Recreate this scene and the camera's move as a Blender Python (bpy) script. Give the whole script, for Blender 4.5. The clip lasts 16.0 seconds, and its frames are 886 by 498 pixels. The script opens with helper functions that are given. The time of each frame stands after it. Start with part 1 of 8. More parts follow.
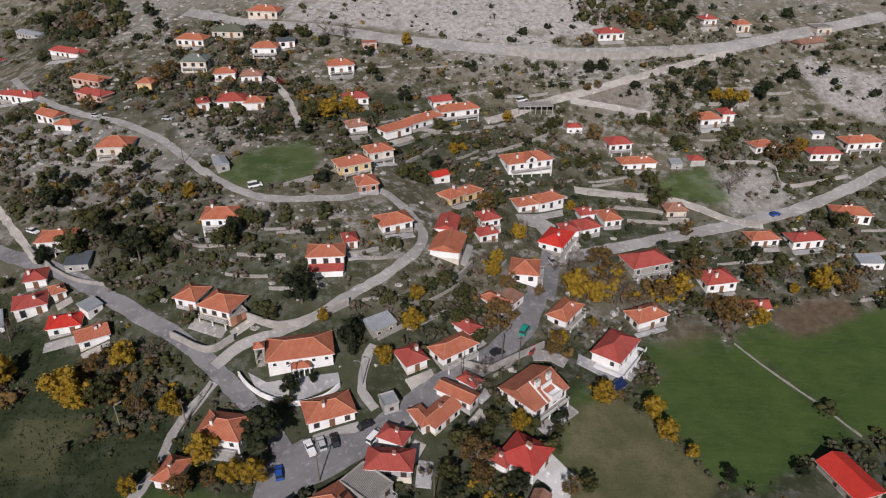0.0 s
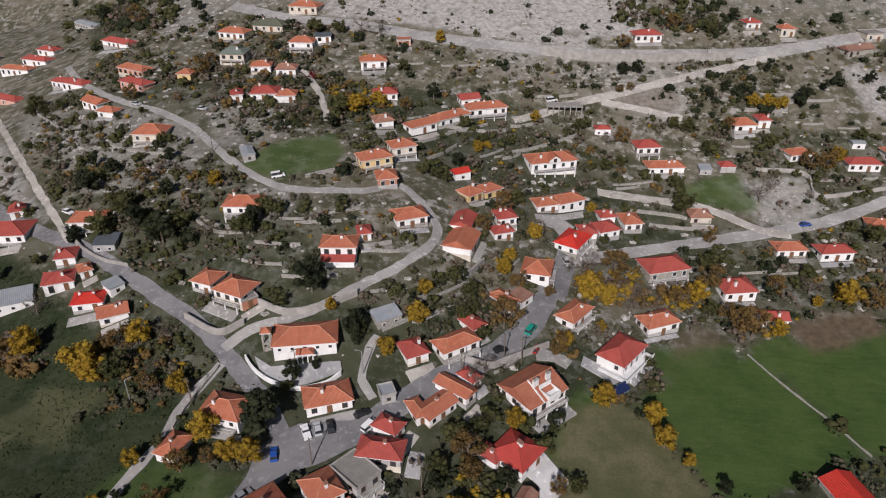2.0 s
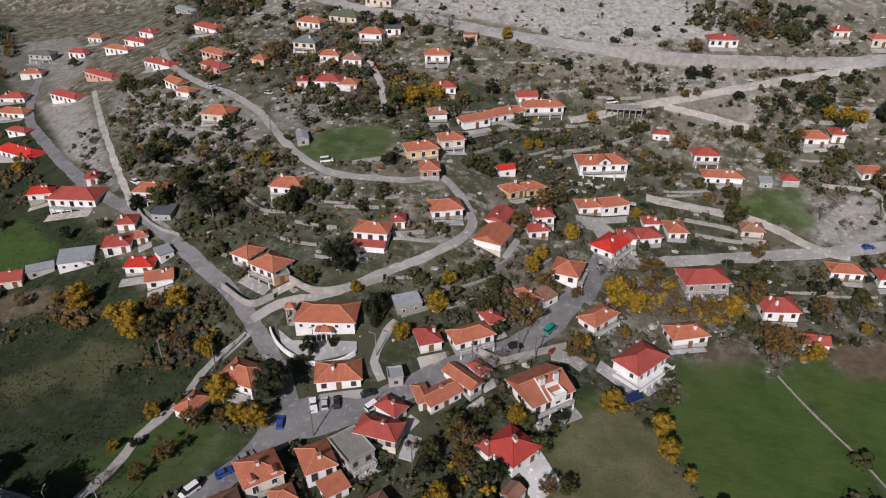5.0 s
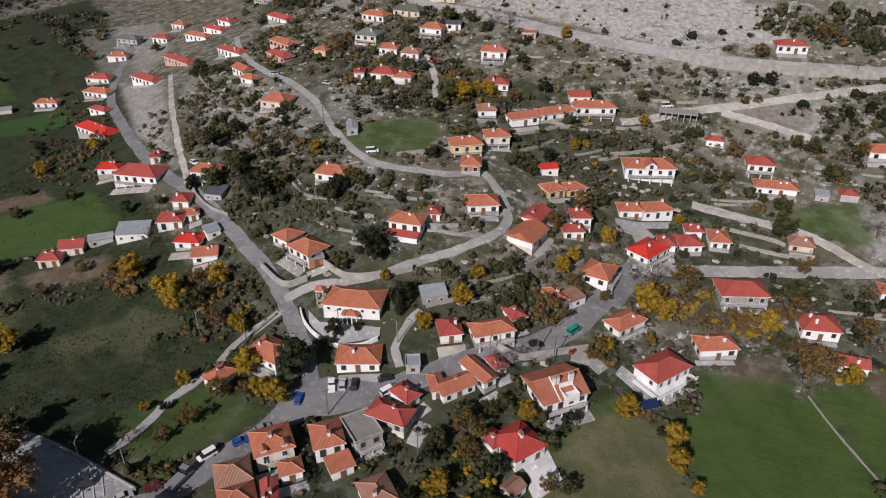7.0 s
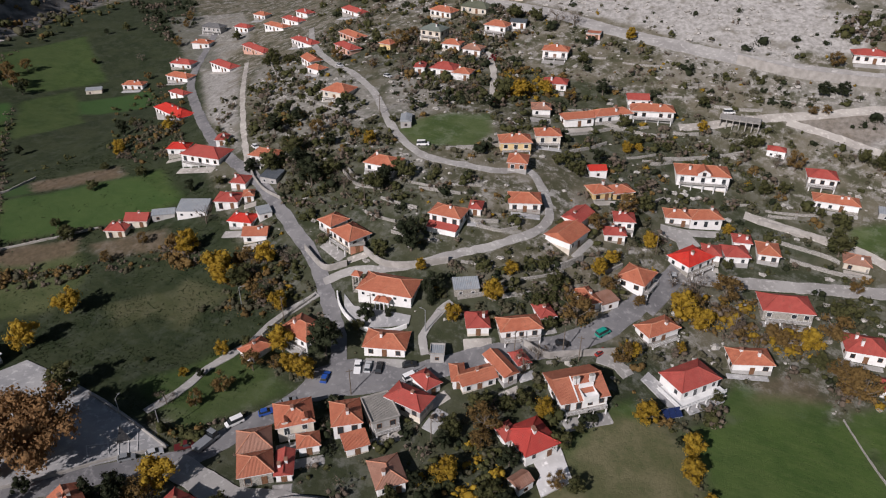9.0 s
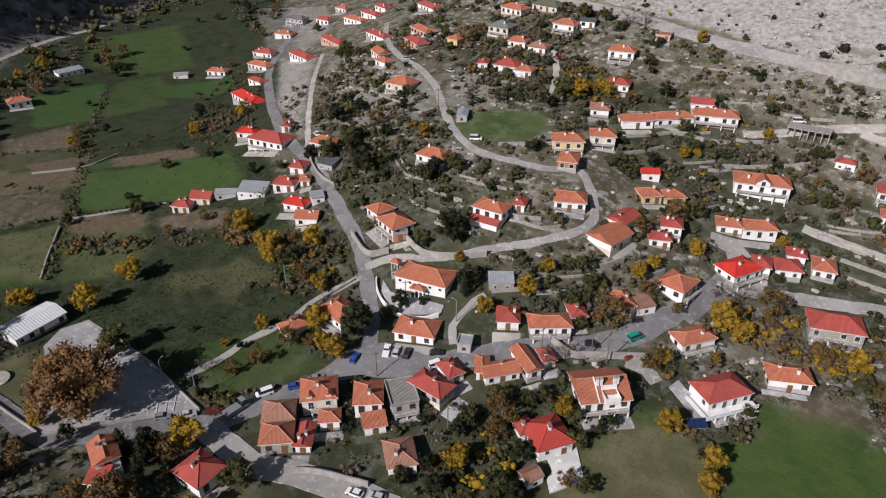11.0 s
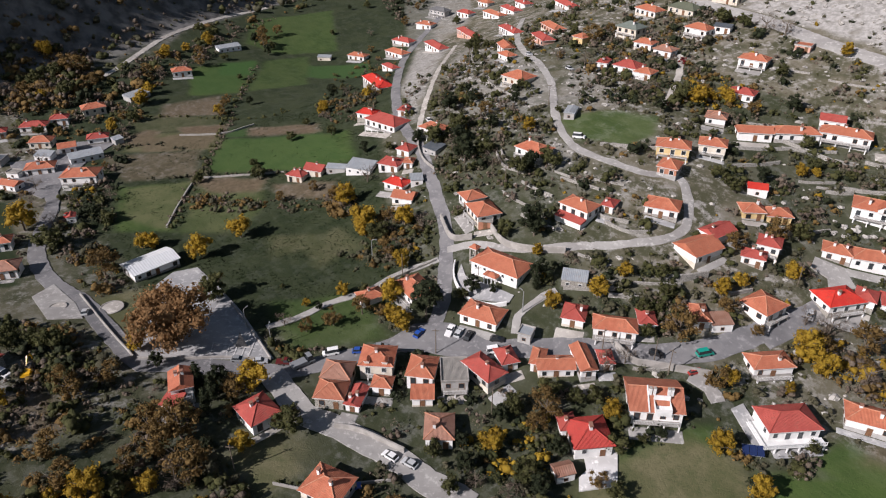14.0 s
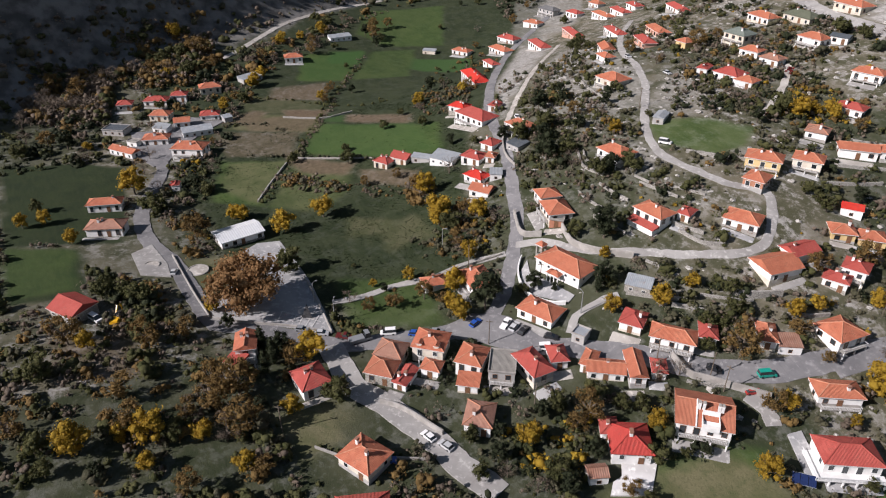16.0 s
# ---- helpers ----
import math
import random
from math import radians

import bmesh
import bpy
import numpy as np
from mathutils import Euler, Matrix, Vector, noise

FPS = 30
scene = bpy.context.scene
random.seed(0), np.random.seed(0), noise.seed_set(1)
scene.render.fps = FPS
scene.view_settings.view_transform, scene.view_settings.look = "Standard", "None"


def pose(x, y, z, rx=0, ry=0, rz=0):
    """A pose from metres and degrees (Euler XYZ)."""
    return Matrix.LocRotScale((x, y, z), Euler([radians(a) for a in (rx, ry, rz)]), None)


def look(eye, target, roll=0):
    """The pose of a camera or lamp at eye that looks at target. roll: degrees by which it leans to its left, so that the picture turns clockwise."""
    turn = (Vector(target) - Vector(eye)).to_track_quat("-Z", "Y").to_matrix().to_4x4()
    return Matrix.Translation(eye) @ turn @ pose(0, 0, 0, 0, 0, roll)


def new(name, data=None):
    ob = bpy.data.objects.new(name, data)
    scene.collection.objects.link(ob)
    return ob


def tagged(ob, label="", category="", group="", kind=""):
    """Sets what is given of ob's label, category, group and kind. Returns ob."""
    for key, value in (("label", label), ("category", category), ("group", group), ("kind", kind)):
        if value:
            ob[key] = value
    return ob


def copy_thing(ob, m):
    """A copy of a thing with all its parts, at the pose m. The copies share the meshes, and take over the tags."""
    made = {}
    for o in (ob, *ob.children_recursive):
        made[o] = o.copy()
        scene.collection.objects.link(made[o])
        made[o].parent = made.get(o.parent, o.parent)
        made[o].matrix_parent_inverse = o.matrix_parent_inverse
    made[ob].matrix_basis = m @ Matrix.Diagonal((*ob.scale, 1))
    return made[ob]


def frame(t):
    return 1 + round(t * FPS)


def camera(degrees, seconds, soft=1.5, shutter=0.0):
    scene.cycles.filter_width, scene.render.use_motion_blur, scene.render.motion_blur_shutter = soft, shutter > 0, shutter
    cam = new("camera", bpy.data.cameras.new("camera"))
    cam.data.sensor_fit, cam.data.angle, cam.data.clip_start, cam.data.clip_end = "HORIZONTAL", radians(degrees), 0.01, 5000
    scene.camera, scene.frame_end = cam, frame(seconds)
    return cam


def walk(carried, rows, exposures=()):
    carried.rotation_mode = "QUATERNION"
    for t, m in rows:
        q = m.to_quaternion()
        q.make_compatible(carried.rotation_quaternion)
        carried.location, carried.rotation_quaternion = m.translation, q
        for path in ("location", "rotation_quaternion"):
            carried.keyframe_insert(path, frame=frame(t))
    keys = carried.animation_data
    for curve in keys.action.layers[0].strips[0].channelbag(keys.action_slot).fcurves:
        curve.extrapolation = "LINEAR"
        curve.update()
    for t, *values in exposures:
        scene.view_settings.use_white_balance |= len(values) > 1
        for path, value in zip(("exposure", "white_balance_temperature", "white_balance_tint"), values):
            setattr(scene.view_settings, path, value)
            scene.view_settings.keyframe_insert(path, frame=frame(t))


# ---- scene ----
cam = camera(64.94, 16.0, soft=1.15)
PATH = [  # seconds, place, tilt, heading, roll
    (0, 0.00, 0.00, 120.00, 60.078, 0.002, -0.119),
    (0.5, 2.73, -0.45, 119.90, 60.087, 1.204, -0.089),
    (1, 5.50, -0.83, 119.94, 60.057, 2.415, -0.062),
    (1.5, 8.28, -1.14, 119.88, 60.062, 3.604, -0.068),
    (2, 11.15, -1.40, 119.94, 60.021, 4.843, -0.072),
    (2.5, 14.08, -1.61, 119.93, 59.988, 6.130, -0.071),
    (3, 16.98, -1.82, 119.97, 59.956, 7.441, -0.068),
    (3.5, 19.95, -1.87, 120.08, 59.905, 8.797, -0.046),
    (4, 22.90, -1.92, 120.14, 59.862, 10.302, -0.022),
    (6.5, 38.46, -1.22, 121.00, 59.487, 18.783, 0.086),
    (7, 41.36, -1.01, 121.22, 59.405, 20.551, 0.107),
    (7.5, 44.28, -0.73, 121.44, 59.319, 22.357, 0.124),
    (8, 47.18, -0.37, 121.59, 59.266, 24.186, 0.111),
    (8.5, 49.97, -0.08, 121.74, 59.236, 25.957, 0.156),
    (9, 52.76, 0.29, 121.89, 59.184, 27.732, 0.170),
    (11.5, 67.12, 4.60, 121.63, 59.033, 37.276, -0.036),
    (12, 69.92, 5.64, 121.52, 59.012, 39.212, -0.022),
    (12.5, 72.83, 6.92, 121.42, 58.992, 41.320, -0.044),
    (13, 75.58, 8.14, 121.37, 58.980, 43.576, -0.055),
    (13.5, 78.10, 9.42, 121.22, 58.961, 46.059, -0.021),
    (14, 80.60, 10.86, 120.99, 58.966, 48.587, -0.044),
    (14.5, 83.12, 12.30, 121.01, 58.922, 51.081, -0.051),
    (15, 85.55, 13.84, 120.97, 58.897, 53.571, -0.054),
    (15.5, 87.90, 15.53, 120.83, 58.893, 56.056, -0.061),
    (16, 90.12, 17.22, 120.63, 58.899, 58.511, -0.044),
]
walk(cam, [(t, pose(x, y, z, tilt, 0, turn) @ pose(0, 0, 0, 0, 0, roll)) for t, x, y, z, tilt, turn, roll in PATH],
     exposures=[(0, -0.14), (4, -0.14), (8, -0.07), (12, 0.14), (16, 0.46)])

# ---- daylight ----
SUN_TOWARDS, SUN_HEIGHT = radians(81), radians(33)
world = bpy.data.worlds.new("autumn_sky")
scene.world = world
world.use_nodes = True
sky = world.node_tree.nodes.new("ShaderNodeTexSky")
sky.sky_type, sky.sun_disc = "NISHITA", False
sky.sun_elevation, sky.sun_rotation = SUN_HEIGHT, radians(90) - (SUN_TOWARDS + math.pi)
world.node_tree.links.new(sky.outputs[0], world.node_tree.nodes["Background"].inputs[0])
world.node_tree.nodes["Background"].inputs[1].default_value = 0.052
sun = new("sun", bpy.data.lights.new("sun", "SUN"))
sun.data.energy, sun.data.angle, sun.data.color = 5.4, radians(0.5), (1.0, 0.925, 0.938)
sun.matrix_world = look((0, 0, 300), (300 * math.cos(SUN_TOWARDS), 300 * math.sin(SUN_TOWARDS), 300 - 300 * math.tan(SUN_HEIGHT)))


# ---- materials ----
MATS = {}


class Shade:
    """A small builder of node materials."""

    def __init__(self, name, rough=0.85, metal=0.0):
        self.mat = MATS[name] = bpy.data.materials.new(name)
        self.mat.use_nodes = True
        self.tree = self.mat.node_tree
        self.bsdf = self.tree.nodes["Principled BSDF"]
        self.bsdf.inputs["Roughness"].default_value, self.bsdf.inputs["Metallic"].default_value = rough, metal
        self.bsdf.inputs["Specular IOR Level"].default_value = 0.25

    def put(self, socket, value):
        if hasattr(value, "is_output"):
            self.tree.links.new(value, socket)
        else:
            socket.default_value = (*value, 1) if isinstance(value, tuple) and len(value) == 3 and socket.type == "RGBA" else value

    def coords(self, kind="Object"):
        return self.tree.nodes.new("ShaderNodeTexCoord").outputs[kind]

    def noise(self, scale, detail=4, rough=0.55, vector=None, stretch=None):
        n = self.tree.nodes.new("ShaderNodeTexNoise")
        vector = vector or self.coords()
        if stretch:
            m = self.tree.nodes.new("ShaderNodeMapping")
            m.inputs["Scale"].default_value = stretch
            self.put(m.inputs["Vector"], vector)
            vector = m.outputs[0]
        self.put(n.inputs["Vector"], vector)
        n.inputs["Scale"].default_value, n.inputs["Detail"].default_value, n.inputs["Roughness"].default_value = scale, detail, rough
        return n.outputs[0]

    def cells(self, scale, out="Distance", vector=None, feature="F1"):
        n = self.tree.nodes.new("ShaderNodeTexVoronoi")
        n.feature = feature
        self.put(n.inputs["Vector"], vector or self.coords())
        n.inputs["Scale"].default_value = scale
        return n.outputs[out]

    def ramp(self, fac, low, high):
        n = self.tree.nodes.new("ShaderNodeMapRange")
        n.interpolation_type = "SMOOTHSTEP"
        self.put(n.inputs["Value"], fac)
        n.inputs["From Min"].default_value, n.inputs["From Max"].default_value = low, high
        return n.outputs[0]

    def mix(self, fac, a, b, blend="MIX"):
        n = self.tree.nodes.new("ShaderNodeMix")
        n.data_type, n.blend_type = "RGBA", blend
        self.put(n.inputs[0], fac), self.put(n.inputs[6], a), self.put(n.inputs[7], b)
        return n.outputs[2]

    def sums(self, a, b, how="MULTIPLY"):
        n = self.tree.nodes.new("ShaderNodeMath")
        n.operation, n.use_clamp = how, True
        self.put(n.inputs[0], a), self.put(n.inputs[1], b)
        return n.outputs[0]

    def value(self, name):
        n = self.tree.nodes.new("ShaderNodeAttribute")
        n.attribute_name = name
        return n.outputs["Fac"]

    def chance(self, island=False):
        if island:
            return self.tree.nodes.new("ShaderNodeNewGeometry").outputs["Random Per Island"]
        return self.tree.nodes.new("ShaderNodeObjectInfo").outputs["Random"]

    def done(self, colour, height=None, strength=0.4, distance=0.05):
        self.put(self.bsdf.inputs["Base Color"], colour)
        if height is not None:
            n = self.tree.nodes.new("ShaderNodeBump")
            n.inputs["Strength"].default_value, n.inputs["Distance"].default_value = strength, distance
            self.put(n.inputs["Height"], height)
            self.put(self.bsdf.inputs["Normal"], n.outputs[0])
        return self.mat


def ground_material():
    s = Shade("ground_cover", 0.95)
    big, mid, fine, grit = s.noise(0.025, 3), s.noise(0.11, 5), s.noise(0.55, 6, 0.65), s.noise(2.6, 4)
    scrub = s.mix(s.ramp(mid, 0.35, 0.62), (0.062, 0.062, 0.034), (0.138, 0.124, 0.088))
    scrub = s.mix(s.ramp(fine, 0.52, 0.7), scrub, (0.17, 0.155, 0.13))
    rock = s.mix(s.ramp(fine, 0.3, 0.7), (0.235, 0.225, 0.21), (0.43, 0.415, 0.395))
    rock = s.mix(s.sums(s.ramp(mid, 0.5, 0.7), 0.75), rock, (0.135, 0.122, 0.09))
    stony = s.sums(s.ramp(s.noise(0.22, 6, 0.75), 0.49, 0.62), 0.75)
    base = s.mix(stony, scrub, rock)
    base = s.mix(s.sums(s.value("rock"), s.ramp(s.noise(0.3, 5, 0.65), 0.25, 0.45)), base, rock)
    grass = s.mix(s.ramp(mid, 0.3, 0.7), (0.010, 0.020, 0.006), (0.018, 0.030, 0.0085))
    grass = s.mix(s.sums(s.ramp(big, 0.45, 0.7), 0.35), grass, (0.027, 0.038, 0.0125))
    grass = s.mix(s.sums(s.ramp(fine, 0.55, 0.75), 0.25), grass, (0.052, 0.052, 0.023))
    streak = s.noise(0.8, 5, 0.7, stretch=(0.25, 1.0, 1.0))
    grass = s.mix(s.sums(s.ramp(streak, 0.42, 0.62), 0.4), grass, (0.030, 0.040, 0.0135))
    grass = s.mix(s.sums(s.ramp(s.noise(1.3, 5, 0.7), 0.56, 0.68), 0.5), grass, (0.012, 0.022, 0.007))
    base = s.mix(s.value("green"), base, grass)
    lush = s.mix(s.ramp(mid, 0.3, 0.7), (0.032, 0.066, 0.012), (0.056, 0.094, 0.020))
    lush = s.mix(s.sums(s.ramp(streak, 0.42, 0.66), 0.45), lush, (0.082, 0.112, 0.032))
    lush = s.mix(s.sums(s.ramp(s.noise(1.7, 5, 0.7), 0.54, 0.68), 0.55), lush, (0.024, 0.044, 0.010))
    lush = s.mix(s.sums(s.ramp(s.noise(4.0, 4, 0.75), 0.5, 0.7), 0.4), lush, (0.085, 0.110, 0.036))
    lush = s.mix(s.sums(s.ramp(big, 0.45, 0.65), 0.25), lush, (0.066, 0.090, 0.028))
    base = s.mix(s.value("lush"), base, lush)
    dry = s.mix(s.ramp(mid, 0.35, 0.65), (0.09, 0.092, 0.042), (0.14, 0.128, 0.07))
    dry = s.mix(s.sums(s.ramp(s.noise(1.6, 6, 0.7), 0.45, 0.7), 0.6), dry, (0.052, 0.062, 0.025))
    dry = s.mix(s.sums(s.ramp(s.noise(0.3, 4), 0.5, 0.7), 0.5), dry, (0.06, 0.075, 0.028))
    base = s.mix(s.value("dry"), base, dry)
    base = s.mix(s.value("deep"), base, s.mix(fine, (0.022, 0.065, 0.014), (0.05, 0.10, 0.024)))
    soil = s.mix(s.ramp(fine, 0.3, 0.7), (0.082, 0.060, 0.038), (0.138, 0.102, 0.066))
    base = s.mix(s.value("soil"), base, soil)
    base = s.mix(s.value("wood"), base, s.mix(s.ramp(mid, 0.35, 0.65), (0.068, 0.067, 0.064), (0.18, 0.174, 0.166)))
    base = s.mix(s.sums(grit, 0.3), base, s.mix(0.35, (0.0, 0.0, 0.0), base))
    return s.done(base, s.sums(fine, grit, "ADD"), 0.6, 0.35)


def simple(name, dark, light, scale, rough=0.85, metal=0.0, fine=6.0, bump=0.3, distance=0.03, vary=0.0):
    s = Shade(name, rough, metal)
    c = s.mix(s.ramp(s.noise(scale, 5), 0.32, 0.68), dark, light)
    c = s.mix(s.sums(s.noise(fine, 5, 0.65), 0.4), c, tuple(v * 0.55 for v in dark))
    if vary:
        c = s.mix(s.sums(s.chance(), vary), c, tuple(v * 0.6 for v in dark))
    return s.done(c, s.noise(fine * 2, 4), bump, distance)


def roof_material(name, dark, light, pitch=0.28, metal=0.0, rough=0.75, stain=(0.10, 0.075, 0.055)):
    s = Shade(name, rough, metal)
    uv = s.coords("UV")
    w = s.tree.nodes.new("ShaderNodeTexWave")
    w.bands_direction, w.wave_profile = "X", "SIN"
    s.put(w.inputs["Vector"], uv)
    w.inputs["Scale"].default_value, w.inputs["Distortion"].default_value = 0.314 / pitch, 0.15
    rows = s.tree.nodes.new("ShaderNodeTexWave")
    rows.bands_direction, rows.wave_profile = "Y", "SAW"
    s.put(rows.inputs["Vector"], uv)
    rows.inputs["Scale"].default_value, rows.inputs["Distortion"].default_value = 0.314 / 0.4, 0.3
    c = s.mix(s.ramp(s.noise(0.5, 4), 0.3, 0.7), dark, light)
    c = s.mix(s.sums(s.noise(7.0, 3), 0.55), c, tuple(v * 0.6 for v in dark))
    c = s.mix(s.sums(s.ramp(s.noise(1.1, 6, 0.7, stretch=(1, 1, 0.4)), 0.52, 0.72), 0.55), c, stain)
    c = s.mix(s.sums(s.chance(), 0.45), c, tuple(v * 0.62 for v in light))
    c = s.mix(s.sums(s.ramp(w.outputs["Fac"], 0.35, 0.05), 0.35), c, tuple(v * 0.45 for v in dark))
    return s.done(c, s.sums(w.outputs["Fac"], s.sums(rows.outputs["Fac"], 0.4), "ADD"), 0.7, 0.09)


def leaf_material(name, dark, light):
    s = Shade(name, 0.7)
    c = s.mix(s.chance(True), dark, light)
    c = s.mix(s.sums(s.chance(), 0.5), c, tuple(v * 0.62 for v in dark))
    c = s.mix(s.ramp(s.noise(0.35, 3), 0.45, 0.75), c, tuple(v * 0.75 for v in light))
    # fine dark mottle in the colour stands in for shade in the leaf crevices
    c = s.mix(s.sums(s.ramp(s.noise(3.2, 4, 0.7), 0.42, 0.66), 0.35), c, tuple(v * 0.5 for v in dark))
    s.done(c, s.noise(2.6, 4, 0.7), 0.9, 0.5)
    t = s.tree.nodes.new("ShaderNodeBsdfTranslucent")
    s.put(t.inputs["Color"], c)
    m = s.tree.nodes.new("ShaderNodeMixShader")
    m.inputs[0].default_value = 0.38
    s.put(m.inputs[1], s.bsdf.outputs[0]), s.put(m.inputs[2], t.outputs[0])
    s.put(s.tree.nodes["Material Output"].inputs["Surface"], m.outputs[0])
    return s.mat


def asphalt_material(name, dark, light):
    s = Shade(name, 0.9)
    c = s.mix(s.ramp(s.noise(0.12, 4), 0.35, 0.65), dark, light)
    c = s.mix(s.ramp(s.noise(0.7, 5, 0.6), 0.52, 0.7), c, tuple(v * 1.35 for v in light))
    c = s.mix(s.sums(s.ramp(s.cells(0.22, feature="DISTANCE_TO_EDGE"), 0.012, 0.0), 0.25), c, tuple(v * 0.6 for v in dark))
    c = s.mix(s.sums(s.noise(9.0, 3), 0.3), c, tuple(v * 0.6 for v in dark))
    return s.done(c, s.noise(18.0, 3), 0.3, 0.02)


ground_material()
asphalt_material("asphalt", (0.135, 0.133, 0.138), (0.20, 0.196, 0.198))
asphalt_material("concrete_road", (0.245, 0.235, 0.225), (0.335, 0.325, 0.31))
asphalt_material("gravel", (0.29, 0.27, 0.245), (0.42, 0.395, 0.36))
asphalt_material("pale_concrete", (0.46, 0.45, 0.44), (0.62, 0.61, 0.60))
asphalt_material("paving", (0.26, 0.26, 0.265), (0.38, 0.375, 0.37))
simple("concrete", (0.27, 0.255, 0.235), (0.40, 0.38, 0.355), 0.5, 0.9, vary=0.2)
simple("whitewash", (0.62, 0.62, 0.61), (0.80, 0.80, 0.79), 0.5)
WALL_TONES = {
    "white": ((0.70, 0.69, 0.675), (0.84, 0.83, 0.815)), "cream": ((0.52, 0.47, 0.39), (0.68, 0.62, 0.53)),
    "grey": ((0.33, 0.32, 0.31), (0.46, 0.45, 0.43)), "yellow": ((0.58, 0.42, 0.20), (0.70, 0.53, 0.28)),
    "pink": ((0.52, 0.30, 0.23), (0.62, 0.38, 0.30)), "brick": ((0.36, 0.16, 0.10), (0.47, 0.23, 0.15)),
}
for tone, (a, b) in WALL_TONES.items():
    simple("wall_" + tone, a, b, 0.45, 0.9, fine=2.5, vary=0.25)


def stone_material(name, dark, light, scale):
    s = Shade(name, 0.95)
    c = s.mix(s.cells(scale, "Color"), dark, light)
    c = s.mix(s.ramp(s.cells(scale, feature="DISTANCE_TO_EDGE"), 0.09, 0.02), c, tuple(v * 0.5 for v in dark))
    c = s.mix(s.sums(s.noise(0.8, 5), 0.4), c, dark)
    return s.done(c, s.cells(scale, feature="DISTANCE_TO_EDGE"), 0.8, 0.08)


stone_material("wall_stone", (0.25, 0.235, 0.205), (0.43, 0.41, 0.37), 2.6)
stone_material("stonewall", (0.22, 0.21, 0.19), (0.42, 0.40, 0.37), 3.2)
stone_material("rock", (0.29, 0.275, 0.25), (0.46, 0.44, 0.41), 0.6)
ROOF_TONES = {
    "orange": ((0.41, 0.125, 0.07), (0.56, 0.20, 0.115)), "red": ((0.37, 0.068, 0.055), (0.48, 0.105, 0.082)),
    "bright": ((0.55, 0.03, 0.022), (0.66, 0.055, 0.035)), "scarlet": ((0.44, 0.05, 0.042), (0.55, 0.08, 0.062)), "faded": ((0.31, 0.155, 0.11), (0.43, 0.235, 0.17)),
    "brick": ((0.36, 0.12, 0.07), (0.49, 0.185, 0.11)), "green": ((0.15, 0.18, 0.155), (0.22, 0.25, 0.22)),
    "greentile": ((0.10, 0.115, 0.08), (0.16, 0.17, 0.12)), "greytile": ((0.13, 0.13, 0.135), (0.2, 0.2, 0.2)),
    "concrete": ((0.23, 0.22, 0.20), (0.36, 0.34, 0.31)),
}
for tone, (a, b) in ROOF_TONES.items():
    roof_material("roof_" + tone, a, b)
simple("ridge_mortar", (0.40, 0.17, 0.10), (0.53, 0.26, 0.17), 1.5, 0.85)
roof_material("roof_tin", (0.40, 0.44, 0.48), (0.55, 0.58, 0.60), 0.5, 0.35, 0.5, (0.30, 0.17, 0.10))
roof_material("roof_darktin", (0.10, 0.12, 0.145), (0.17, 0.19, 0.21), 0.5, 0.3, 0.5)
roof_material("roof_whitetin", (0.66, 0.68, 0.70), (0.80, 0.81, 0.82), 0.8, 0.0, 0.5, (0.5, 0.5, 0.48))
roof_material("roof_rust", (0.28, 0.13, 0.085), (0.42, 0.25, 0.19), 0.5, 0.2, 0.7)
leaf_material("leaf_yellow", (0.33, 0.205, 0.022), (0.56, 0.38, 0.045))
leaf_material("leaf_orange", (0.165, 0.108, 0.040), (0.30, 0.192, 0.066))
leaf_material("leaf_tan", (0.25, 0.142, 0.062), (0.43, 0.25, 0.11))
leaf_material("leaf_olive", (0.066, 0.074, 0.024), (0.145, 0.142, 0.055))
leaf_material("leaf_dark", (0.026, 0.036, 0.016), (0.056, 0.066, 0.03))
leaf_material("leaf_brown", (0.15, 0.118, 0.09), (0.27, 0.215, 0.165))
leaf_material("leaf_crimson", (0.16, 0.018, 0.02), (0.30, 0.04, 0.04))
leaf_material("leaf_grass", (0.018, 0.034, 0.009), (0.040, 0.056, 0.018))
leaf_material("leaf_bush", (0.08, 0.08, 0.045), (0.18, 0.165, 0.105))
simple("bark", (0.10, 0.08, 0.062), (0.18, 0.15, 0.12), 2.0, 0.95)
simple("white_frame", (0.6, 0.6, 0.6), (0.74, 0.74, 0.73), 2.0, 0.6)
simple("wood_brown", (0.13, 0.065, 0.035), (0.21, 0.11, 0.06), 2.0, 0.7)
simple("dark_metal", (0.05, 0.05, 0.055), (0.09, 0.09, 0.09), 2.0, 0.5, 0.4)
simple("tyre", (0.02, 0.02, 0.02), (0.035, 0.035, 0.035), 3.0)
simple("galvanised", (0.32, 0.33, 0.34), (0.45, 0.46, 0.47), 2.0, 0.5, 0.5)
s = Shade("glass", 0.08)
s.done(s.mix(s.chance(), (0.012, 0.015, 0.018), (0.045, 0.05, 0.055)))
s.bsdf.inputs["Specular IOR Level"].default_value = 0.6
s = Shade("solar_cell", 0.12)
s.done(s.mix(s.ramp(s.cells(2.0), 0.2, 0.5), (0.01, 0.016, 0.05), (0.015, 0.025, 0.075)))
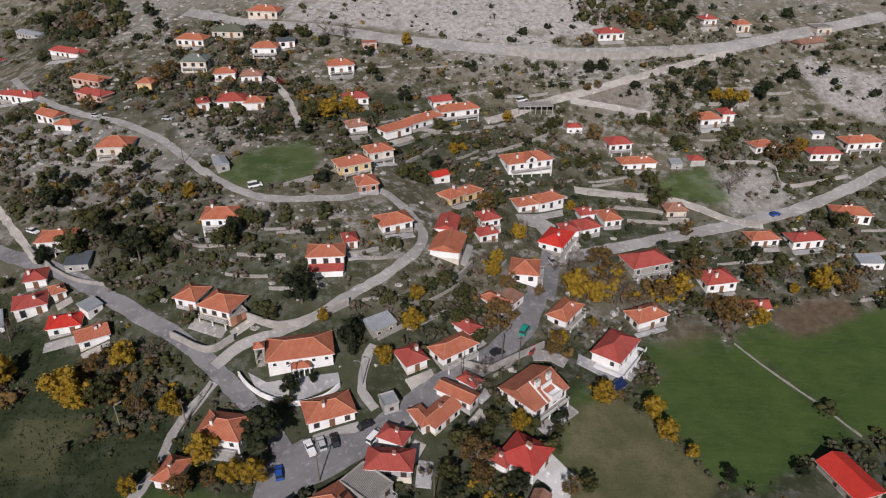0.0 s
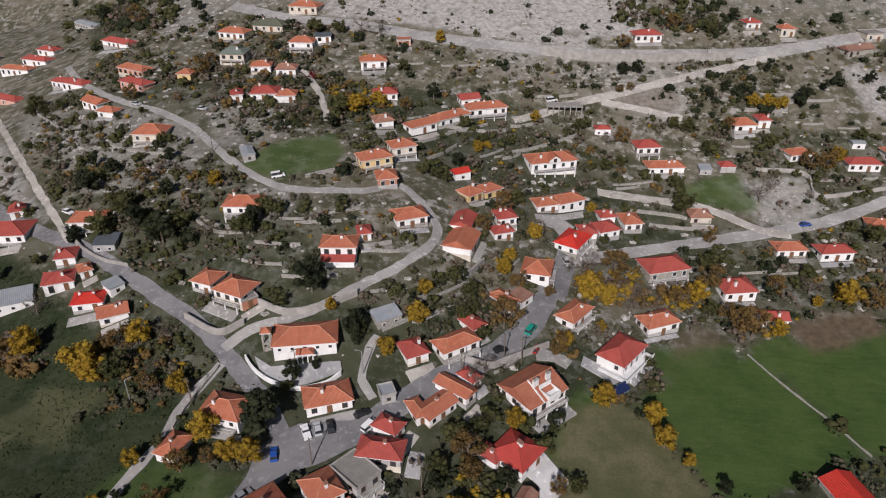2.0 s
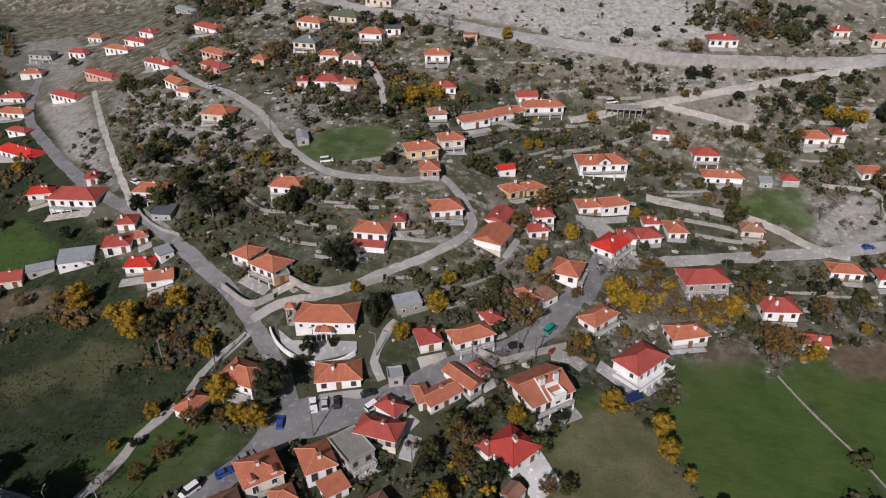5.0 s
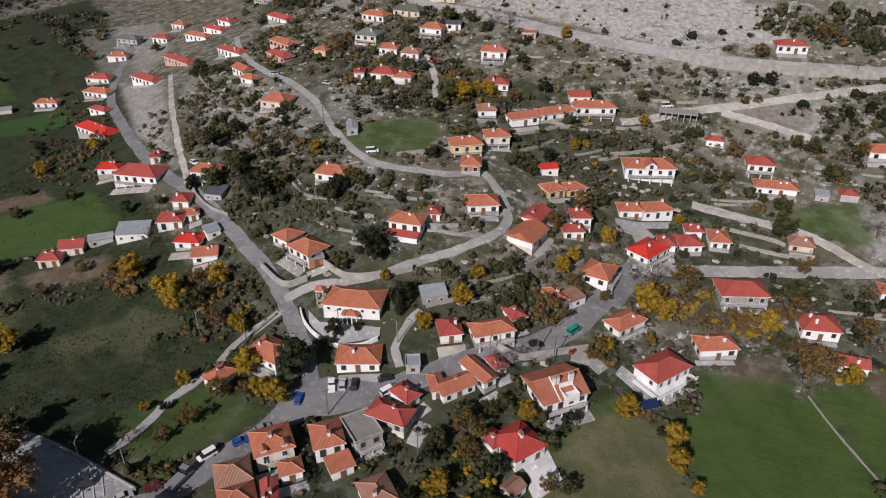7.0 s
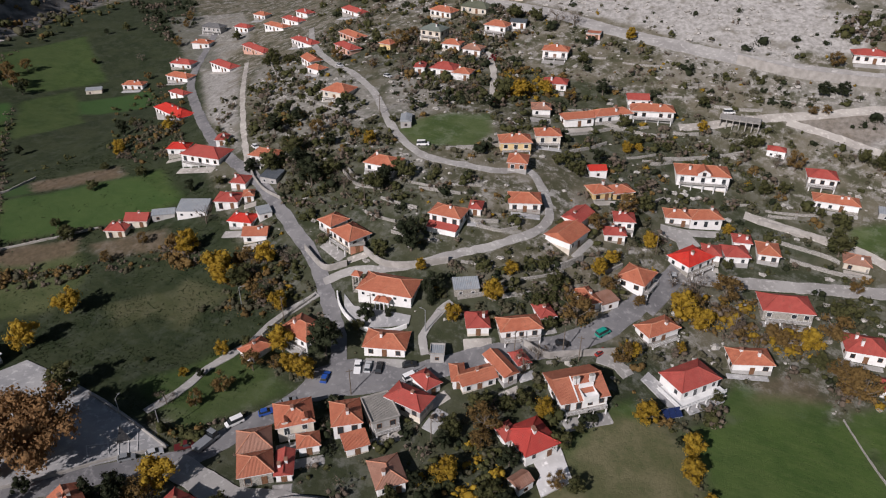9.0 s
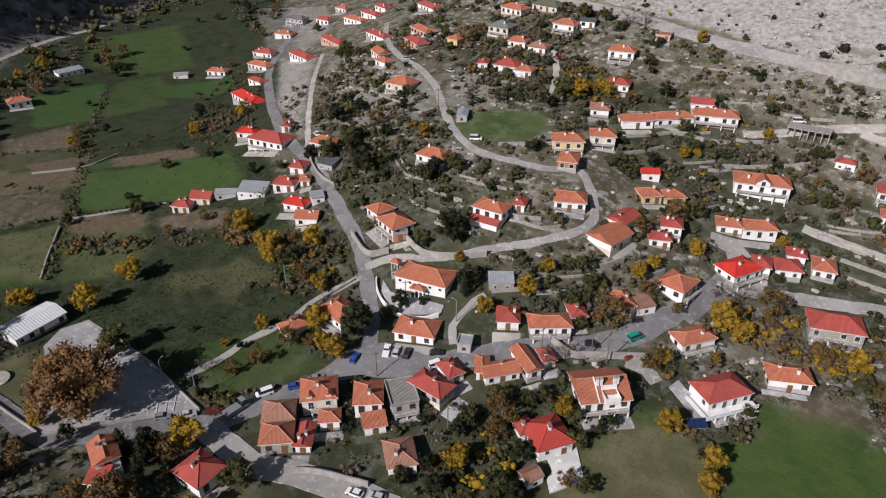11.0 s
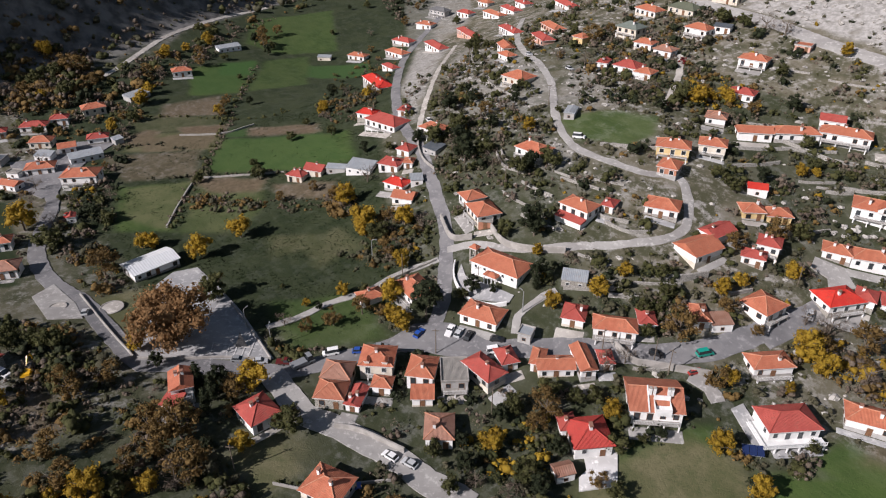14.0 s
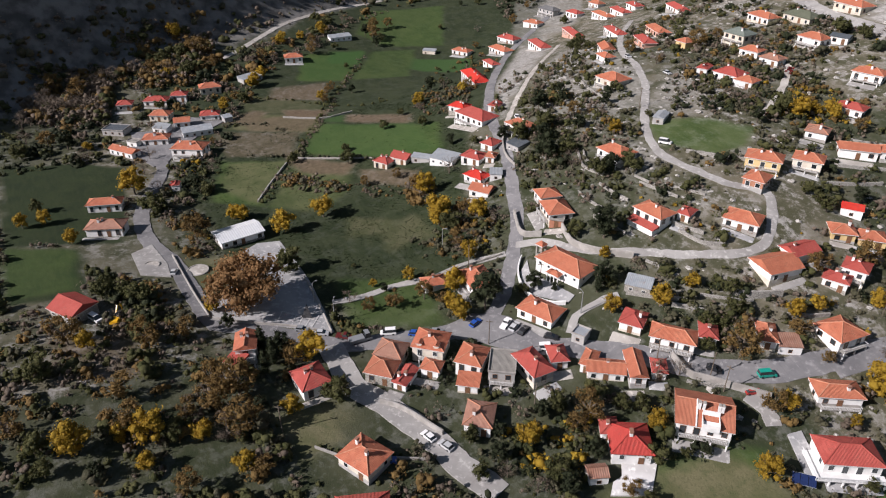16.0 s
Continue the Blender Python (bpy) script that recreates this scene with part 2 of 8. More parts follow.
for paint, col in (("paint_white", (0.72, 0.72, 0.72)), ("paint_black", (0.02, 0.02, 0.022)), ("paint_grey", (0.20, 0.21, 0.22)), ("paint_blue", (0.02, 0.07, 0.30)), ("paint_red", (0.30, 0.025, 0.02)),
                   ("paint_silver", (0.42, 0.43, 0.44)), ("paint_teal", (0.01, 0.26, 0.20)), ("paint_yellow", (0.65, 0.36, 0.02)), ("paint_maroon", (0.10, 0.015, 0.015))):
    s = Shade(paint, 0.35)
    s.bsdf.inputs["Specular IOR Level"].default_value = 0.5
    s.done(s.mix(s.sums(s.noise(1.5, 4), 0.3), col, tuple(v * 0.7 for v in col)))

# ---- lie of the land ----
HILLS = (
    (54.4, 26, 5.2, -3.6, 0.7, 2.6, 13.4, 5.7, -4.9, -10, -13.4),
    (46.7, 24.7, 8.1, -3.6, -1.1, -3.3, 2.7, 2.5, -0.7, -7.1, -10),
    (41, 21.6, 7.2, -2.1, 0.8, 4.4, -1.8, 7.2, -1.6, -2.3, -7),
    (26.9, 16.7, 4.3, -2.7, 5, 17.7, 30, 32.6, 3.4, -1, -2.2),
    (14.7, 11.5, 3, -6.8, 13.4, 37.6, 38, 28.8, 16.8, 15.9, 14.1),
    (11.7, 11.2, 10, 7.6, 23, 41.6, 47.2, 49.2, 47.3, 41.1, 37.4),
    (14, 14, 14.3, 20.5, 34.6, 52.3, 65.5, 71.7, 71.7, 67.1, 61.8),
    (16.4, 15.7, 16.7, 26.3, 45.5, 68.3, 86.8, 96.4, 97.9, 93.9, 86.3),
)

HX, HY, HS = -440.0, 0.0, 60.0
HILLS_AT = np.array(HILLS)


def weights(u):
    f = u - np.floor(u)
    return (1 - f) ** 3 / 6, (3 * f ** 3 - 6 * f ** 2 + 4) / 6, (-3 * f ** 3 + 3 * f ** 2 + 3 * f + 1) / 6, f ** 3 / 6


def heights(x, y):
    """Height of the land: a smooth sheet over the village, with the mountains round it."""
    x, y = np.asarray(x, float), np.asarray(y, float)
    u, v = (x - HX) / HS, (y - HY) / HS
    bu, bv = weights(u), weights(v)
    iu, iv = np.floor(u).astype(int), np.floor(v).astype(int)
    z = 0.0
    for a in range(4):
        for b in range(4):
            z = z + bu[a] * bv[b] * HILLS_AT[np.clip(iv - 1 + b, 0, 7), np.clip(iu - 1 + a, 0, 10)]
    z = z + 0.42 * np.maximum(0, y - 425)
    away = mountain(x, y)
    return z + (np.sqrt(np.maximum(away, 0) ** 2 + 400) - 20) * (away > 0)


def mountain(x, y):
    """How far a place lies up the steep western mountain, with a shoulder added south of it."""
    # made-up southern shoulder, added to cast shade over the ground at the western foot
    shade_shoulder = 1.2 * np.minimum(-0.6 * (x + 312) - 0.8 * (y + 18), 90)
    west = 1.08 * np.minimum(-0.8 * (x + 338) - 0.6 * (y - 52), 190)
    return np.maximum(np.maximum(shade_shoulder, west), 1.1 * (-0.94 * (x + 333) - 0.34 * (y - 100)))


def height(x, y):
    return float(heights(x, y))


# ---- mesh helpers ----
def mesh_from(name, verts, faces, mats, uvs=None, smooth=False):
    me = bpy.data.meshes.new(name)
    me.from_pydata([tuple(v) for v in verts], [], [tuple(f) for f in faces])
    for m in mats:
        me.materials.append(MATS[m])
    if uvs:
        layer = me.uv_layers.new(name="UVMap")
        for p in me.polygons:
            for li, c in zip(p.loop_indices, uvs[p.index]):
                layer.data[li].uv = c
    if smooth:
        me.polygons.foreach_set("use_smooth", [True] * len(me.polygons))
    me.update()
    return me


def child(name, me, parent, m=None, label=""):
    ob = new(name, me)
    ob.parent = parent
    if m is not None:
        ob.matrix_basis = m
    return tagged(ob, label) if label else ob


def box(x0, x1, y0, y1, z0, z1):
    v = [(x0, y0, z0), (x1, y0, z0), (x1, y1, z0), (x0, y1, z0), (x0, y0, z1), (x1, y0, z1), (x1, y1, z1), (x0, y1, z1)]
    return v, [(0, 3, 2, 1), (4, 5, 6, 7), (0, 1, 5, 4), (1, 2, 6, 5), (2, 3, 7, 6), (3, 0, 4, 7)]


def boxes(*parts):
    verts, faces = [], []
    for p in parts:
        v, f = box(*p)
        faces += [tuple(i + len(verts) for i in q) for q in f]
        verts += v
    return verts, faces


def tube(path, radii, sides=6):
    verts, faces = [], []
    for i, (p, r) in enumerate(zip(path, radii)):
        p = Vector(p)
        way = (Vector(path[min(i + 1, len(path) - 1)]) - Vector(path[max(i - 1, 0)])).normalized()
        a = way.orthogonal().normalized()
        b = way.cross(a)
        for k in range(sides):
            ang = 2 * math.pi * k / sides
            verts.append(p + (a * math.cos(ang) + b * math.sin(ang)) * r)
    for i in range(len(path) - 1):
        for k in range(sides):
            faces.append((i * sides + k, i * sides + (k + 1) % sides, (i + 1) * sides + (k + 1) % sides, (i + 1) * sides + k))
    faces.append(tuple(range(sides))[::-1])
    faces.append(tuple((len(path) - 1) * sides + k for k in range(sides)))
    return verts, faces


def inside(x, y, poly):
    """Whether the points lie in the polygon."""
    res = np.zeros(np.shape(x), bool)
    for (x0, y0), (x1, y1) in zip(poly, poly[1:] + poly[:1]):
        res ^= ((y0 > y) != (y1 > y)) & (x < (x1 - x0) * (y - y0) / (y1 - y0 + 1e-9) + x0)
    return res


def edge_distance(x, y, line, closed=True):
    best = np.full(np.shape(x), 1e9)
    for (x0, y0), (x1, y1) in zip(line, line[1:] + (line[:1] if closed else [])):
        dx, dy = x1 - x0, y1 - y0
        t = np.clip(((x - x0) * dx + (y - y0) * dy) / (dx * dx + dy * dy + 1e-9), 0, 1)
        best = np.minimum(best, np.hypot(x - x0 - t * dx, y - y0 - t * dy))
    return best


# ---- ground ----
VALLEY = [(-330, 150), (-300, 70), (-190, 60), (-100, 55), (-55, 80), (-45, 108), (-70, 128), (-108, 150), (-133, 170), (-165, 200), (-210, 250), (-255, 300), (-400, 420), (-430, 250)]
COVER = [
    ("lush", 1.0, [(47.2, 130.9), (63.5, 147.6), (83.1, 156.0), (99.7, 122.5), (91.6, 119.2), (68.9, 105.3), (60.5, 107.9), (54.0, 124.2)]),
    ("lush", 1.0, [(84.0, 155.3), (98.4, 161.6), (119.3, 168.3), (145.8, 179.3), (115.1, 125.0), (100.0, 123.1)]),
    ("dry", 1.0, [(29.3, 126.2), (43.5, 131.8), (52.7, 122.9), (60.2, 106.9), (55.8, 98.8), (23.3, 96.7)]),
    ("soil", 1.0, [(95.7, 165.6), (98.6, 162.1), (119.6, 169.0), (121.3, 175.1), (111.4, 176.4)]),
    ("soil", 1.0, [(-238.1, 124.8), (-225.0, 141.4), (-214.0, 135.8), (-228.7, 120.6)]),
    ("soil", 0.8, [(-241.5, 90.5), (-246.4, 112.0), (-240.0, 115.6), (-224.0, 106.3)]),
    ("soil", 0.9, [(-180.4, 103.9), (-160.3, 115.0), (-150.9, 123.1), (-143.5, 115.5), (-159.4, 101.7)]),
    ("soil", 0.7, [(-204.6, 143.6), (-180.6, 163.7), (-168.7, 160.0), (-197.2, 141.2)]),
    ("soil", 0.7, [(-236.0, 104.9), (-226.1, 130.7), (-214.3, 134.9), (-202.1, 121.2), (-220.8, 100.0)]),
    ("soil", 0.6, [(-82.7, 4.7), (-76.2, 21.7), (-58.1, 23.6), (-60.8, 11.4)]),
    ("lush", 0.8, [(-73.1, 200.4), (-65.0, 216.3), (-46.2, 226.7), (-39.8, 214.5), (-41.2, 202.7), (-56.5, 194.8)]),
    ("lush", 0.8, [(76.5, 230.9), (97.6, 239.7), (102.2, 224.2), (97.4, 220.1), (78.7, 223.7)]),
    ("green", 0.8, [(50.5, 219.1), (71.1, 217.1), (68.9, 211.2), (62.7, 212.0)]),
    ("green", 0.7, [(61.9, 206.2), (75.1, 210.2), (71.3, 202.4), (61.1, 200.5)]),
    ("green", 0.6, [(-231.9, 395.9), (-197.6, 381.4), (-165.1, 318.3), (-188.8, 328.6)]),
    ("deep", 1.0, [(-310.3, 181.0), (-306.8, 201.9), (-287.9, 191.1), (-293.6, 172.2)]),
    ("deep", 0.8, [(-283.0, 225.2), (-259.1, 252.7), (-234.1, 231.9), (-267.3, 213.3)]),
    ("green", 0.9, [(-211.9, 127.4), (-177.6, 153.8), (-157.9, 145.2), (-176.3, 110.0)]),
    ("green", 1.0, [(-153.8, -4.6), (-139.8, 18.9), (-104.2, 16.1), (-106.5, -5.6)]),
    ("green", 0.8, [(-33.3, 22.2), (-28.7, 35.8), (-13.6, 32.5), (-20.3, 19.1)]),
    ("lush", 0.8, [(23.9, 112.3), (34.6, 136.4), (42.6, 126.3), (29.3, 104.7)]),
    ("dry", 0.9, [(-31.4, 45.6), (-29.6, 59.1), (-17.5, 56.5), (-15.7, 46.7)]),
    ("lush", 0.6, [(-78.8, 83.2), (-64.8, 103.2), (-39.7, 98.2), (-55.3, 74.0)]),
    ("green", 0.7, [(-13.2, 134.2), (-3.7, 134.7), (-5.0, 130.1), (-9.8, 126.6)]),
    ("rock", 1.0, [(0.2, 331.0), (54.4, 334.2), (51.6, 309.0), (0.2, 301.0)]),
    ("rock", 1.0, [(-73.0, 338.0), (-71.0, 320.5), (-41.0, 312.5), (10.0, 302.5), (48.0, 301.0), (52.0, 318.0), (54.0, 350.0), (-9.0, 350.0)]),
    ("rock", 0.9, [(153.2, 305.6), (189.3, 294.4), (176.4, 264.6), (156.2, 277.4)]),
    ("rock", 0.85, [(-248.8, 279.3), (-214.7, 275.4), (-127.9, 179.0), (-169.3, 204.8)]),
    ("rock", 0.5, [(-69.6, 190.5), (-48.8, 190.3), (-50.3, 173.7), (-61.5, 175.4)]),
    ("rock", 0.5, [(-155.0, 227.0), (-142.9, 231.5), (-91.2, 207.7), (-79.5, 184.4), (-124.2, 190.8)]),
    ("rock", 0.45, [(-98.1, 242.3), (-63.4, 240.4), (-66.0, 215.8), (-84.9, 211.5)]),
    ("rock", 0.8, [(88.9, 232.9), (122.2, 240.2), (124.5, 224.7), (116.3, 215.0), (100.7, 216.3)]),
    ("dry", 0.55, [(-188.2, 81.3), (-174.6, 100.8), (-162.7, 95.6), (-143.3, 79.4), (-164.8, 71.2)]),
    ("dry", 0.35, [(-163.8, 98.4), (-148.1, 119.0), (-131.4, 111.2), (-125.2, 93.3), (-141.1, 82.3)]),
    ("soil", 0.55, [(-271.6, 131.5), (-267.3, 160.7), (-241.8, 147.5), (-258.2, 122.4)]),
    ("deep", 0.45, [(-302.6, 161.7), (-310.6, 197.6), (-267.7, 170.1), (-277.2, 149.0)]),
    ("dry", 0.4, [(-271.3, 110.4), (-240.1, 144.6), (-222.2, 139.2), (-243.8, 107.5)]),
    ("deep", 0.35, [(-205.4, 132.1), (-169.6, 160.6), (-132.0, 150.8), (-147.6, 132.9), (-177.6, 111.5)]),
    ("dry", 0.5, [(-113.8, 102.8), (-99.4, 114.8), (-94.7, 108.3), (-100.8, 96.2)]),
    ("dry", 0.5, [(-34.4, 47.8), (-29.2, 63.9), (-21.2, 59.6), (-25.5, 50.0)]),
    ("rock", 0.5, [(-342.9, 347.0), (-294.7, 368.7), (-246.9, 322.7), (-235.1, 278.8), (-255.6, 278.1)]),
    ("rock", 0.45, [(-192.2, 269.4), (-131.3, 245.1), (-95.5, 226.7), (-82.3, 204.8), (-99.3, 201.4), (-135.8, 209.0), (-162.9, 224.3)]),
    ("rock", 0.3, [(0.2, 299.7), (50.9, 302.9), (47.2, 284.4), (18.7, 279.0), (0.1, 281.4)]),
    ("rock", 0.4, [(51.7, 296.0), (103.0, 306.3), (83.4, 275.0), (52.6, 276.4)]),
    ("rock", 0.4, [(-209.3, 433.9), (-138.5, 366.5), (-118.5, 307.8), (-150.6, 323.5)]),
    ("lush", 0.8, [(-312.0, 165.6), (-303.4, 200.6), (-266.0, 170.5), (-275.9, 146.2)]),
    ("lush", 0.7, [(-370.2, 235.1), (-358.4, 292.1), (-292.5, 251.6), (-310.2, 218.7), (-332.3, 210.8)]),
    ("lush", 0.6, [(-304.3, 207.6), (-296.9, 233.4), (-255.0, 205.9), (-265.8, 173.9)]),
    ("soil", 0.7, [(-266.7, 131.8), (-263.1, 156.6), (-241.8, 147.5), (-256.7, 124.9)]),
    ("dry", 0.85, [(-244.3, 105.7), (-220.7, 138.2), (-196.4, 126.0), (-227.9, 93.1)]),
    ("soil", 0.45, [(-228.8, 87.0), (-202.6, 118.6), (-177.9, 106.7), (-194.7, 83.2)]),
    ("lush", 0.75, [(-207.7, 130.7), (-155.6, 165.0), (-127.1, 150.3), (-146.9, 132.6), (-176.3, 110.0)]),
    ("soil", 0.9, [(-209.4, 146.2), (-180.7, 164.8), (-169.5, 159.1), (-199.1, 141.1)]),
    ("deep", 0.6, [(-216.0, 139.6), (-209.5, 145.4), (-199.3, 140.2), (-207.6, 133.0)]),
    ("soil", 0.7, [(-142.9, 122.0), (-123.8, 137.3), (-114.4, 130.2), (-130.5, 118.4)]),
    ("lush", 0.75, [(-191.3, 79.7), (-173.4, 101.6), (-141.8, 80.3), (-156.7, 65.9)]),
    ("lush", 0.55, [(-170.0, 104.1), (-152.9, 120.8), (-131.7, 110.9), (-125.6, 95.0), (-139.6, 81.8)]),
    ("rock", 0.9, [(49.2, 273.4), (79.3, 287.5), (86.3, 275.2), (79.5, 263.9), (57.6, 267.5)]),
    ("soil", 0.55, [(51.5, 273.1), (77.8, 285.7), (84.0, 275.0), (77.7, 266.2), (57.7, 268.1)]),
    ("rock", 1.0, [(0.2, 331.0), (74.1, 336.5), (70.4, 311.9), (0.2, 302.3)]),
    ("rock", 0.3, [(0.2, 298.5), (68.9, 302.5), (64.1, 291.6), (31.3, 282.7), (0.1, 281.4)]),
    ("soil", 0.5, [(59.3, 157.4), (73.5, 166.2), (76.7, 159.1), (60.8, 150.6)]),
    ("dry", 0.45, [(-99.4, 107.7), (-98.4, 120.5), (-82.6, 120.4), (-84.1, 104.1)]),
    ("dry", 0.9, [(-114.0, 43.5), (-82.0, 43.5), (-89.0, 52.0), (-101.0, 58.5), (-112.0, 63.0)]),
    ("green", 1.0, [(-237.6, -1.4), (-224.8, 26.5), (-208.9, 43.7), (-137.8, 31.5), (-153.7, -4.6)]),
    ("lush", 0.5, [(-153.8, -4.6), (-141.0, 16.7), (-108.4, 13.5), (-111.6, -5.5)]),
    ("lush", 0.9, [(56.2, 154.8), (78.7, 158.7), (77.8, 149.7), (56.8, 141.1), (53.0, 144.5)]),
    ("soil", 0.9, [(97.8, 170.6), (123.1, 178.3), (123.3, 168.9), (99.5, 157.0)]),
    ("lush", 0.9, [(82.2, 158.8), (95.6, 166.8), (98.7, 155.7), (122.6, 166.2), (117.4, 153.7), (82.4, 148.5)]),
]


def steps(low, high, pitch):
    near = list(np.arange(low, high + 0.1, pitch))
    out, gap = [], pitch
    at = near[-1]
    while at < 2600:
        gap *= 1.28
        at += gap
        out.append(at)
    left, gap, at = [], pitch, near[0]
    while at > -2600:
        gap *= 1.28
        at -= gap
        left.append(at)
    return np.array(left[::-1] + near + out)


def build_ground():
    xs, ys = steps(-430, 210, 2.0), steps(0, 420, 2.0)
    gx, gy = np.meshgrid(xs, ys)
    gz = heights(gx, gy)
    px, py = gx.ravel(), gy.ravel()
    n, m = len(xs), len(ys)
    i, j = np.meshgrid(np.arange(n - 1), np.arange(m - 1))
    a = (j * n + i).ravel()
    me = bpy.data.meshes.new("ground")
    quads = np.stack([a, a + 1, a + 1 + n, a + n], -1)
    me.vertices.add(n * m)
    me.vertices.foreach_set("co", np.stack([px, py, gz.ravel()], -1).astype(np.float32).ravel())
    me.loops.add(quads.size)
    me.loops.foreach_set("vertex_index", quads.ravel().astype(np.int32))
    me.polygons.add(len(quads))
    me.polygons.foreach_set("loop_start", np.arange(0, quads.size, 4, dtype=np.int32))
    me.polygons.foreach_set("use_smooth", np.ones(len(quads), bool))
    me.update(calc_edges=True)
    wob = np.sin(px * 0.31 + 2 * np.sin(py * 0.23)) * 1.3 + np.sin(py * 0.47 + px * 0.12) * 0.9
    masks = {k: np.zeros(n * m) for k in ("green", "lush", "dry", "soil", "deep", "rock", "wood")}
    inv = inside(px, py, VALLEY)
    masks["green"] = np.maximum(masks["green"], np.clip((edge_distance(px, py, VALLEY) * np.where(inv, 1, -1) + wob + 3) / 6, 0, 1) * 0.92)
    masks["green"] = np.maximum(masks["green"], np.clip((py < 150) * (px > -60) * 0.7, 0, 1))
    away = mountain(px, py)
    masks["wood"] = np.clip((away + 14 + wob * 2) / 14, 0, 1) * np.where(inv, np.clip(away / 6 + 0.5, 0, 1), 1)
    drift = 0.5 + 0.25 * np.sin(px * 0.045 + 2 * np.sin(py * 0.03)) + 0.25 * np.sin(py * 0.06 + px * 0.02)
    masks["green"] = np.maximum(masks["green"], (py < 265) * np.clip(drift * 0.95 - 0.14, 0, 0.65))
    masks["rock"] = np.clip((py - 330) / 60, 0, 0.9) * (px > -150)
    for kind, amount, poly in COVER:
        d = edge_distance(px, py, poly) * np.where(inside(px, py, poly), 1, -1) + wob * 0.35
        w = np.clip(d / 2.5 + 0.5, 0, 1) * amount
        masks[kind] = np.maximum(masks[kind], w)
        if kind in ("rock", "soil"):
            masks["green"] = masks["green"] * (1 - w)
    for k, w in masks.items():
        me.attributes.new(k, "FLOAT", "POINT").data.foreach_set("value", w.astype(np.float32))
    me.materials.append(MATS["ground_cover"])
    return tagged(new("ground", me), "grassy and rocky hillside and valley floor", "ground", kind="structure")


build_ground()

# ---- roads and paving ----
LANES = []
ROAD_MATS = {"asphalt": "asphalt", "concrete": "concrete_road", "gravel": "gravel", "paving": "paving", "pale": "pale_concrete"}
ROAD_WORDS = {"asphalt": "worn grey asphalt", "concrete": "pale patched concrete", "gravel": "pale dusty gravel", "paving": "light stone-paved", "pale": "bright new concrete"}


def spline(pts, pitch=2.0):
    p = [Vector(q) for q in pts]
    p = [p[0] * 2 - p[1]] + p + [p[-1] * 2 - p[-2]]
    out = []
    for i in range(1, len(p) - 2):
        n = max(2, int((p[i + 1] - p[i]).length / pitch))
        for k in range(n):
            t = k / n
            out.append(0.5 * ((2 * p[i]) + (p[i + 1] - p[i - 1]) * t + (2 * p[i - 1] - 5 * p[i] + 4 * p[i + 1] - p[i + 2]) * t * t + (3 * p[i] - p[i - 1] - 3 * p[i + 1] + p[i + 2]) * t ** 3))
    return out + [p[-2]]


def road(name, kind, width, pts):
    line = spline(pts)
    LANES.append(([tuple(p) for p in line], width))
    verts, faces, cols = [], [], 7
    rng = random.Random(len(pts))
    lift = 0.10 + 0.012 * len(LANES)
    for i, p in enumerate(line):
        way = (line[min(i + 1, len(line) - 1)] - line[max(i - 1, 0)]).normalized()
        side = Vector((-way.y, way.x))
        jl, jr = rng.uniform(-0.25, 0.25), rng.uniform(-0.25, 0.25)
        half = width / 2
        offs = [-half + jl, -half + jl + 0.02] + [half * f for f in (-0.5, 0, 0.5)] + [half + jr - 0.02, half + jr]
        for k, o in enumerate(offs):
            q = p + side * o
            z = height(q.x, q.y)
            verts.append((q.x, q.y, z - 0.4 if k in (0, cols - 1) else z + lift))
    for i in range(len(line) - 1):
        for k in range(cols - 1):
            a = i * cols + k
            faces.append((a, a + cols, a + cols + 1, a + 1)[::-1])
    tagged(new(name, mesh_from(name, verts, faces, [ROAD_MATS[kind]])), ROAD_WORDS[kind] + " road through the village", "road", kind="structure")


def paved(name, kind, pts):
    LANES.append((pts + pts[:1], 1.0))
    lift = 0.10 + 0.012 * len(LANES)
    bm = bmesh.new()
    bm.faces.new([bm.verts.new((x, y, 0)) for x, y in pts])
    for axis in (0, 1):
        low, high = min(p[axis] for p in pts), max(p[axis] for p in pts)
        at = low + 2.0
        while at < high:
            co, no = [0, 0, 0], [0, 0, 0]
            co[axis], no[axis] = at, 1
            bmesh.ops.bisect_plane(bm, geom=bm.verts[:] + bm.edges[:] + bm.faces[:], plane_co=co, plane_no=no)
            at += 2.0
    for v in bm.verts:
        v.co.z = height(v.co.x, v.co.y) + lift
    bmesh.ops.recalc_face_normals(bm, faces=bm.faces)
    if sum(f.normal.z for f in bm.faces) < 0:
        bmesh.ops.reverse_faces(bm, faces=bm.faces)
    rim = bmesh.ops.extrude_edge_only(bm, edges=[e for e in bm.edges if e.is_boundary])
    for v in (g for g in rim["geom"] if isinstance(g, bmesh.types.BMVert)):
        v.co.z -= 0.6
    me = bpy.data.meshes.new(name)
    bm.to_mesh(me)
    bm.free()
    me.materials.append(MATS[ROAD_MATS[kind]])
    tagged(new(name, me), ROAD_WORDS[kind] + " open area between the houses", "pavement", kind="structure")


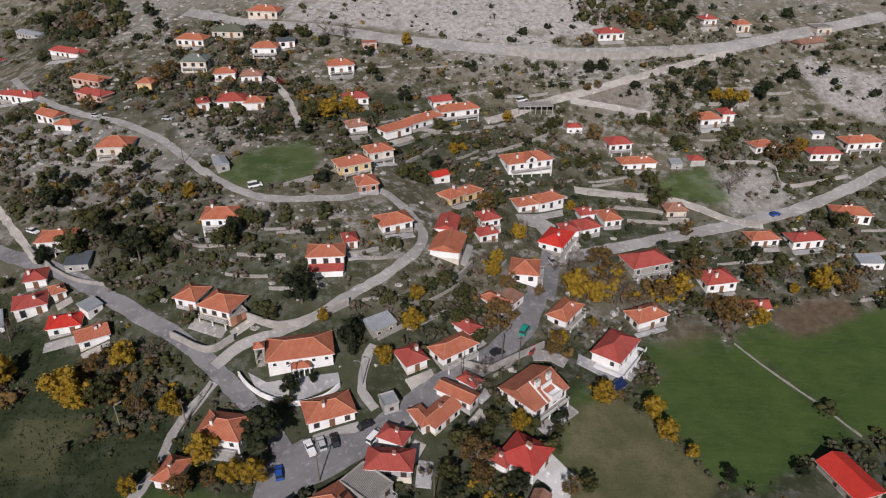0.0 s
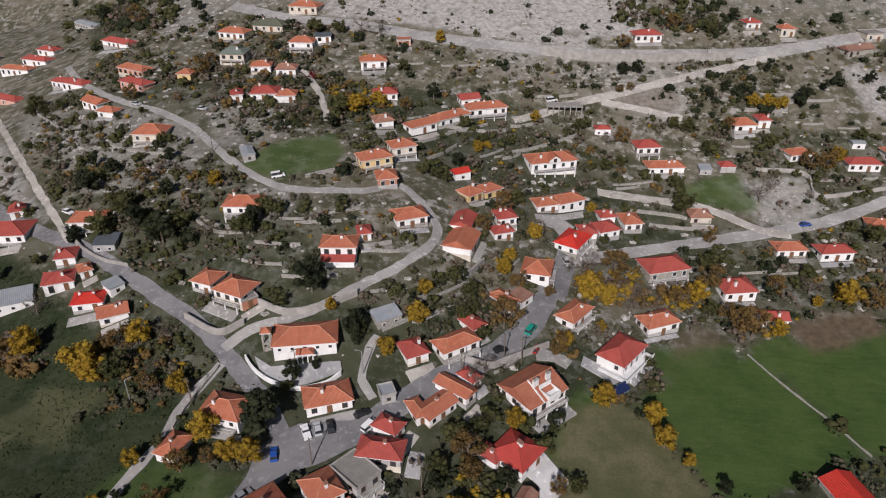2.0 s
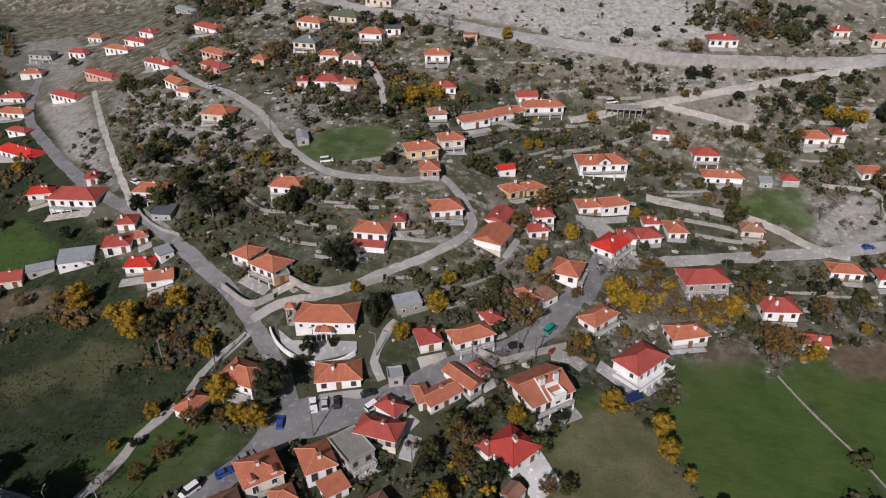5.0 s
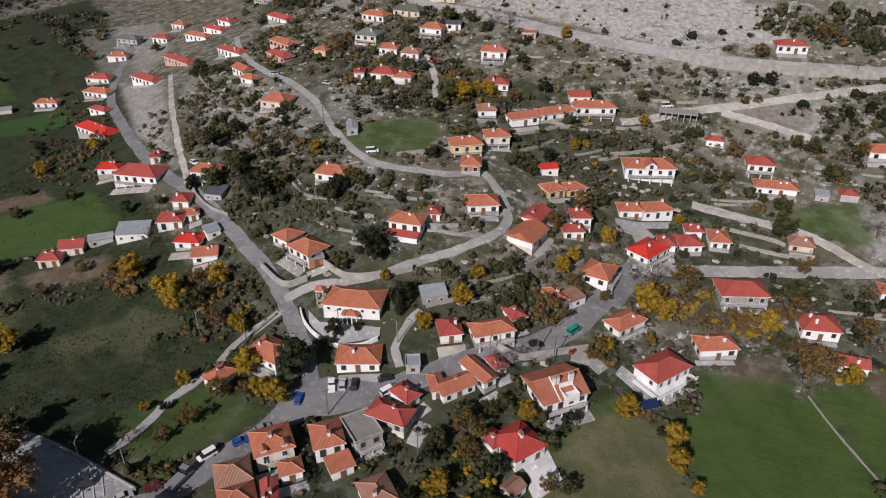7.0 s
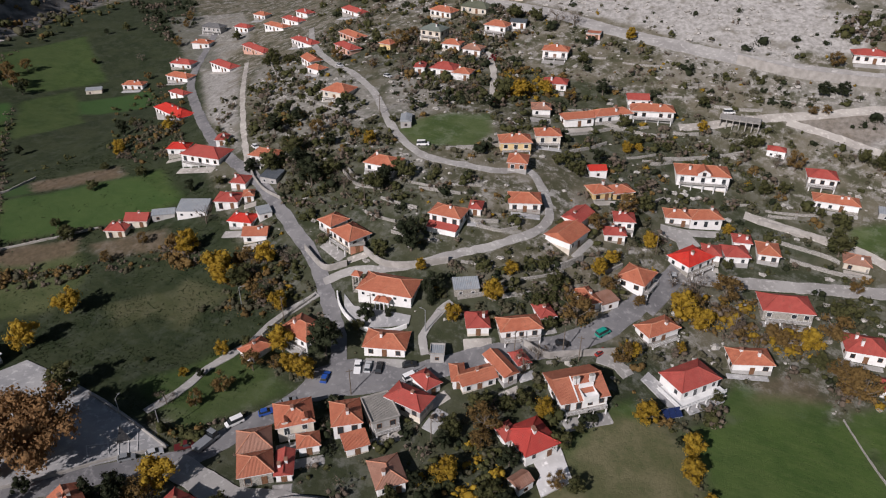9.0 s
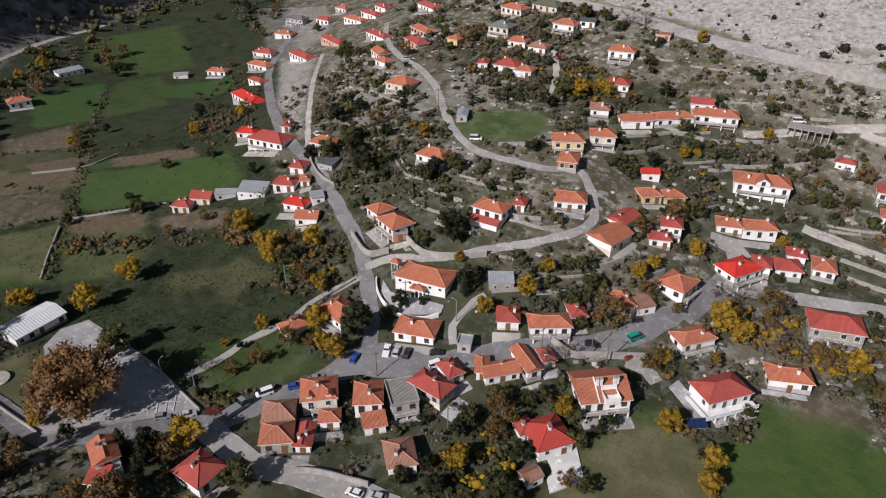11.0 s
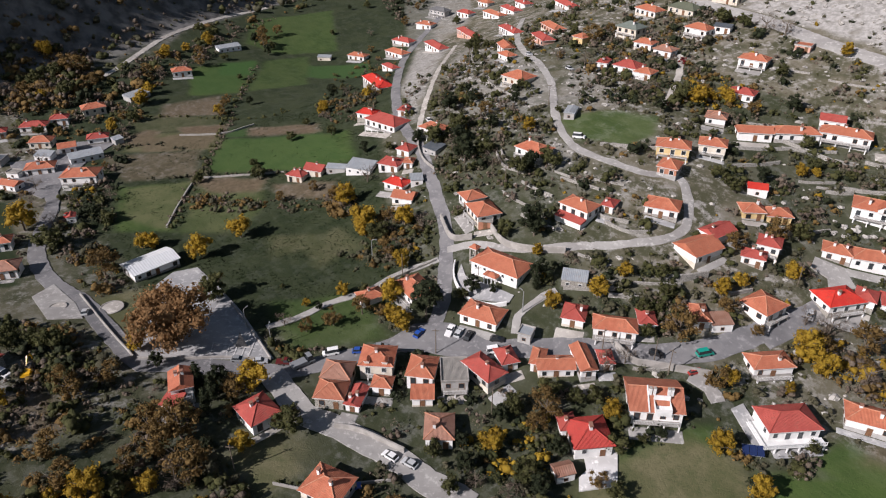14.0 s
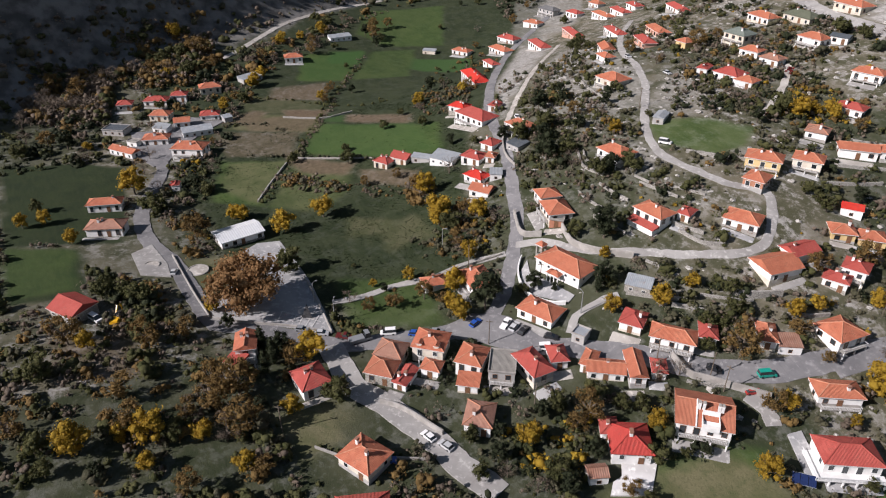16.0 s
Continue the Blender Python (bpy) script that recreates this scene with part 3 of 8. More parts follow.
def wall_run(name, kind, high, thick, pts):
    line = spline(pts, 1.5)
    verts, faces = [], []
    rng = random.Random(int(high * 10) + len(line))
    for i, p in enumerate(line):
        way = (line[min(i + 1, len(line) - 1)] - line[max(i - 1, 0)]).normalized()
        side = Vector((-way.y, way.x)) * thick / 2
        z = height(p.x, p.y)
        top = z + high + (rng.uniform(-0.12, 0.12) if kind == "stonewall" else 0)
        for q, zz in ((p - side, z - 0.7), (p - side, top - 0.06), (p - side * 0.8, top), (p + side * 0.8, top), (p + side, top - 0.06), (p + side, z - 0.7)):
            verts.append((q.x, q.y, zz))
    for i in range(len(line) - 1):
        for k in range(5):
            a = i * 6 + k
            faces.append((a, a + 1, a + 7, a + 6))
    faces += [tuple(range(6))[::-1], tuple(len(verts) - 6 + k for k in range(6))]
    words = {"stonewall": "low dry-stone wall of grey rubble", "concrete": "weathered concrete retaining wall", "whitewash": "whitewashed wall around the churchyard"}
    tagged(new(name, mesh_from(name, verts, faces, [kind])), words[kind], "wall", kind="structure")


road("main_road", "asphalt", 6.2, [(-72.8, 43.2), (-63.1, 54.8), (-48.9, 68.6), (-43.9, 79.6), (-38.4, 91.8), (-33.9, 100.4), (-21.5, 108.9), (-10.9, 119.0), (-0.8, 128.8), (7.9, 135.6), (15.4, 143.3), (21.5, 152.2), (25.2, 161.4), (28.7, 171.0), (32.3, 181.5), (28.8, 165.6), (31.0, 175.4), (33.5, 185.1), (34.4, 190.0), (36.4, 193.5)])
road("church_road", "asphalt", 4.4, [(-33.1, 100.6), (-34.1, 107.3), (-38.7, 115.6), (-44.8, 121.9), (-53.6, 130.5), (-64.6, 140.0), (-75.4, 146.7), (-93.9, 157.7), (-110.5, 167.0), (-135.9, 178.7), (-168.6, 201.6), (-214.8, 240.2), (-240.6, 264.8), (-254.8, 284.2), (-269.4, 308.0), (-286.5, 335.5)])
road("hill_track", "gravel", 2.3, [(-114.6, 169.5), (-128.4, 183.5), (-147.7, 204.4), (-172.2, 231.9), (-212.6, 279.1)])
road("upper_lane", "concrete", 2.9, [(-55.7, 132.8), (-50.5, 138.5), (-41.1, 142.2), (-31.7, 147.8), (-22.9, 155.5), (-20.7, 157.1), (-13.3, 165.0), (-7.1, 174.4), (-6.1, 182.1), (-11.1, 191.1), (-17.5, 198.0), (-21.6, 198.5), (-28.6, 193.3), (-38.7, 190.8), (-51.5, 189.8), (-62.0, 193.5), (-75.6, 203.9), (-88.5, 217.0), (-98.4, 226.5), (-115.1, 238.3), (-132.2, 247.9), (-153.1, 265.7), (-176.9, 291.4), (-198.9, 319.4)])
road("valley_highway", "concrete", 6.5, [(-121.9, 343.5), (-89.6, 321.8), (-55.0, 311.3), (-20.1, 301.7), (16.0, 298.1), (52.1, 298.1), (89.5, 303.2), (123.4, 309.3), (157.5, 320.7), (207.0, 335.7)])
road("quarry_track", "gravel", 3.6, [(127.8, 307.1), (100.1, 295.2), (73.9, 283.7), (56.4, 275.7), (39.6, 268.3), (25.5, 259.5), (16.5, 254.7)])
road("field_track", "gravel", 3.2, [(51.2, 271.2), (66.9, 269.0), (82.2, 265.9)])
road("east_road", "concrete", 4.4, [(33.1, 183.3), (49.8, 192.4), (68.2, 200.0), (84.9, 205.8), (108.4, 213.0), (126.7, 219.8), (146.9, 229.7), (165.7, 240.4)])
road("terrace_lane", "gravel", 3.4, [(46.3, 222.9), (64.6, 222.5), (79.3, 221.6), (90.3, 217.3), (99.4, 212.1), (109.4, 210.3)])
road("plaza_road", "asphalt", 5.5, [(-70.5, 44.6), (-76.5, 43.0), (-94.7, 42.5), (-115.3, 42.0), (-133.8, 38.6), (-152.6, 39.3), (-167.0, 43.1), (-189.0, 53.4)])
road("lower_road", "concrete", 6.5, [(-49.0, 67.4), (-38.0, 66.4), (-30.0, 66.3), (-23.7, 69.3), (-13.4, 72.4), (-4.1, 74.9), (0.3, 75.1), (6.6, 77.0), (12.5, 78.7)])
road("stone_lane", "concrete", 2.6, [(-54.8, 128.4), (-59.4, 119.2), (-61.2, 113.0), (-61.6, 107.1), (-65.5, 95.3), (-65.8, 86.2), (-67.9, 76.3)])
road("mountain_track", "gravel", 3, [(-318.0, 118.0), (-324.0, 128.0), (-342.0, 151.0), (-357.0, 171.0), (-368.5, 194.0), (-378.0, 217.0), (-384.0, 238.0), (-390.0, 258.0)])
road("hall_path", "concrete", 2.2, [(-15.8, 120.7), (-19.1, 125.8), (-19.2, 133.0), (-17.5, 139.0)])
road("villa_drive", "concrete", 3.6, [(22.9, 142.6), (28.0, 143.1), (31.8, 141.3)])
road("north_path", "gravel", 2.6, [(-68.9, 272.4), (-60.5, 259.3), (-53.1, 242.7), (-50.9, 234.3)])
paved("plaza", "paving", [(-75.8, 43.9), (-53.9, 70.7), (-80.2, 74.9), (-97.1, 76.1), (-112.4, 76.3), (-115.0, 69.3), (-110.8, 62.2), (-100.0, 57.5), (-89.0, 51.0), (-83.0, 44.6)])
paved("parking", "asphalt", [(-39.2, 94.5), (-39.1, 105.6), (-34.4, 110.5), (-31.2, 112.6), (-19.1, 114.3), (-14.1, 118.0), (-18.0, 110.1), (-26.1, 104.0), (-32.3, 96.9)])
paved("churchyard", "paving", [(-47.1, 130.7), (-42.0, 127.8), (-25.3, 130.4), (-24.5, 127.8), (-28.8, 125.2), (-33.8, 122.8), (-40.0, 123.9), (-44.2, 126.1)])
paved("roundabout", "concrete", [(-127.6, 31.6), (-131.9, 38.8), (-114.8, 40.2), (-104.7, 39.2), (-110.2, 31.5)])
paved("yard_front", "pale", [(19.0, 106.7), (23.3, 113.5), (29.4, 105.5), (24.9, 98.2), (22.8, 100.8), (22.7, 103.4)])
paved("west_yard", "asphalt", [(-249.4, 53.4), (-243.0, 68.5), (-256.7, 77.1), (-247.1, 91.3), (-240.0, 94.8), (-230.5, 81.2), (-214.0, 66.0), (-204.0, 60.0), (-202.4, 53.9), (-220.7, 48.9)])
road("west_lane", "asphalt", 5.0, [(-186.0, 52.0), (-196.0, 56.0), (-206.0, 58.0), (-214.0, 58.0)])
paved("villa_terrace", "paving", [(34.7, 141.9), (35.7, 145.3), (43.6, 141.2), (51.1, 151.4), (52.5, 147.8), (44.4, 136.3)])
paved("village_square", "concrete", [(23.8, 203.1), (31.4, 205.3), (36.9, 201.4), (32.2, 194.8), (29.9, 198.7), (24.9, 198.5)])
wall_run("church_wall", "whitewash", 1.3, 0.4, [(-49.2, 130.2), (-46.3, 126.9), (-41.2, 123.6), (-34.3, 121.7), (-27.8, 123.5), (-24.5, 126.7)])
wall_run("retaining_wall", "concrete", 2.2, 0.5, [(-50.2, 146.0), (-41.6, 143.2), (-33.0, 145.5), (-24.7, 150.8)])
wall_run("retaining_wall", "concrete", 2.0, 0.5, [(-69.1, 142.0), (-58.4, 137.0), (-52.5, 140.2)])
wall_run("retaining_wall", "concrete", 3.5, 0.6, [(27.8, 295.0), (51.6, 294.0), (88.8, 299.2), (109.3, 303.1)])
wall_run("stone_wall", "stonewall", 1.2, 0.5, [(-76.0, 176.1), (-70.3, 172.9), (-59.8, 170.7)])
wall_run("stone_wall", "stonewall", 1.0, 0.5, [(-124.4, 216.4), (-112.9, 211.3), (-98.5, 207.6)])
wall_run("stone_wall", "stonewall", 1.0, 0.5, [(-181.3, 262.8), (-156.9, 238.7), (-145.7, 230.2)])
wall_run("stone_wall", "stonewall", 0.5, 0.25, [(81.2, 155.1), (87.9, 143.6), (94.6, 133.5), (100.6, 122.5)])
wall_run("stone_wall", "stonewall", 1.1, 0.5, [(-49.3, 196.2), (-38.0, 203.8), (-33.7, 207.6)])
wall_run("plaza_wall", "concrete", 0.9, 0.4, [(-76.4, 43.2), (-93.3, 42.7), (-119.6, 42.9)])
wall_run("plaza_wall", "concrete", 0.9, 0.4, [(-75.0, 43.8), (-69.6, 50.6), (-62.3, 61.0), (-53.9, 70.0)])
wall_run("plaza_wall", "concrete", 0.8, 0.4, [(-54.3, 70.1), (-74.8, 73.3), (-85.7, 74.6)])
wall_run("retaining_wall", "concrete", 1.6, 0.5, [(-23.1, 69.0), (-18.1, 72.5), (-6.9, 76.6)])
wall_run("stone_wall", "stonewall", 1.0, 0.5, [(-55.3, 127.3), (-59.1, 117.1), (-60.4, 110.3)])
wall_run("park_wall", "concrete", 0.7, 0.35, [(-18.2, 50.2), (-11.4, 55.8), (-7.6, 62.7), (-2.8, 70.1)])
wall_run("retaining_wall", "stonewall", 2.2, 0.6, [(0.9, 161.7), (4.3, 165.0), (8.4, 171.9)])
wall_run("retaining_wall", "concrete", 1.6, 0.5, [(50.7, 221.0), (66.6, 222.1), (76.9, 220.6), (83.2, 213.1)])
wall_run("retaining_wall", "concrete", 1.4, 0.5, [(104.8, 241.3), (118.4, 241.6), (123.1, 239.1), (124.5, 229.9), (148.9, 235.6)])
wall_run("terrace_wall", "stonewall", 1.2, 0.5, [(55.3, 215.3), (70.8, 215.2), (75.8, 214.0)])
wall_run("terrace_wall", "stonewall", 1.2, 0.5, [(14.6, 234.5), (23.0, 239.4), (40.3, 250.9)])
wall_run("terrace_wall", "stonewall", 1.2, 0.5, [(-9.5, 242.9), (7.4, 244.8), (14.4, 248.0)])
wall_run("terrace_wall", "stonewall", 1.2, 0.5, [(62.3, 209.1), (74.9, 209.3), (82.7, 210.3)])
wall_run("terrace_wall", "stonewall", 1.2, 0.5, [(-16.5, 140.6), (-10.2, 145.4), (-4.8, 151.0)])
wall_run("terrace_wall", "stonewall", 1.2, 0.5, [(-5.9, 146.7), (0.0, 151.5), (2.4, 151.7)])
wall_run("terrace_wall", "stonewall", 1.0, 0.5, [(-23.3, 166.6), (-16.1, 168.1), (-11.9, 172.5)])
wall_run("terrace_wall", "stonewall", 1.0, 0.5, [(-76.9, 174.7), (-68.8, 170.3), (-59.7, 170.4)])
wall_run("terrace_wall", "stonewall", 1.2, 0.5, [(-32.1, 168.9), (-25.4, 167.8), (-18.2, 171.0)])
wall_run("field_hedge_wall", "stonewall", 0.8, 0.6, [(-145.9, 80.0), (-156.4, 88.2), (-171.9, 101.5)])
wall_run("field_wall", "stonewall", 0.7, 0.5, [(-172.8, 106.7), (-162.7, 116.3), (-147.9, 129.8)])
wall_run("retaining_wall", "concrete", 2.0, 0.5, [(3.6, 136.0), (11.0, 135.0), (15.5, 137.9), (26.5, 146.2)])
wall_run("retaining_wall", "concrete", 1.6, 0.5, [(-119.7, 174.5), (-112.4, 168.5), (-109.5, 166.1)])
wall_run("retaining_wall", "concrete", 1.2, 0.4, [(-112.0, 167.8), (-101.6, 161.7), (-91.7, 158.9)])
wall_run("field_wall", "stonewall", 0.8, 0.5, [(-227.7, 120.2), (-212.6, 135.1), (-211.2, 149.8)])



def plaza_lines():
    """Pale lines set into the paving of the plaza's corner."""
    verts, faces = [], []
    for (x0, y0), (x1, y1) in (((-68.9, 69.5), (-61.2, 63.1)), ((-67.4, 71.3), (-59.6, 64.4)), ((-64.7, 71.5), (-58.2, 65.6)), ((-70.0, 61.8), (-60.0, 69.4)), ((-66.8, 66.1), (-63.3, 71.6)), ((-70.0, 61.8), (-66.9, 59.7)), ((-66.8, 65.0), (-63.5, 62.4))):
        run = math.hypot(x1 - x0, y1 - y0)
        sx, sy = -(y1 - y0) / run * 0.1, (x1 - x0) / run * 0.1
        n = max(2, int(run))
        at = len(verts)
        for k in range(n + 1):
            x, y = x0 + (x1 - x0) * k / n, y0 + (y1 - y0) * k / n
            for f in (-1, 1):
                verts.append((x + f * sx, y + f * sy, height(x + f * sx, y + f * sy) + 0.47))
        faces += [(at + 2 * k, at + 2 * k + 2, at + 2 * k + 3, at + 2 * k + 1)[::-1] for k in range(n)]
    tagged(new("paving_lines", mesh_from("paving_lines", verts, faces, ["pale_concrete"])), "pale lines set into the plaza paving", "pavement", kind="structure")


plaza_lines()

# ---- houses ----
def clear_of_built(px, py, gap=1.2):
    ok = np.ones(len(px), bool)
    for line, width in LANES:
        ok &= edge_distance(px, py, line, False) > width / 2 + gap
        if tuple(line[0]) == tuple(line[-1]):
            ok &= ~inside(px, py, line)
    for hx, hy, turn, w, d, tag in PLOTS:
        c, s = math.cos(radians(turn)), math.sin(radians(turn))
        lx, ly = (px - hx) * c + (py - hy) * s, (py - hy) * c - (px - hx) * s
        ok &= (np.abs(lx) > w / 2 + 1.1) | (ly > d / 2 + 1.1) | (ly < -d / 2 - 2.6)
    return ok


PLOTS = []


def window_mesh(w, h, frame_mat):
    key = f"window_{w}_{h}_{frame_mat}"
    if key not in WINDOW_MESHES:
        v, f = [], []
        for y in (-0.07, 0.05):
            for g in (0.1, 0.0):
                v += [(-w / 2 - g, y, -h / 2 - g), (w / 2 + g, y, -h / 2 - g), (w / 2 + g, y, h / 2 + g), (-w / 2 - g, y, h / 2 + g)]
        for k in range(4):
            n = (k + 1) % 4
            f += [(k, n, 4 + n, 4 + k), (8 + n, 8 + k, 12 + k, 12 + n), (8 + k, 8 + n, n, k), (4 + k, 4 + n, 12 + n, 12 + k)]
        pane = boxes((-w / 2, w / 2, -0.02, 0.05, -h / 2, h / 2))
        WINDOW_MESHES[key] = mesh_from("window", v, f, [frame_mat]), mesh_from("pane", *pane, ["glass"])
    return WINDOW_MESHES[key]


WINDOW_MESHES = {}


def roof_mesh(w, d, shape, tone, over, rise):
    """The roof, with its eaves at z = 0 and a soffit below; u runs along the eaves and v up the slope."""
    a, b, th = w / 2 + over, d / 2 + over, 0.16
    low = [(-a, -b, -th), (a, -b, -th), (a, b, -th), (-a, b, -th)]
    eave = [(-a, -b, 0), (a, -b, 0), (a, b, 0), (-a, b, 0)]
    verts = low + eave
    faces = [(3, 2, 1, 0)] + [(k, (k + 1) % 4, 4 + (k + 1) % 4, 4 + k) for k in range(4)]
    ridge = []
    if shape == "hip":
        if a >= b:
            tops = [(-(a - b), 0, rise), (a - b, 0, rise)] if a - b > 0.3 else [(-0.15, 0, rise), (0.15, 0, rise)]
            verts += tops
            faces += [(4, 5, 9, 8), (6, 7, 8, 9), (5, 6, 9), (7, 4, 8)]
            ridge = [(8, 9), (4, 8), (7, 8), (5, 9), (6, 9)]
        else:
            verts += [(0, -(b - a), rise), (0, b - a, rise)]
            faces += [(4, 5, 8), (5, 6, 9, 8), (6, 7, 9), (7, 4, 8, 9)]
            ridge = [(8, 9), (4, 8), (5, 8), (6, 9), (7, 9)]
    elif shape == "gable":
        if a >= b:
            verts += [(-a, 0, rise), (a, 0, rise)]
            faces += [(4, 5, 9, 8), (6, 7, 8, 9), (5, 6, 9), (7, 4, 8)]
        else:
            verts += [(0, -b, rise), (0, b, rise)]
            faces += [(5, 6, 9, 8), (7, 4, 8, 9), (4, 5, 8), (6, 7, 9)]
        ridge = [(8, 9)]
    elif shape == "lean":
        verts += [(-a, b, rise), (a, b, rise)]
        faces += [(4, 5, 9, 8), (5, 6, 9), (7, 4, 8), (6, 7, 8, 9)]
    else:
        verts += [(-a, -b, 0.02), (a, -b, 0.02), (a, b, 0.02), (-a, b, 0.02)]
        faces += [(8, 9, 10, 11)]
    uvs = []
    for f in faces:
        p = [Vector(verts[i]) for i in f]
        n = (p[1] - p[0]).cross(p[2] - p[0]).normalized()
        along = Vector((0, 0, 1)).cross(n)
        along = along.normalized() if along.length > 0.05 else Vector((1, 0, 0))
        up = n.cross(along)
        uvs.append([(q.dot(along), q.dot(up)) for q in p])
    caps = []
    for i, k in ridge:
        p, q = Vector(verts[i]), Vector(verts[k])
        caps.append(tube([p + Vector((0, 0, 0.02)), q + Vector((0, 0, 0.02))], [0.13, 0.13], 5))
    cv, cf = [], []
    for v, f in caps:
        cf += [tuple(t + len(cv) for t in q) for q in f]
        cv += v
    made = mesh_from("roof", verts, faces, ["roof_" + tone, "white_frame"], uvs)
    for p in made.polygons[:5]:
        p.material_index = 1 if tone in ("orange", "red", "bright", "brick") else 0
    return made, (mesh_from("ridge_tiles", cv, cf, ["ridge_mortar" if tone in ("orange", "faded", "brick") else "roof_" + tone]) if cv and tone not in ("tin", "darktin", "whitetin", "rust") else None)


def house(x, y, turn, w, d, eave, tall, shape, tone, wall, tag, category, label):
    rng = random.Random(int(x * 31 + y * 17) & 0xFFFF)
    c, s = math.cos(radians(turn)), math.sin(radians(turn))
    spot = lambda lx, ly: height(x + lx * c - ly * s, y + lx * s + ly * c)  # noqa: E731
    base = spot(0, 0)
    foot = min(spot(i * w / 2, j * d / 2) for i in (-1, 1) for j in (-1, 1)) - 0.5
    PLOTS.append((x, y, turn, w, d, tag))
    root = new(category, None)
    root.empty_display_size = 0.5
    root.matrix_basis = pose(x, y, base, 0, 0, turn)
    tagged(root, label, category)
    top, low = eave - base, foot - base
    small = tag in ("shed", "hut")
    over = 0.2 if small or shape == "flat" else 0.5
    slope = {"hip": 0.46, "gable": 0.44, "lean": 0.16, "flat": 0.0}[shape]
    if tone in ("tin", "darktin", "whitetin") and shape == "gable":
        slope = 0.24
    half = min(w, d) / 2 + over if shape != "lean" else d + 2 * over
    rise = slope * half * rng.uniform(0.92, 1.1)
    v, f = box(-w / 2, w / 2, -d / 2, d / 2, low, top - 0.05)
    if shape == "gable":
        k = rise - slope * over - 0.1
        n = len(v)
        if w >= d:
            v += [(-w / 2, 0, top + k), (w / 2, 0, top + k)]
            f = f[:1] + f[2:] + [(4, n, 7), (5, 6, n + 1), (4, 5, n + 1, n), (6, 7, n, n + 1)]
        else:
            v += [(0, -d / 2, top + k), (0, d / 2, top + k)]
            f = f[:1] + f[2:] + [(4, 5, n), (6, 7, n + 1), (5, 6, n + 1, n), (7, 4, n, n + 1)]
    child("outer_wall", mesh_from("outer_wall", v, f, ["wall_" + wall]), root)
    if tag == "twin":
        # the back half stands a little higher, each half under a hip of its own
        child("upper_wall", mesh_from("upper_wall", *boxes((-w / 2, w / 2, 0.0, d / 2, top - 0.3, top + 0.75)), ["wall_" + wall]), root)
        for y0, up, colour in ((-d / 4, 0.0, "brick"), (d / 4, 0.8, tone)):
            rm, caps = roof_mesh(w, d / 2 - 0.3, shape, colour, over, rise * 1.05)
            roof = child("roof", rm, root, pose(0, y0, top + up))
            child("ridge_tiles", caps, roof)
    else:
        rm, caps = roof_mesh(w, d, shape, tone, over, rise)
        roof = child("roof", rm, root, pose(0, 0, top))
        if caps:
            child("ridge_tiles", caps, roof)
    if shape == "flat":
        pv, pf = boxes((-w / 2 - 0.2, w / 2 + 0.2, -d / 2 - 0.2, -d / 2, 0.02, 0.4), (-w / 2 - 0.2, w / 2 + 0.2, d / 2, d / 2 + 0.2, 0.02, 0.4), (-w / 2 - 0.2, -w / 2, -d / 2, d / 2, 0.02, 0.4), (w / 2, w / 2 + 0.2, -d / 2, d / 2, 0.02, 0.4))
        child("parapet", mesh_from("parapet", pv, pf, ["concrete"]), roof)
    if not small and rng.random() < 0.6 and tag not in ("church", "hall"):
        g = max(0.0, top - 2.9 * max(1, round(tall / 3.0)) - low) + 0.7
        e = 0.05
        band = box(-w / 2 - e, w / 2 + e, -d / 2 - e, d / 2 + e, low, low + min(g, top - low - 1.0))
        child("plinth", mesh_from("plinth", *band, [rng.choice(["wall_stone", "concrete", "wall_grey", "wall_cream"])]), root)
    # windows and a door
    trim_mat = rng.choice(["white_frame", "wood_brown", "wood_brown"])
    storeys = max(1, round(tall / 3.0))
    sides = (((0, -d / 2), 0, w), ((w / 2, 0), 90, d), ((0, d / 2), 180, w), ((-w / 2, 0), 270, d))
    size = (0.8, 0.8) if small or tag in ("church", "barn") else rng.choice([(1.1, 1.3), (1.0, 1.2), (1.3, 1.3)])
    for si, ((ox, oy), ang, span) in enumerate(sides):
        n = max(1, int(span / (2.9 if tag != "church" else 3.0)))
        if small and si:
            continue
        for st in range(storeys):
            for k in range(n):
                if rng.random() < (0.08 if si == 0 else 0.22):
                    continue
                u = (k + 0.5) / n * span - span / 2
                lx, ly = ox + u * math.cos(radians(ang)), oy + u * math.sin(radians(ang))
                z = top - 1.45 - st * 2.9
                if tag == "church":
                    z = top - 1.3
                gz = spot(lx, ly) - base
                if z - size[1] / 2 < gz + 0.25 or (tag == "church" and st):
                    continue
                m = pose(lx, ly, z, 0, 0, ang)
                if si == 0 and k == n // 2 and z - gz < 2.2 and not small:
                    dv, df = boxes((-0.5, 0.5, -0.06, 0.05, -1.05, 1.05), (-0.62, -0.5, -0.1, 0.05, -1.05, 1.15), (0.5, 0.62, -0.1, 0.05, -1.05, 1.15), (-0.5, 0.5, -0.1, 0.05, 1.05, 1.15))
                    child("door", mesh_from("door", dv, df, ["wood_brown"]), root, pose(lx, ly, gz + 1.1, 0, 0, ang), "brown panelled door")
                    continue
                if si == 0 and not small and tag != "church" and rng.random() < 0.45 and z - 1.3 > gz:
                    fm, pm = window_mesh(1.2, 2.0, trim_mat)
                    m = pose(lx, ly, z - 0.35, 0, 0, ang)
                else:
                    fm, pm = window_mesh(*size, trim_mat)
                child("pane", pm, child("window", fm, root, m))
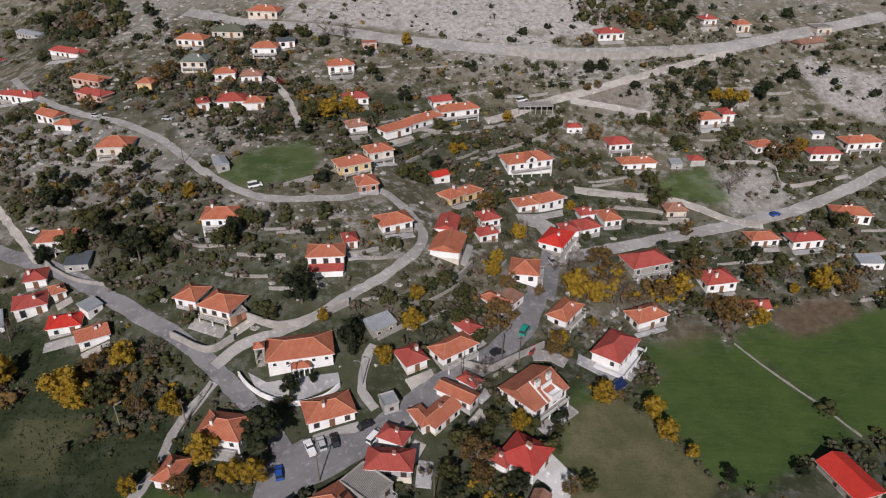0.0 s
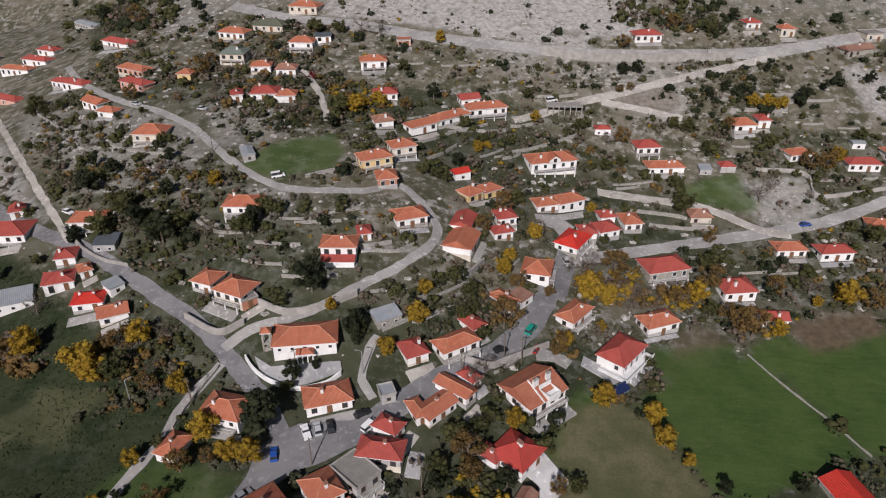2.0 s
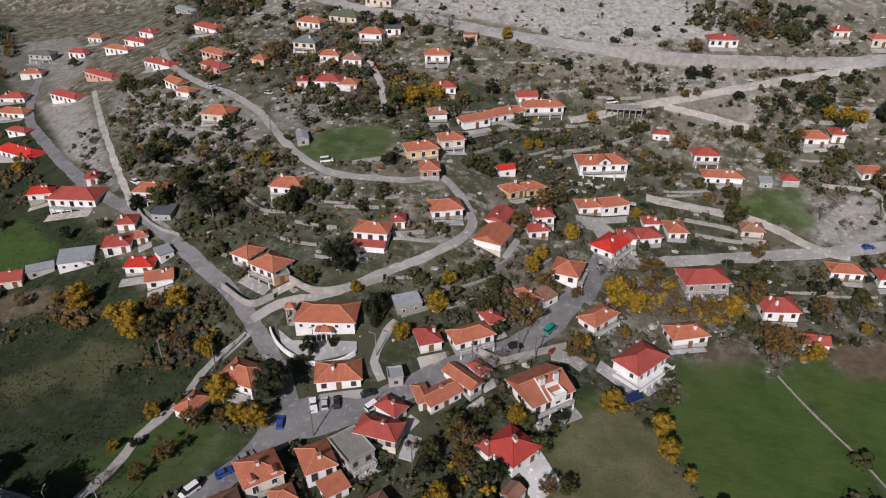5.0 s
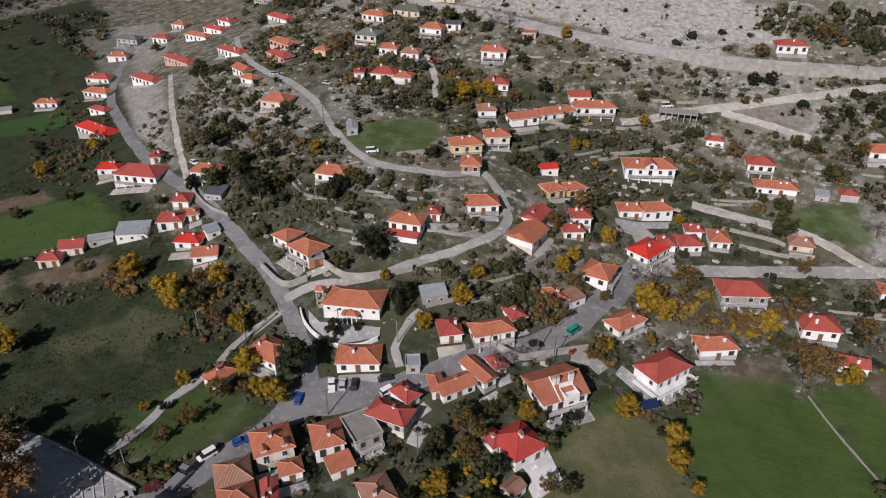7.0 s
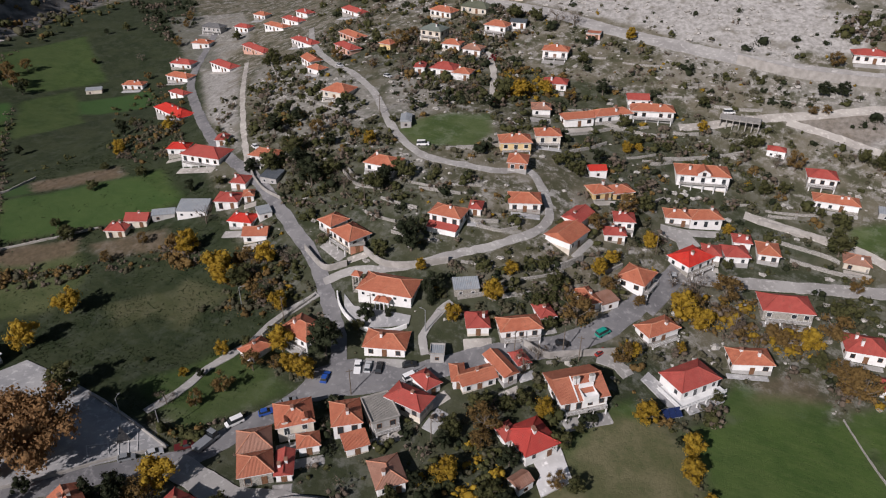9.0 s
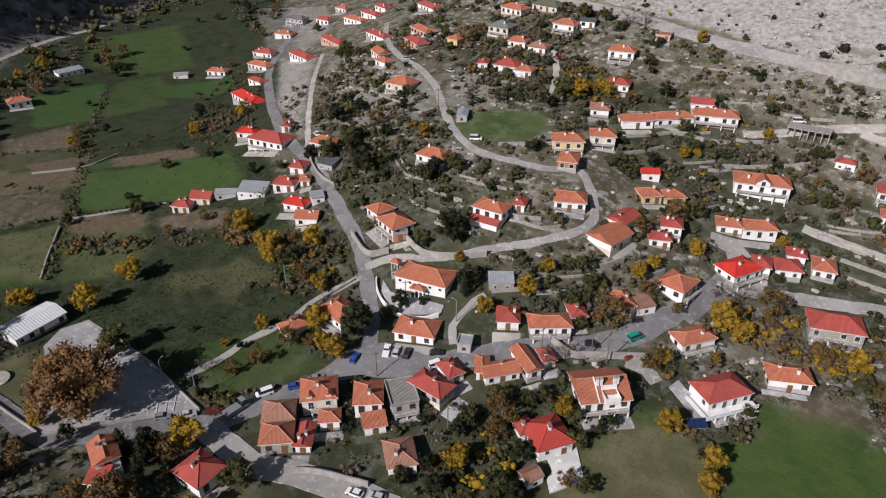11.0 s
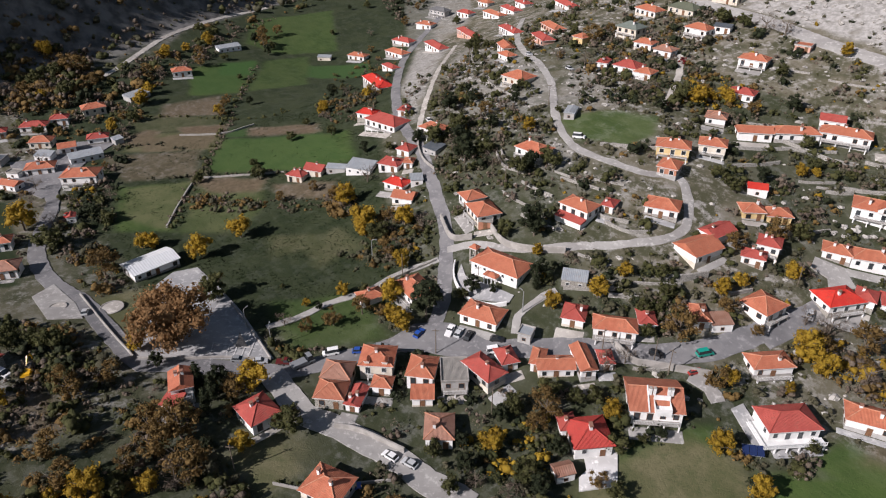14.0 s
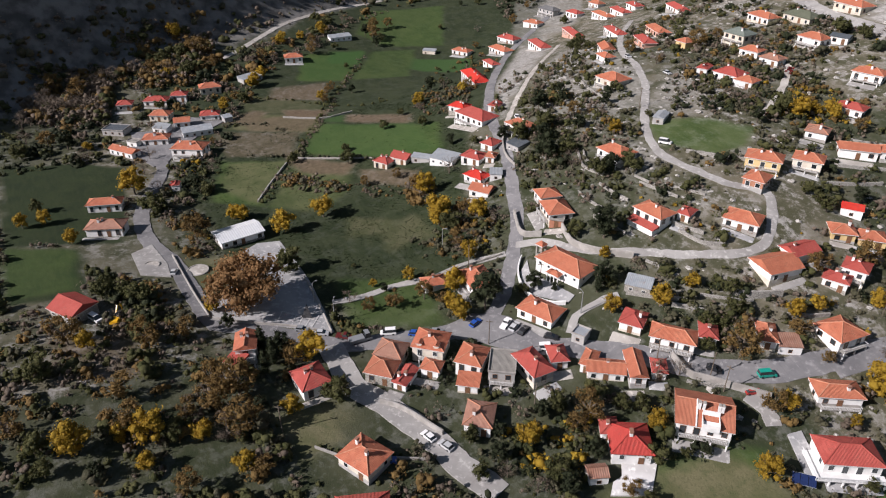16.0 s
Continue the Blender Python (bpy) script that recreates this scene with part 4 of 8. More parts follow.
    # chimneys
    if not small and shape in ("hip", "gable") and tag not in ("church", "barn"):
        for k in range(0 if tag == "chimneys" else rng.choice([0, 0, 1, 1, 2])):
            cx, cy = rng.uniform(-0.3, 0.3) * w, rng.uniform(-0.28, 0.1) * d
            high = rise + rng.uniform(0.2, 0.7)
            cv, cf = boxes((-0.32, 0.32, -0.32, 0.32, 0.1, high))
            ch = child("chimney", mesh_from("chimney", cv, cf, ["whitewash"]), root, pose(cx, cy, top), "white plastered chimney")
            kv, kf = boxes((-0.42, 0.42, -0.42, 0.42, high, high + 0.1), (-0.3, -0.2, -0.3, 0.3, high + 0.1, high + 0.3), (0.2, 0.3, -0.3, 0.3, high + 0.1, high + 0.3), (-0.4, 0.4, -0.4, 0.4, high + 0.3, high + 0.38))
            child("chimney_cap", mesh_from("chimney_cap", kv, kf, ["roof_faded"]), ch)
    if tag in ("balcony", "chimneys", "manor", "dormer", "carport", "open") or (tag == "" and tall > 3.95 and rng.random() < 0.6):
        z = top - 2.75
        deep, bw = 1.5, w * (0.9 if tag != "dormer" else 0.5)
        sv, sf = boxes((-bw / 2, bw / 2, -d / 2 - deep, -d / 2, z - 0.18, z))
        bal = child("balcony", mesh_from("balcony", sv, sf, ["concrete"]), root)
        bars = [(-bw / 2, bw / 2, -d / 2 - deep, -d / 2 - deep + 0.06, z + 0.9, z + 0.97), (-bw / 2, -bw / 2 + 0.06, -d / 2 - deep, -d / 2, z + 0.9, z + 0.97), (bw / 2 - 0.06, bw / 2, -d / 2 - deep, -d / 2, z + 0.9, z + 0.97)]
        n = int(bw / 0.35)
        bars += [(-bw / 2 + i * (bw - 0.05) / n, -bw / 2 + i * (bw - 0.05) / n + 0.05, -d / 2 - deep, -d / 2 - deep + 0.05, z, z + 0.9) for i in range(n + 1)]
        child("railing", mesh_from("railing", *boxes(*bars), ["white_frame"]), bal, label="white balcony railing")
        posts = max(2, int(bw / 3.5))
        for i in range(posts + 1):
            px = -bw / 2 + 0.15 + i * (bw - 0.3) / posts
            g = spot(px, -d / 2 - deep + 0.15) - base - 0.4
            if z - g > 1.0:
                child("pillar", mesh_from("pillar", *boxes((px - 0.15, px + 0.15, -d / 2 - deep, -d / 2 - deep + 0.3, g, z - 0.18)), ["whitewash"]), root)
    if tag == "church":
        # bell tower at the west end, a porch on the long side
        tz = low
        tw = [(-w / 2 - 3.0 + i * 1.8, -w / 2 - 3.0 + i * 1.8 + 0.45, -1.1 + j * 1.75, -1.1 + j * 1.75 + 0.45, tz, top + 1.2) for i in (0, 1) for j in (0, 1)]
        tw += [(-w / 2 - 3.0, -w / 2 - 0.75, -1.1, 1.1, top + 1.2, top + 1.6), (-w / 2 - 3.0, -w / 2 - 0.75, -1.1, 1.1, top - 1.8, top - 1.4), (-w / 2 - 3.0, -w / 2 - 0.75, -1.1, 1.1, tz, low + 2.2)]
        tower = child("bell_tower", mesh_from("bell_tower", *boxes(*tw), ["wall_stone"]), root, label="open stone bell tower")
        rm2, caps2 = roof_mesh(2.25, 2.2, "hip", "orange", 0.25, 1.1)
        child("tower_roof", rm2, tower, pose(-w / 2 - 1.875, 0, top + 1.77))
        bell = tube([(0, 0, 0), (0, 0, -0.25), (0, 0, -0.6), (0, 0, -0.75)], [0.08, 0.22, 0.3, 0.42], 10)
        child("bell", mesh_from("bell", *bell, ["dark_metal"]), tower, pose(-w / 2 - 1.9, 0, top + 1.1))
        g = spot(0, -d / 2 - 1) - base
        pw = [(-2.0 + i * 1.25, -1.75 + i * 1.25, -d / 2 - 2.2, -d / 2 - 1.95, g - 0.4, g + 2.4) for i in range(4)] + [(-2.0, 2.0, -d / 2 - 2.2, -d / 2, g + 2.4, g + 2.7)]
        porch = child("porch", mesh_from("porch", *boxes(*pw), ["whitewash"]), root)
        rm3, _ = roof_mesh(4.0, 2.4, "hip", "orange", 0.25, 0.9)
        child("porch_roof", rm3, porch, pose(0, -d / 2 - 1.0, g + 2.87))
    if tag == "porch":
        g = spot(0, -d / 2 - 1) - base
        rm3, _ = roof_mesh(w * 0.95, 2.6, "lean", "red", 0.2, 0.9)
        child("porch_roof", rm3, root, pose(0, -d / 2 - 1.4, top - 3.2), "red-tiled porch roof")
        child("porch_wall", mesh_from("porch_wall", *boxes((-w * 0.47, w * 0.47, -d / 2 - 2.6, -d / 2, low, top - 3.35)), ["wall_white"]), root)
    if tag == "manor":
        gv = [(-2.0, -d / 2 - 0.6, top - 0.2), (2.0, -d / 2 - 0.6, top - 0.2), (2.0, -d / 2 - 0.6, top + 1.0), (0, -d / 2 - 0.6, top + 2.3), (-2.0, -d / 2 - 0.6, top + 1.0),
              (-2.0, 0, top - 0.2), (2.0, 0, top - 0.2), (2.0, 0, top + 1.0), (0, 0, top + 2.3), (-2.0, 0, top + 1.0)]
        gf = [(0, 1, 2, 3, 4), (9, 8, 7, 6, 5), (0, 5, 6, 1), (1, 6, 7, 2), (2, 7, 8, 3), (3, 8, 9, 4), (4, 9, 5, 0)]
        child("front_gable", mesh_from("front_gable", gv, gf, ["wall_white"]), root, label="white central gable")
        rv = [(-2.4, -d / 2 - 0.9, top + 0.82), (0, -d / 2 - 0.9, top + 2.4), (2.4, -d / 2 - 0.9, top + 0.82), (-2.4, 0, top + 0.82), (0, 0, top + 2.4), (2.4, 0, top + 0.82)]
        rv += [(p[0], p[1], p[2] + 0.14) for p in rv]
        rf = [(6, 7, 10, 9), (7, 8, 11, 10), (0, 3, 4, 1), (1, 4, 5, 2), (0, 1, 7, 6), (1, 2, 8, 7), (0, 6, 9, 3), (2, 5, 11, 8)]
        child("gable_roof", mesh_from("gable_roof", rv, rf, ["roof_orange"]), root)
        fm, pm = window_mesh(1.0, 1.2, "wood_brown")
        child("pane", pm, child("window", fm, root, pose(0, -d / 2 - 0.6, top + 0.7)))
    if tag == "villa":
        # white terraces wrap the front and one end
        for z in (top - 2.85,):
            slab = boxes((-w / 2 - 2.2, w / 2 + 0.8, -d / 2 - 2.4, -d / 2, z - 0.2, z), (-w / 2 - 2.2, -w / 2, -d / 2, d * 0.3, z - 0.2, z))
            ter = child("terrace", mesh_from("terrace", *slab, ["whitewash"]), root, label="white wrap-around terrace")
            rails = [(-w / 2 - 2.2, w / 2 + 0.8, -d / 2 - 2.4, -d / 2 - 2.3, z, z + 0.12), (-w / 2 - 2.2, w / 2 + 0.8, -d / 2 - 2.4, -d / 2 - 2.3, z + 0.8, z + 0.95), (-w / 2 - 2.2, -w / 2 - 2.1, -d / 2 - 2.3, d * 0.3, z + 0.8, z + 0.95)]
            rails += [(-w / 2 - 2.2 + i * (w + 2.9) / 30, -w / 2 - 2.1 + i * (w + 2.9) / 30, -d / 2 - 2.4, -d / 2 - 2.3, z + 0.12, z + 0.8) for i in range(31)]
            child("railing", mesh_from("railing", *boxes(*rails), ["white_frame"]), ter)
            for i in range(6):
                px = -w / 2 - 2.0 + i * (w + 2.4) / 5
                child("pillar", mesh_from("pillar", *boxes((px - 0.15, px + 0.15, -d / 2 - 2.3, -d / 2 - 2.0, low - 0.6, z - 0.2)), ["whitewash"]), root)
    if tag == "chimneys":
        # a white roof terrace notched into the front slope, and a raised party wall down the tiles
        uw, ux = w * 0.32, w * 0.1
        y0, y1 = -d / 2 - 0.9, -d / 2 + 2.4
        ter = child("roof_terrace", mesh_from("roof_terrace", *boxes((ux - uw / 2, ux + uw / 2, y0, y1, -0.5, 0.75)), ["whitewash"]), root, pose(0, 0, top), "white roof terrace")
        rim = boxes((ux - uw / 2, ux + uw / 2, y0, y0 + 0.15, 0.75, 1.45), (ux - uw / 2, ux - uw / 2 + 0.15, y0 + 0.15, y1, 0.75, 1.45), (ux + uw / 2 - 0.15, ux + uw / 2, y0 + 0.15, y1, 0.75, 1.45))
        child("parapet", mesh_from("parapet", *rim, ["wall_white"]), ter)
        back = boxes((ux - uw / 2, ux + uw / 2, y1, y1 + 0.3, 0.6, 2.5))
        child("terrace_wall", mesh_from("terrace_wall", *back, ["wall_white"]), ter)
        px, e = -w * 0.16, d / 2 + over
        pv = [(px + i * 0.14, yy, zz) for i in (-1, 1) for yy, zz in ((-e, 0.0), (-e, 0.3), (0, rise + 0.3), (0, rise))]
        child("party_wall", mesh_from("party_wall", pv, [(0, 1, 2, 3), (7, 6, 5, 4), (0, 4, 5, 1), (1, 5, 6, 2), (2, 6, 7, 3), (3, 7, 4, 0)], ["whitewash"]), root, pose(0, 0, top), "white party wall over the tiles")
        for cx in (-w * 0.12, -w * 0.04, w * 0.24, w * 0.3):
            stack = child("chimney", mesh_from("chimney", *boxes((-0.3, 0.3, -0.35, 0.35, 0.4, rise + 1.0)), ["whitewash"]), root, pose(cx, -d * 0.16, top), "white plastered chimney")
            child("chimney_cap", mesh_from("chimney_cap", *boxes((-0.38, 0.38, -0.43, 0.43, rise + 1.0, rise + 1.1), (-0.25, 0.25, -0.3, 0.3, rise + 1.1, rise + 1.3)), ["concrete"]), stack)
    if tag == "dormer":
        for i in (-0.28, 0.28):
            rm3, _ = roof_mesh(1.2, 1.6, "gable", "orange", 0.2, 0.5)
            dm = child("dormer", mesh_from("dormer", *boxes((-0.6, 0.6, -0.8, 0.8, -0.3, 0.9)), ["wall_cream"]), root, pose(i * w, -d / 2 + 0.9, top))
            child("dormer_roof", rm3, dm, pose(0, 0, 1.05))
    return root


house(-35.0, 135.4, 11.7, 15.3, 8.6, 14.8, 4.3, "hip", "orange", "white", "church", "church", "long white-plastered village church with orange tiled roof")
house(-26.2, 119.5, 20.5, 10.5, 7.0, 9.9, 2.8, "hip", "orange", "white", "hall", "house", "low white hall with orange tiled hip roof")
house(-48.5, 113.9, -9.6, 9.8, 7.5, 9.5, 4.3, "hip", "orange", "white", "", "house", "two-storey whitewashed house with orange clay-tiled hip roof")
house(-57.5, 104.5, -14.1, 4.6, 6.6, 6.3, 2.6, "hip", "orange", "white", "garden", "house", "single-storey whitewashed house with orange clay-tiled hip roof beside a garden")
house(-33.2, 76.2, 41.6, 6.8, 12.6, 6.4, 3.3, "hip", "faded", "stone", "twin", "house", "raised rubble stone house with two faded brown-tiled hip roofs")
house(-32.1, 88.5, 43.8, 8.0, 7.4, 8.1, 4.6, "hip", "orange", "cream", "dormer", "house", "two-storey cream rendered house with orange clay-tiled hip roof and small dormers")
house(-25.3, 84.7, 40.7, 4.4, 3.7, 6.3, 3.0, "hip", "orange", "white", "", "house", "single-storey whitewashed house with orange clay-tiled hip roof")
house(-26.3, 77.6, 34.4, 3.3, 6.4, 5.5, 2.4, "gable", "red", "white", "", "house", "single-storey whitewashed house with red-tiled gable roof")
house(-21.7, 94.3, 38.9, 6.3, 7.4, 8.0, 4.3, "hip", "orange", "white", "", "house", "two-storey whitewashed house with orange clay-tiled hip roof")
house(-16.1, 89.6, 48.4, 4.8, 3.7, 6.0, 2.6, "lean", "orange", "white", "", "house", "single-storey whitewashed house with orange clay-tiled lean-to roof")
house(-15.7, 99.4, 50.4, 6.4, 8.5, 7.9, 4.0, "flat", "concrete", "grey", "", "house", "two-storey grey rendered house with flat bare concrete roof")
house(-11.3, 105.4, 86.2, 5.6, 9.5, 8.2, 3.7, "hip", "red", "grey", "", "house", "two-storey grey rendered house with dark red-tiled hip roof")
house(-10.8, 112.6, 64.9, 4.0, 5.9, 8.2, 2.7, "hip", "red", "white", "", "house", "single-storey whitewashed house with red-tiled hip roof")
house(-5.0, 118.1, 32.7, 2.9, 5.9, 8.5, 2.8, "hip", "orange", "white", "", "house", "single-storey whitewashed house with orange clay-tiled hip roof")
house(-0.8, 119.6, 49.6, 8.7, 4.8, 8.2, 2.6, "gable", "orange", "white", "", "house", "single-storey whitewashed house with orange clay-tiled gable roof")
house(3.3, 125.3, 56.2, 3.7, 9.3, 9.3, 3.7, "gable", "orange", "white", "", "house", "two-storey whitewashed house with orange clay-tiled gable roof")
house(6.5, 130.0, 49.9, 3.1, 4.8, 8.9, 2.6, "hip", "red", "white", "", "house", "single-storey whitewashed house with red-tiled hip roof")
house(21.7, 128.6, 42.8, 11.7, 10.9, 7.6, 4.6, "gable", "brick", "white", "chimneys", "house", "two-storey whitewashed house with weathered brick-red tiled gable roof and chimneys")
house(17.9, 109.6, 55.0, 8.4, 8.6, 5.7, 3.7, "hip", "scarlet", "white", "", "house", "two-storey whitewashed house with bright red hip roof")
house(12.4, 108.6, 54.3, 3.4, 4.8, 5.4, 3.2, "hip", "red", "white", "", "house", "single-storey whitewashed house with red-tiled hip roof")
house(19.9, 98.7, 64.3, 4.1, 3.6, 3.7, 2.3, "gable", "rust", "white", "hut", "shed", "small whitewashed hut with rusty metal roof")
house(45.5, 146.4, 53.2, 11.8, 7.6, 6.3, 4.4, "hip", "red", "white", "villa", "house", "two-storey whitewashed house with red-tiled hip roof")
house(57.7, 162.2, 25.0, 10.0, 6.2, 5.6, 3.2, "hip", "orange", "white", "", "house", "single-storey whitewashed house with orange clay-tiled hip roof")
house(34.0, 159.4, 53.4, 9.9, 5.6, 8.8, 3.3, "hip", "orange", "white", "balcony", "house", "raised whitewashed house with orange clay-tiled hip roof and balcony")
house(-5.4, 85.6, 47.2, 6.0, 7.4, 5.9, 3.4, "hip", "faded", "white", "", "house", "raised whitewashed house with faded brown-tiled hip roof")
house(2.5, 138.6, 36.7, 10.5, 5.7, 12.6, 4.2, "hip", "orange", "white", "balcony", "house", "two-storey whitewashed house with orange clay-tiled hip roof and balcony")
house(6.3, 146.7, 43.0, 3.9, 5.9, 12.8, 3.4, "hip", "red", "white", "", "house", "raised whitewashed house with red-tiled hip roof")
house(-8.0, 135.3, 30.7, 5.5, 6.6, 12.2, 3.0, "hip", "red", "white", "", "house", "single-storey whitewashed house with red-tiled hip roof")
house(-16.0, 144.7, 33.9, 6.8, 4.6, 15.4, 2.4, "lean", "tin", "stone", "shed", "shed", "small rubble stone shed with corrugated metal roof")
house(14.3, 158.8, 44.0, 4.0, 7.5, 12.8, 3.1, "hip", "orange", "white", "", "house", "single-storey whitewashed house with orange clay-tiled hip roof")
house(24.0, 174.0, 80.6, 8.5, 7.9, 13.9, 4.0, "hip", "orange", "white", "balcony", "house", "two-storey whitewashed house with orange clay-tiled hip roof and balcony")
house(35.7, 191.8, 60.7, 10.5, 7.5, 13.9, 4.0, "hip", "bright", "white", "balcony", "house", "two-storey whitewashed house with bright red hip roof and balcony")
house(40.5, 198.1, 13.6, 4.8, 5.9, 14.0, 3.7, "hip", "red", "white", "", "house", "two-storey whitewashed house with red-tiled hip roof")
house(46.9, 201.8, 22.8, 6.7, 6.6, 13.4, 3.7, "hip", "red", "white", "", "house", "two-storey whitewashed house with red-tiled hip roof")
house(55.6, 208.0, 12.8, 5.9, 7.5, 13.4, 3.7, "hip", "orange", "white", "", "house", "two-storey whitewashed house with orange clay-tiled hip roof")
house(47.7, 208.8, 15.2, 4.9, 4.8, 14.4, 3.2, "hip", "red", "white", "", "house", "single-storey whitewashed house with red-tiled hip roof")
house(27.3, 208.8, 20.1, 7.3, 5.9, 18.2, 3.0, "hip", "orange", "white", "", "house", "single-storey whitewashed house with orange clay-tiled hip roof")
house(34.8, 212.7, 29.3, 10.1, 6.6, 17.9, 3.7, "hip", "orange", "white", "", "house", "two-storey whitewashed house with orange clay-tiled hip roof")
house(29.8, 232.1, 17.8, 16.8, 8.4, 24.3, 4.8, "hip", "orange", "white", "manor", "house", "large white manor with orange roof and central gable")
house(65.9, 247.6, 9.6, 8.7, 6.6, 24.4, 4.1, "hip", "red", "white", "balcony", "house", "two-storey whitewashed house with red-tiled hip roof and balcony")
house(71.5, 239.1, 7.1, 13.2, 5.9, 20.1, 3.0, "hip", "orange", "white", "", "house", "single-storey whitewashed house with orange clay-tiled hip roof")
house(104.3, 263.7, 10.6, 8.4, 6.6, 28.3, 3.7, "hip", "orange", "white", "", "house", "two-storey whitewashed house with orange clay-tiled hip roof")
house(112.6, 267.1, 5.7, 4.7, 5.9, 29.1, 3.4, "hip", "red", "white", "", "house", "raised whitewashed house with red-tiled hip roof")
house(122.0, 251.0, 16.6, 8.8, 5.7, 21.9, 2.6, "hip", "orange", "white", "", "house", "single-storey whitewashed house with orange clay-tiled hip roof")
house(144.0, 247.2, 2.7, 11.6, 5.7, 20.4, 3.2, "hip", "red", "white", "", "house", "single-storey whitewashed house with red-tiled hip roof")
house(72.8, 311.7, 10.5, 11.7, 6.6, 50.4, 3.4, "hip", "red", "white", "", "house", "raised whitewashed house with red-tiled hip roof")
house(120.4, 326.5, 11.8, 6.5, 5.7, 53.0, 3.2, "hip", "red", "white", "", "house", "single-storey whitewashed house with red-tiled hip roof")
house(134.7, 323.5, 10.9, 6.4, 5.7, 51.3, 3.7, "hip", "orange", "cream", "", "house", "two-storey cream rendered house with orange clay-tiled hip roof")
house(171.4, 324.5, 10.6, 7.5, 7.5, 49.8, 3.7, "flat", "concrete", "cream", "", "house", "two-storey cream rendered house with flat bare concrete roof")
house(162.6, 314.4, 22.2, 13.4, 5.9, 45.3, 2.6, "gable", "rust", "stone", "", "house", "single-storey rubble stone house with rusty metal gable roof")
house(-1.3, 213.7, 30.8, 5.7, 4.6, 26.0, 2.6, "gable", "bright", "white", "hut", "shed", "small whitewashed hut with bright red roof")
house(2.7, 203.5, 43.3, 6.2, 5.9, 23.6, 2.8, "hip", "orange", "yellow", "", "house", "single-storey yellow rendered house with orange clay-tiled hip roof")
house(8.4, 208.8, 40.1, 6.8, 5.9, 22.6, 2.7, "hip", "orange", "yellow", "", "house", "single-storey yellow rendered house with orange clay-tiled hip roof")
house(14.0, 193.9, 20.3, 5.8, 5.9, 20.6, 4.3, "hip", "red", "white", "", "house", "two-storey whitewashed house with red-tiled hip roof")
house(13.1, 187.3, 22.8, 6.0, 4.8, 18.7, 3.0, "hip", "red", "white", "", "house", "single-storey whitewashed house with red-tiled hip roof")
house(1.5, 177.1, 77.0, 10.2, 8.4, 20.3, 3.7, "gable", "orange", "white", "", "house", "two-storey whitewashed house with orange clay-tiled gable roof")
house(1.5, 186.8, 79.3, 8.4, 5.9, 21.8, 3.2, "gable", "red", "white", "", "house", "single-storey whitewashed house with red-tiled gable roof")
house(-32.0, 165.2, 4.3, 9.7, 6.6, 24.7, 4.5, "hip", "orange", "white", "porch", "house", "two-storey whitewashed house with orange clay-tiled hip roof and porch")
house(-23.9, 199.1, 16.6, 6.0, 6.6, 30.3, 3.7, "hip", "orange", "brick", "", "house", "two-storey bare brick house with orange clay-tiled hip roof")
house(-29.3, 208.8, 29.6, 10.3, 6.6, 32.8, 4.3, "hip", "orange", "yellow", "", "house", "two-storey yellow rendered house with orange clay-tiled hip roof")
house(-21.8, 220.5, 26.6, 8.3, 6.6, 32.5, 4.0, "hip", "orange", "cream", "carport", "house", "two-storey cream rendered house with orange clay-tiled hip roof and carport")
house(-30.9, 237.4, 23.1, 6.5, 5.9, 35.2, 3.2, "hip", "faded", "white", "", "house", "single-storey whitewashed house with faded brown-tiled hip roof")
house(-17.4, 238.9, 39.8, 11.0, 5.7, 33.4, 3.2, "gable", "orange", "white", "", "house", "single-storey whitewashed house with orange clay-tiled gable roof")
house(-7.2, 247.7, 41.0, 14.2, 5.7, 33.7, 3.4, "hip", "orange", "white", "", "house", "raised whitewashed house with orange clay-tiled hip roof")
house(5.6, 256.2, 19.2, 15.2, 6.6, 34.7, 4.3, "hip", "orange", "white", "balcony", "house", "two-storey whitewashed house with orange clay-tiled hip roof and balcony")
house(-1.0, 260.2, 20.8, 7.3, 5.9, 36.7, 4.0, "gable", "red", "white", "", "house", "two-storey whitewashed house with red-tiled gable roof")
house(-14.7, 182.7, 24.6, 9.4, 7.0, 25.4, 3.4, "hip", "orange", "white", "", "house", "raised whitewashed house with orange clay-tiled hip roof")
house(-26.4, 172.5, 17.5, 3.4, 4.8, 24.7, 2.6, "hip", "red", "white", "", "house", "single-storey whitewashed house with red-tiled hip roof")
house(-63.7, 179.6, 3.8, 10.4, 7.5, 29.0, 4.3, "hip", "orange", "white", "balcony", "house", "two-storey whitewashed house with orange clay-tiled hip roof and balcony")
house(-111.0, 175.7, 9.4, 9.7, 7.0, 23.7, 4.1, "hip", "orange", "white", "balcony", "house", "two-storey whitewashed house with orange clay-tiled hip roof and balcony")
house(-101.9, 167.5, 6.7, 6.3, 5.6, 20.6, 2.4, "lean", "darktin", "grey", "shed", "shed", "small grey rendered shed with dark metal roof")
house(-109.5, 220.2, 2.7, 10.6, 8.4, 34.8, 3.5, "hip", "orange", "cream", "balcony", "house", "raised cream rendered house with orange clay-tiled hip roof and balcony")
house(-71.2, 207.2, 27.9, 3.8, 7.6, 33.7, 2.6, "gable", "tin", "grey", "shed", "shed", "small grey rendered shed with corrugated metal roof")
house(-173.9, 284.5, -19.0, 12.6, 5.7, 31.2, 2.6, "hip", "red", "white", "", "house", "single-storey whitewashed house with red-tiled hip roof")
house(-146.2, 250.6, -29.8, 10.0, 5.7, 34.6, 3.2, "gable", "orange", "white", "", "house", "single-storey whitewashed house with orange clay-tiled gable roof")
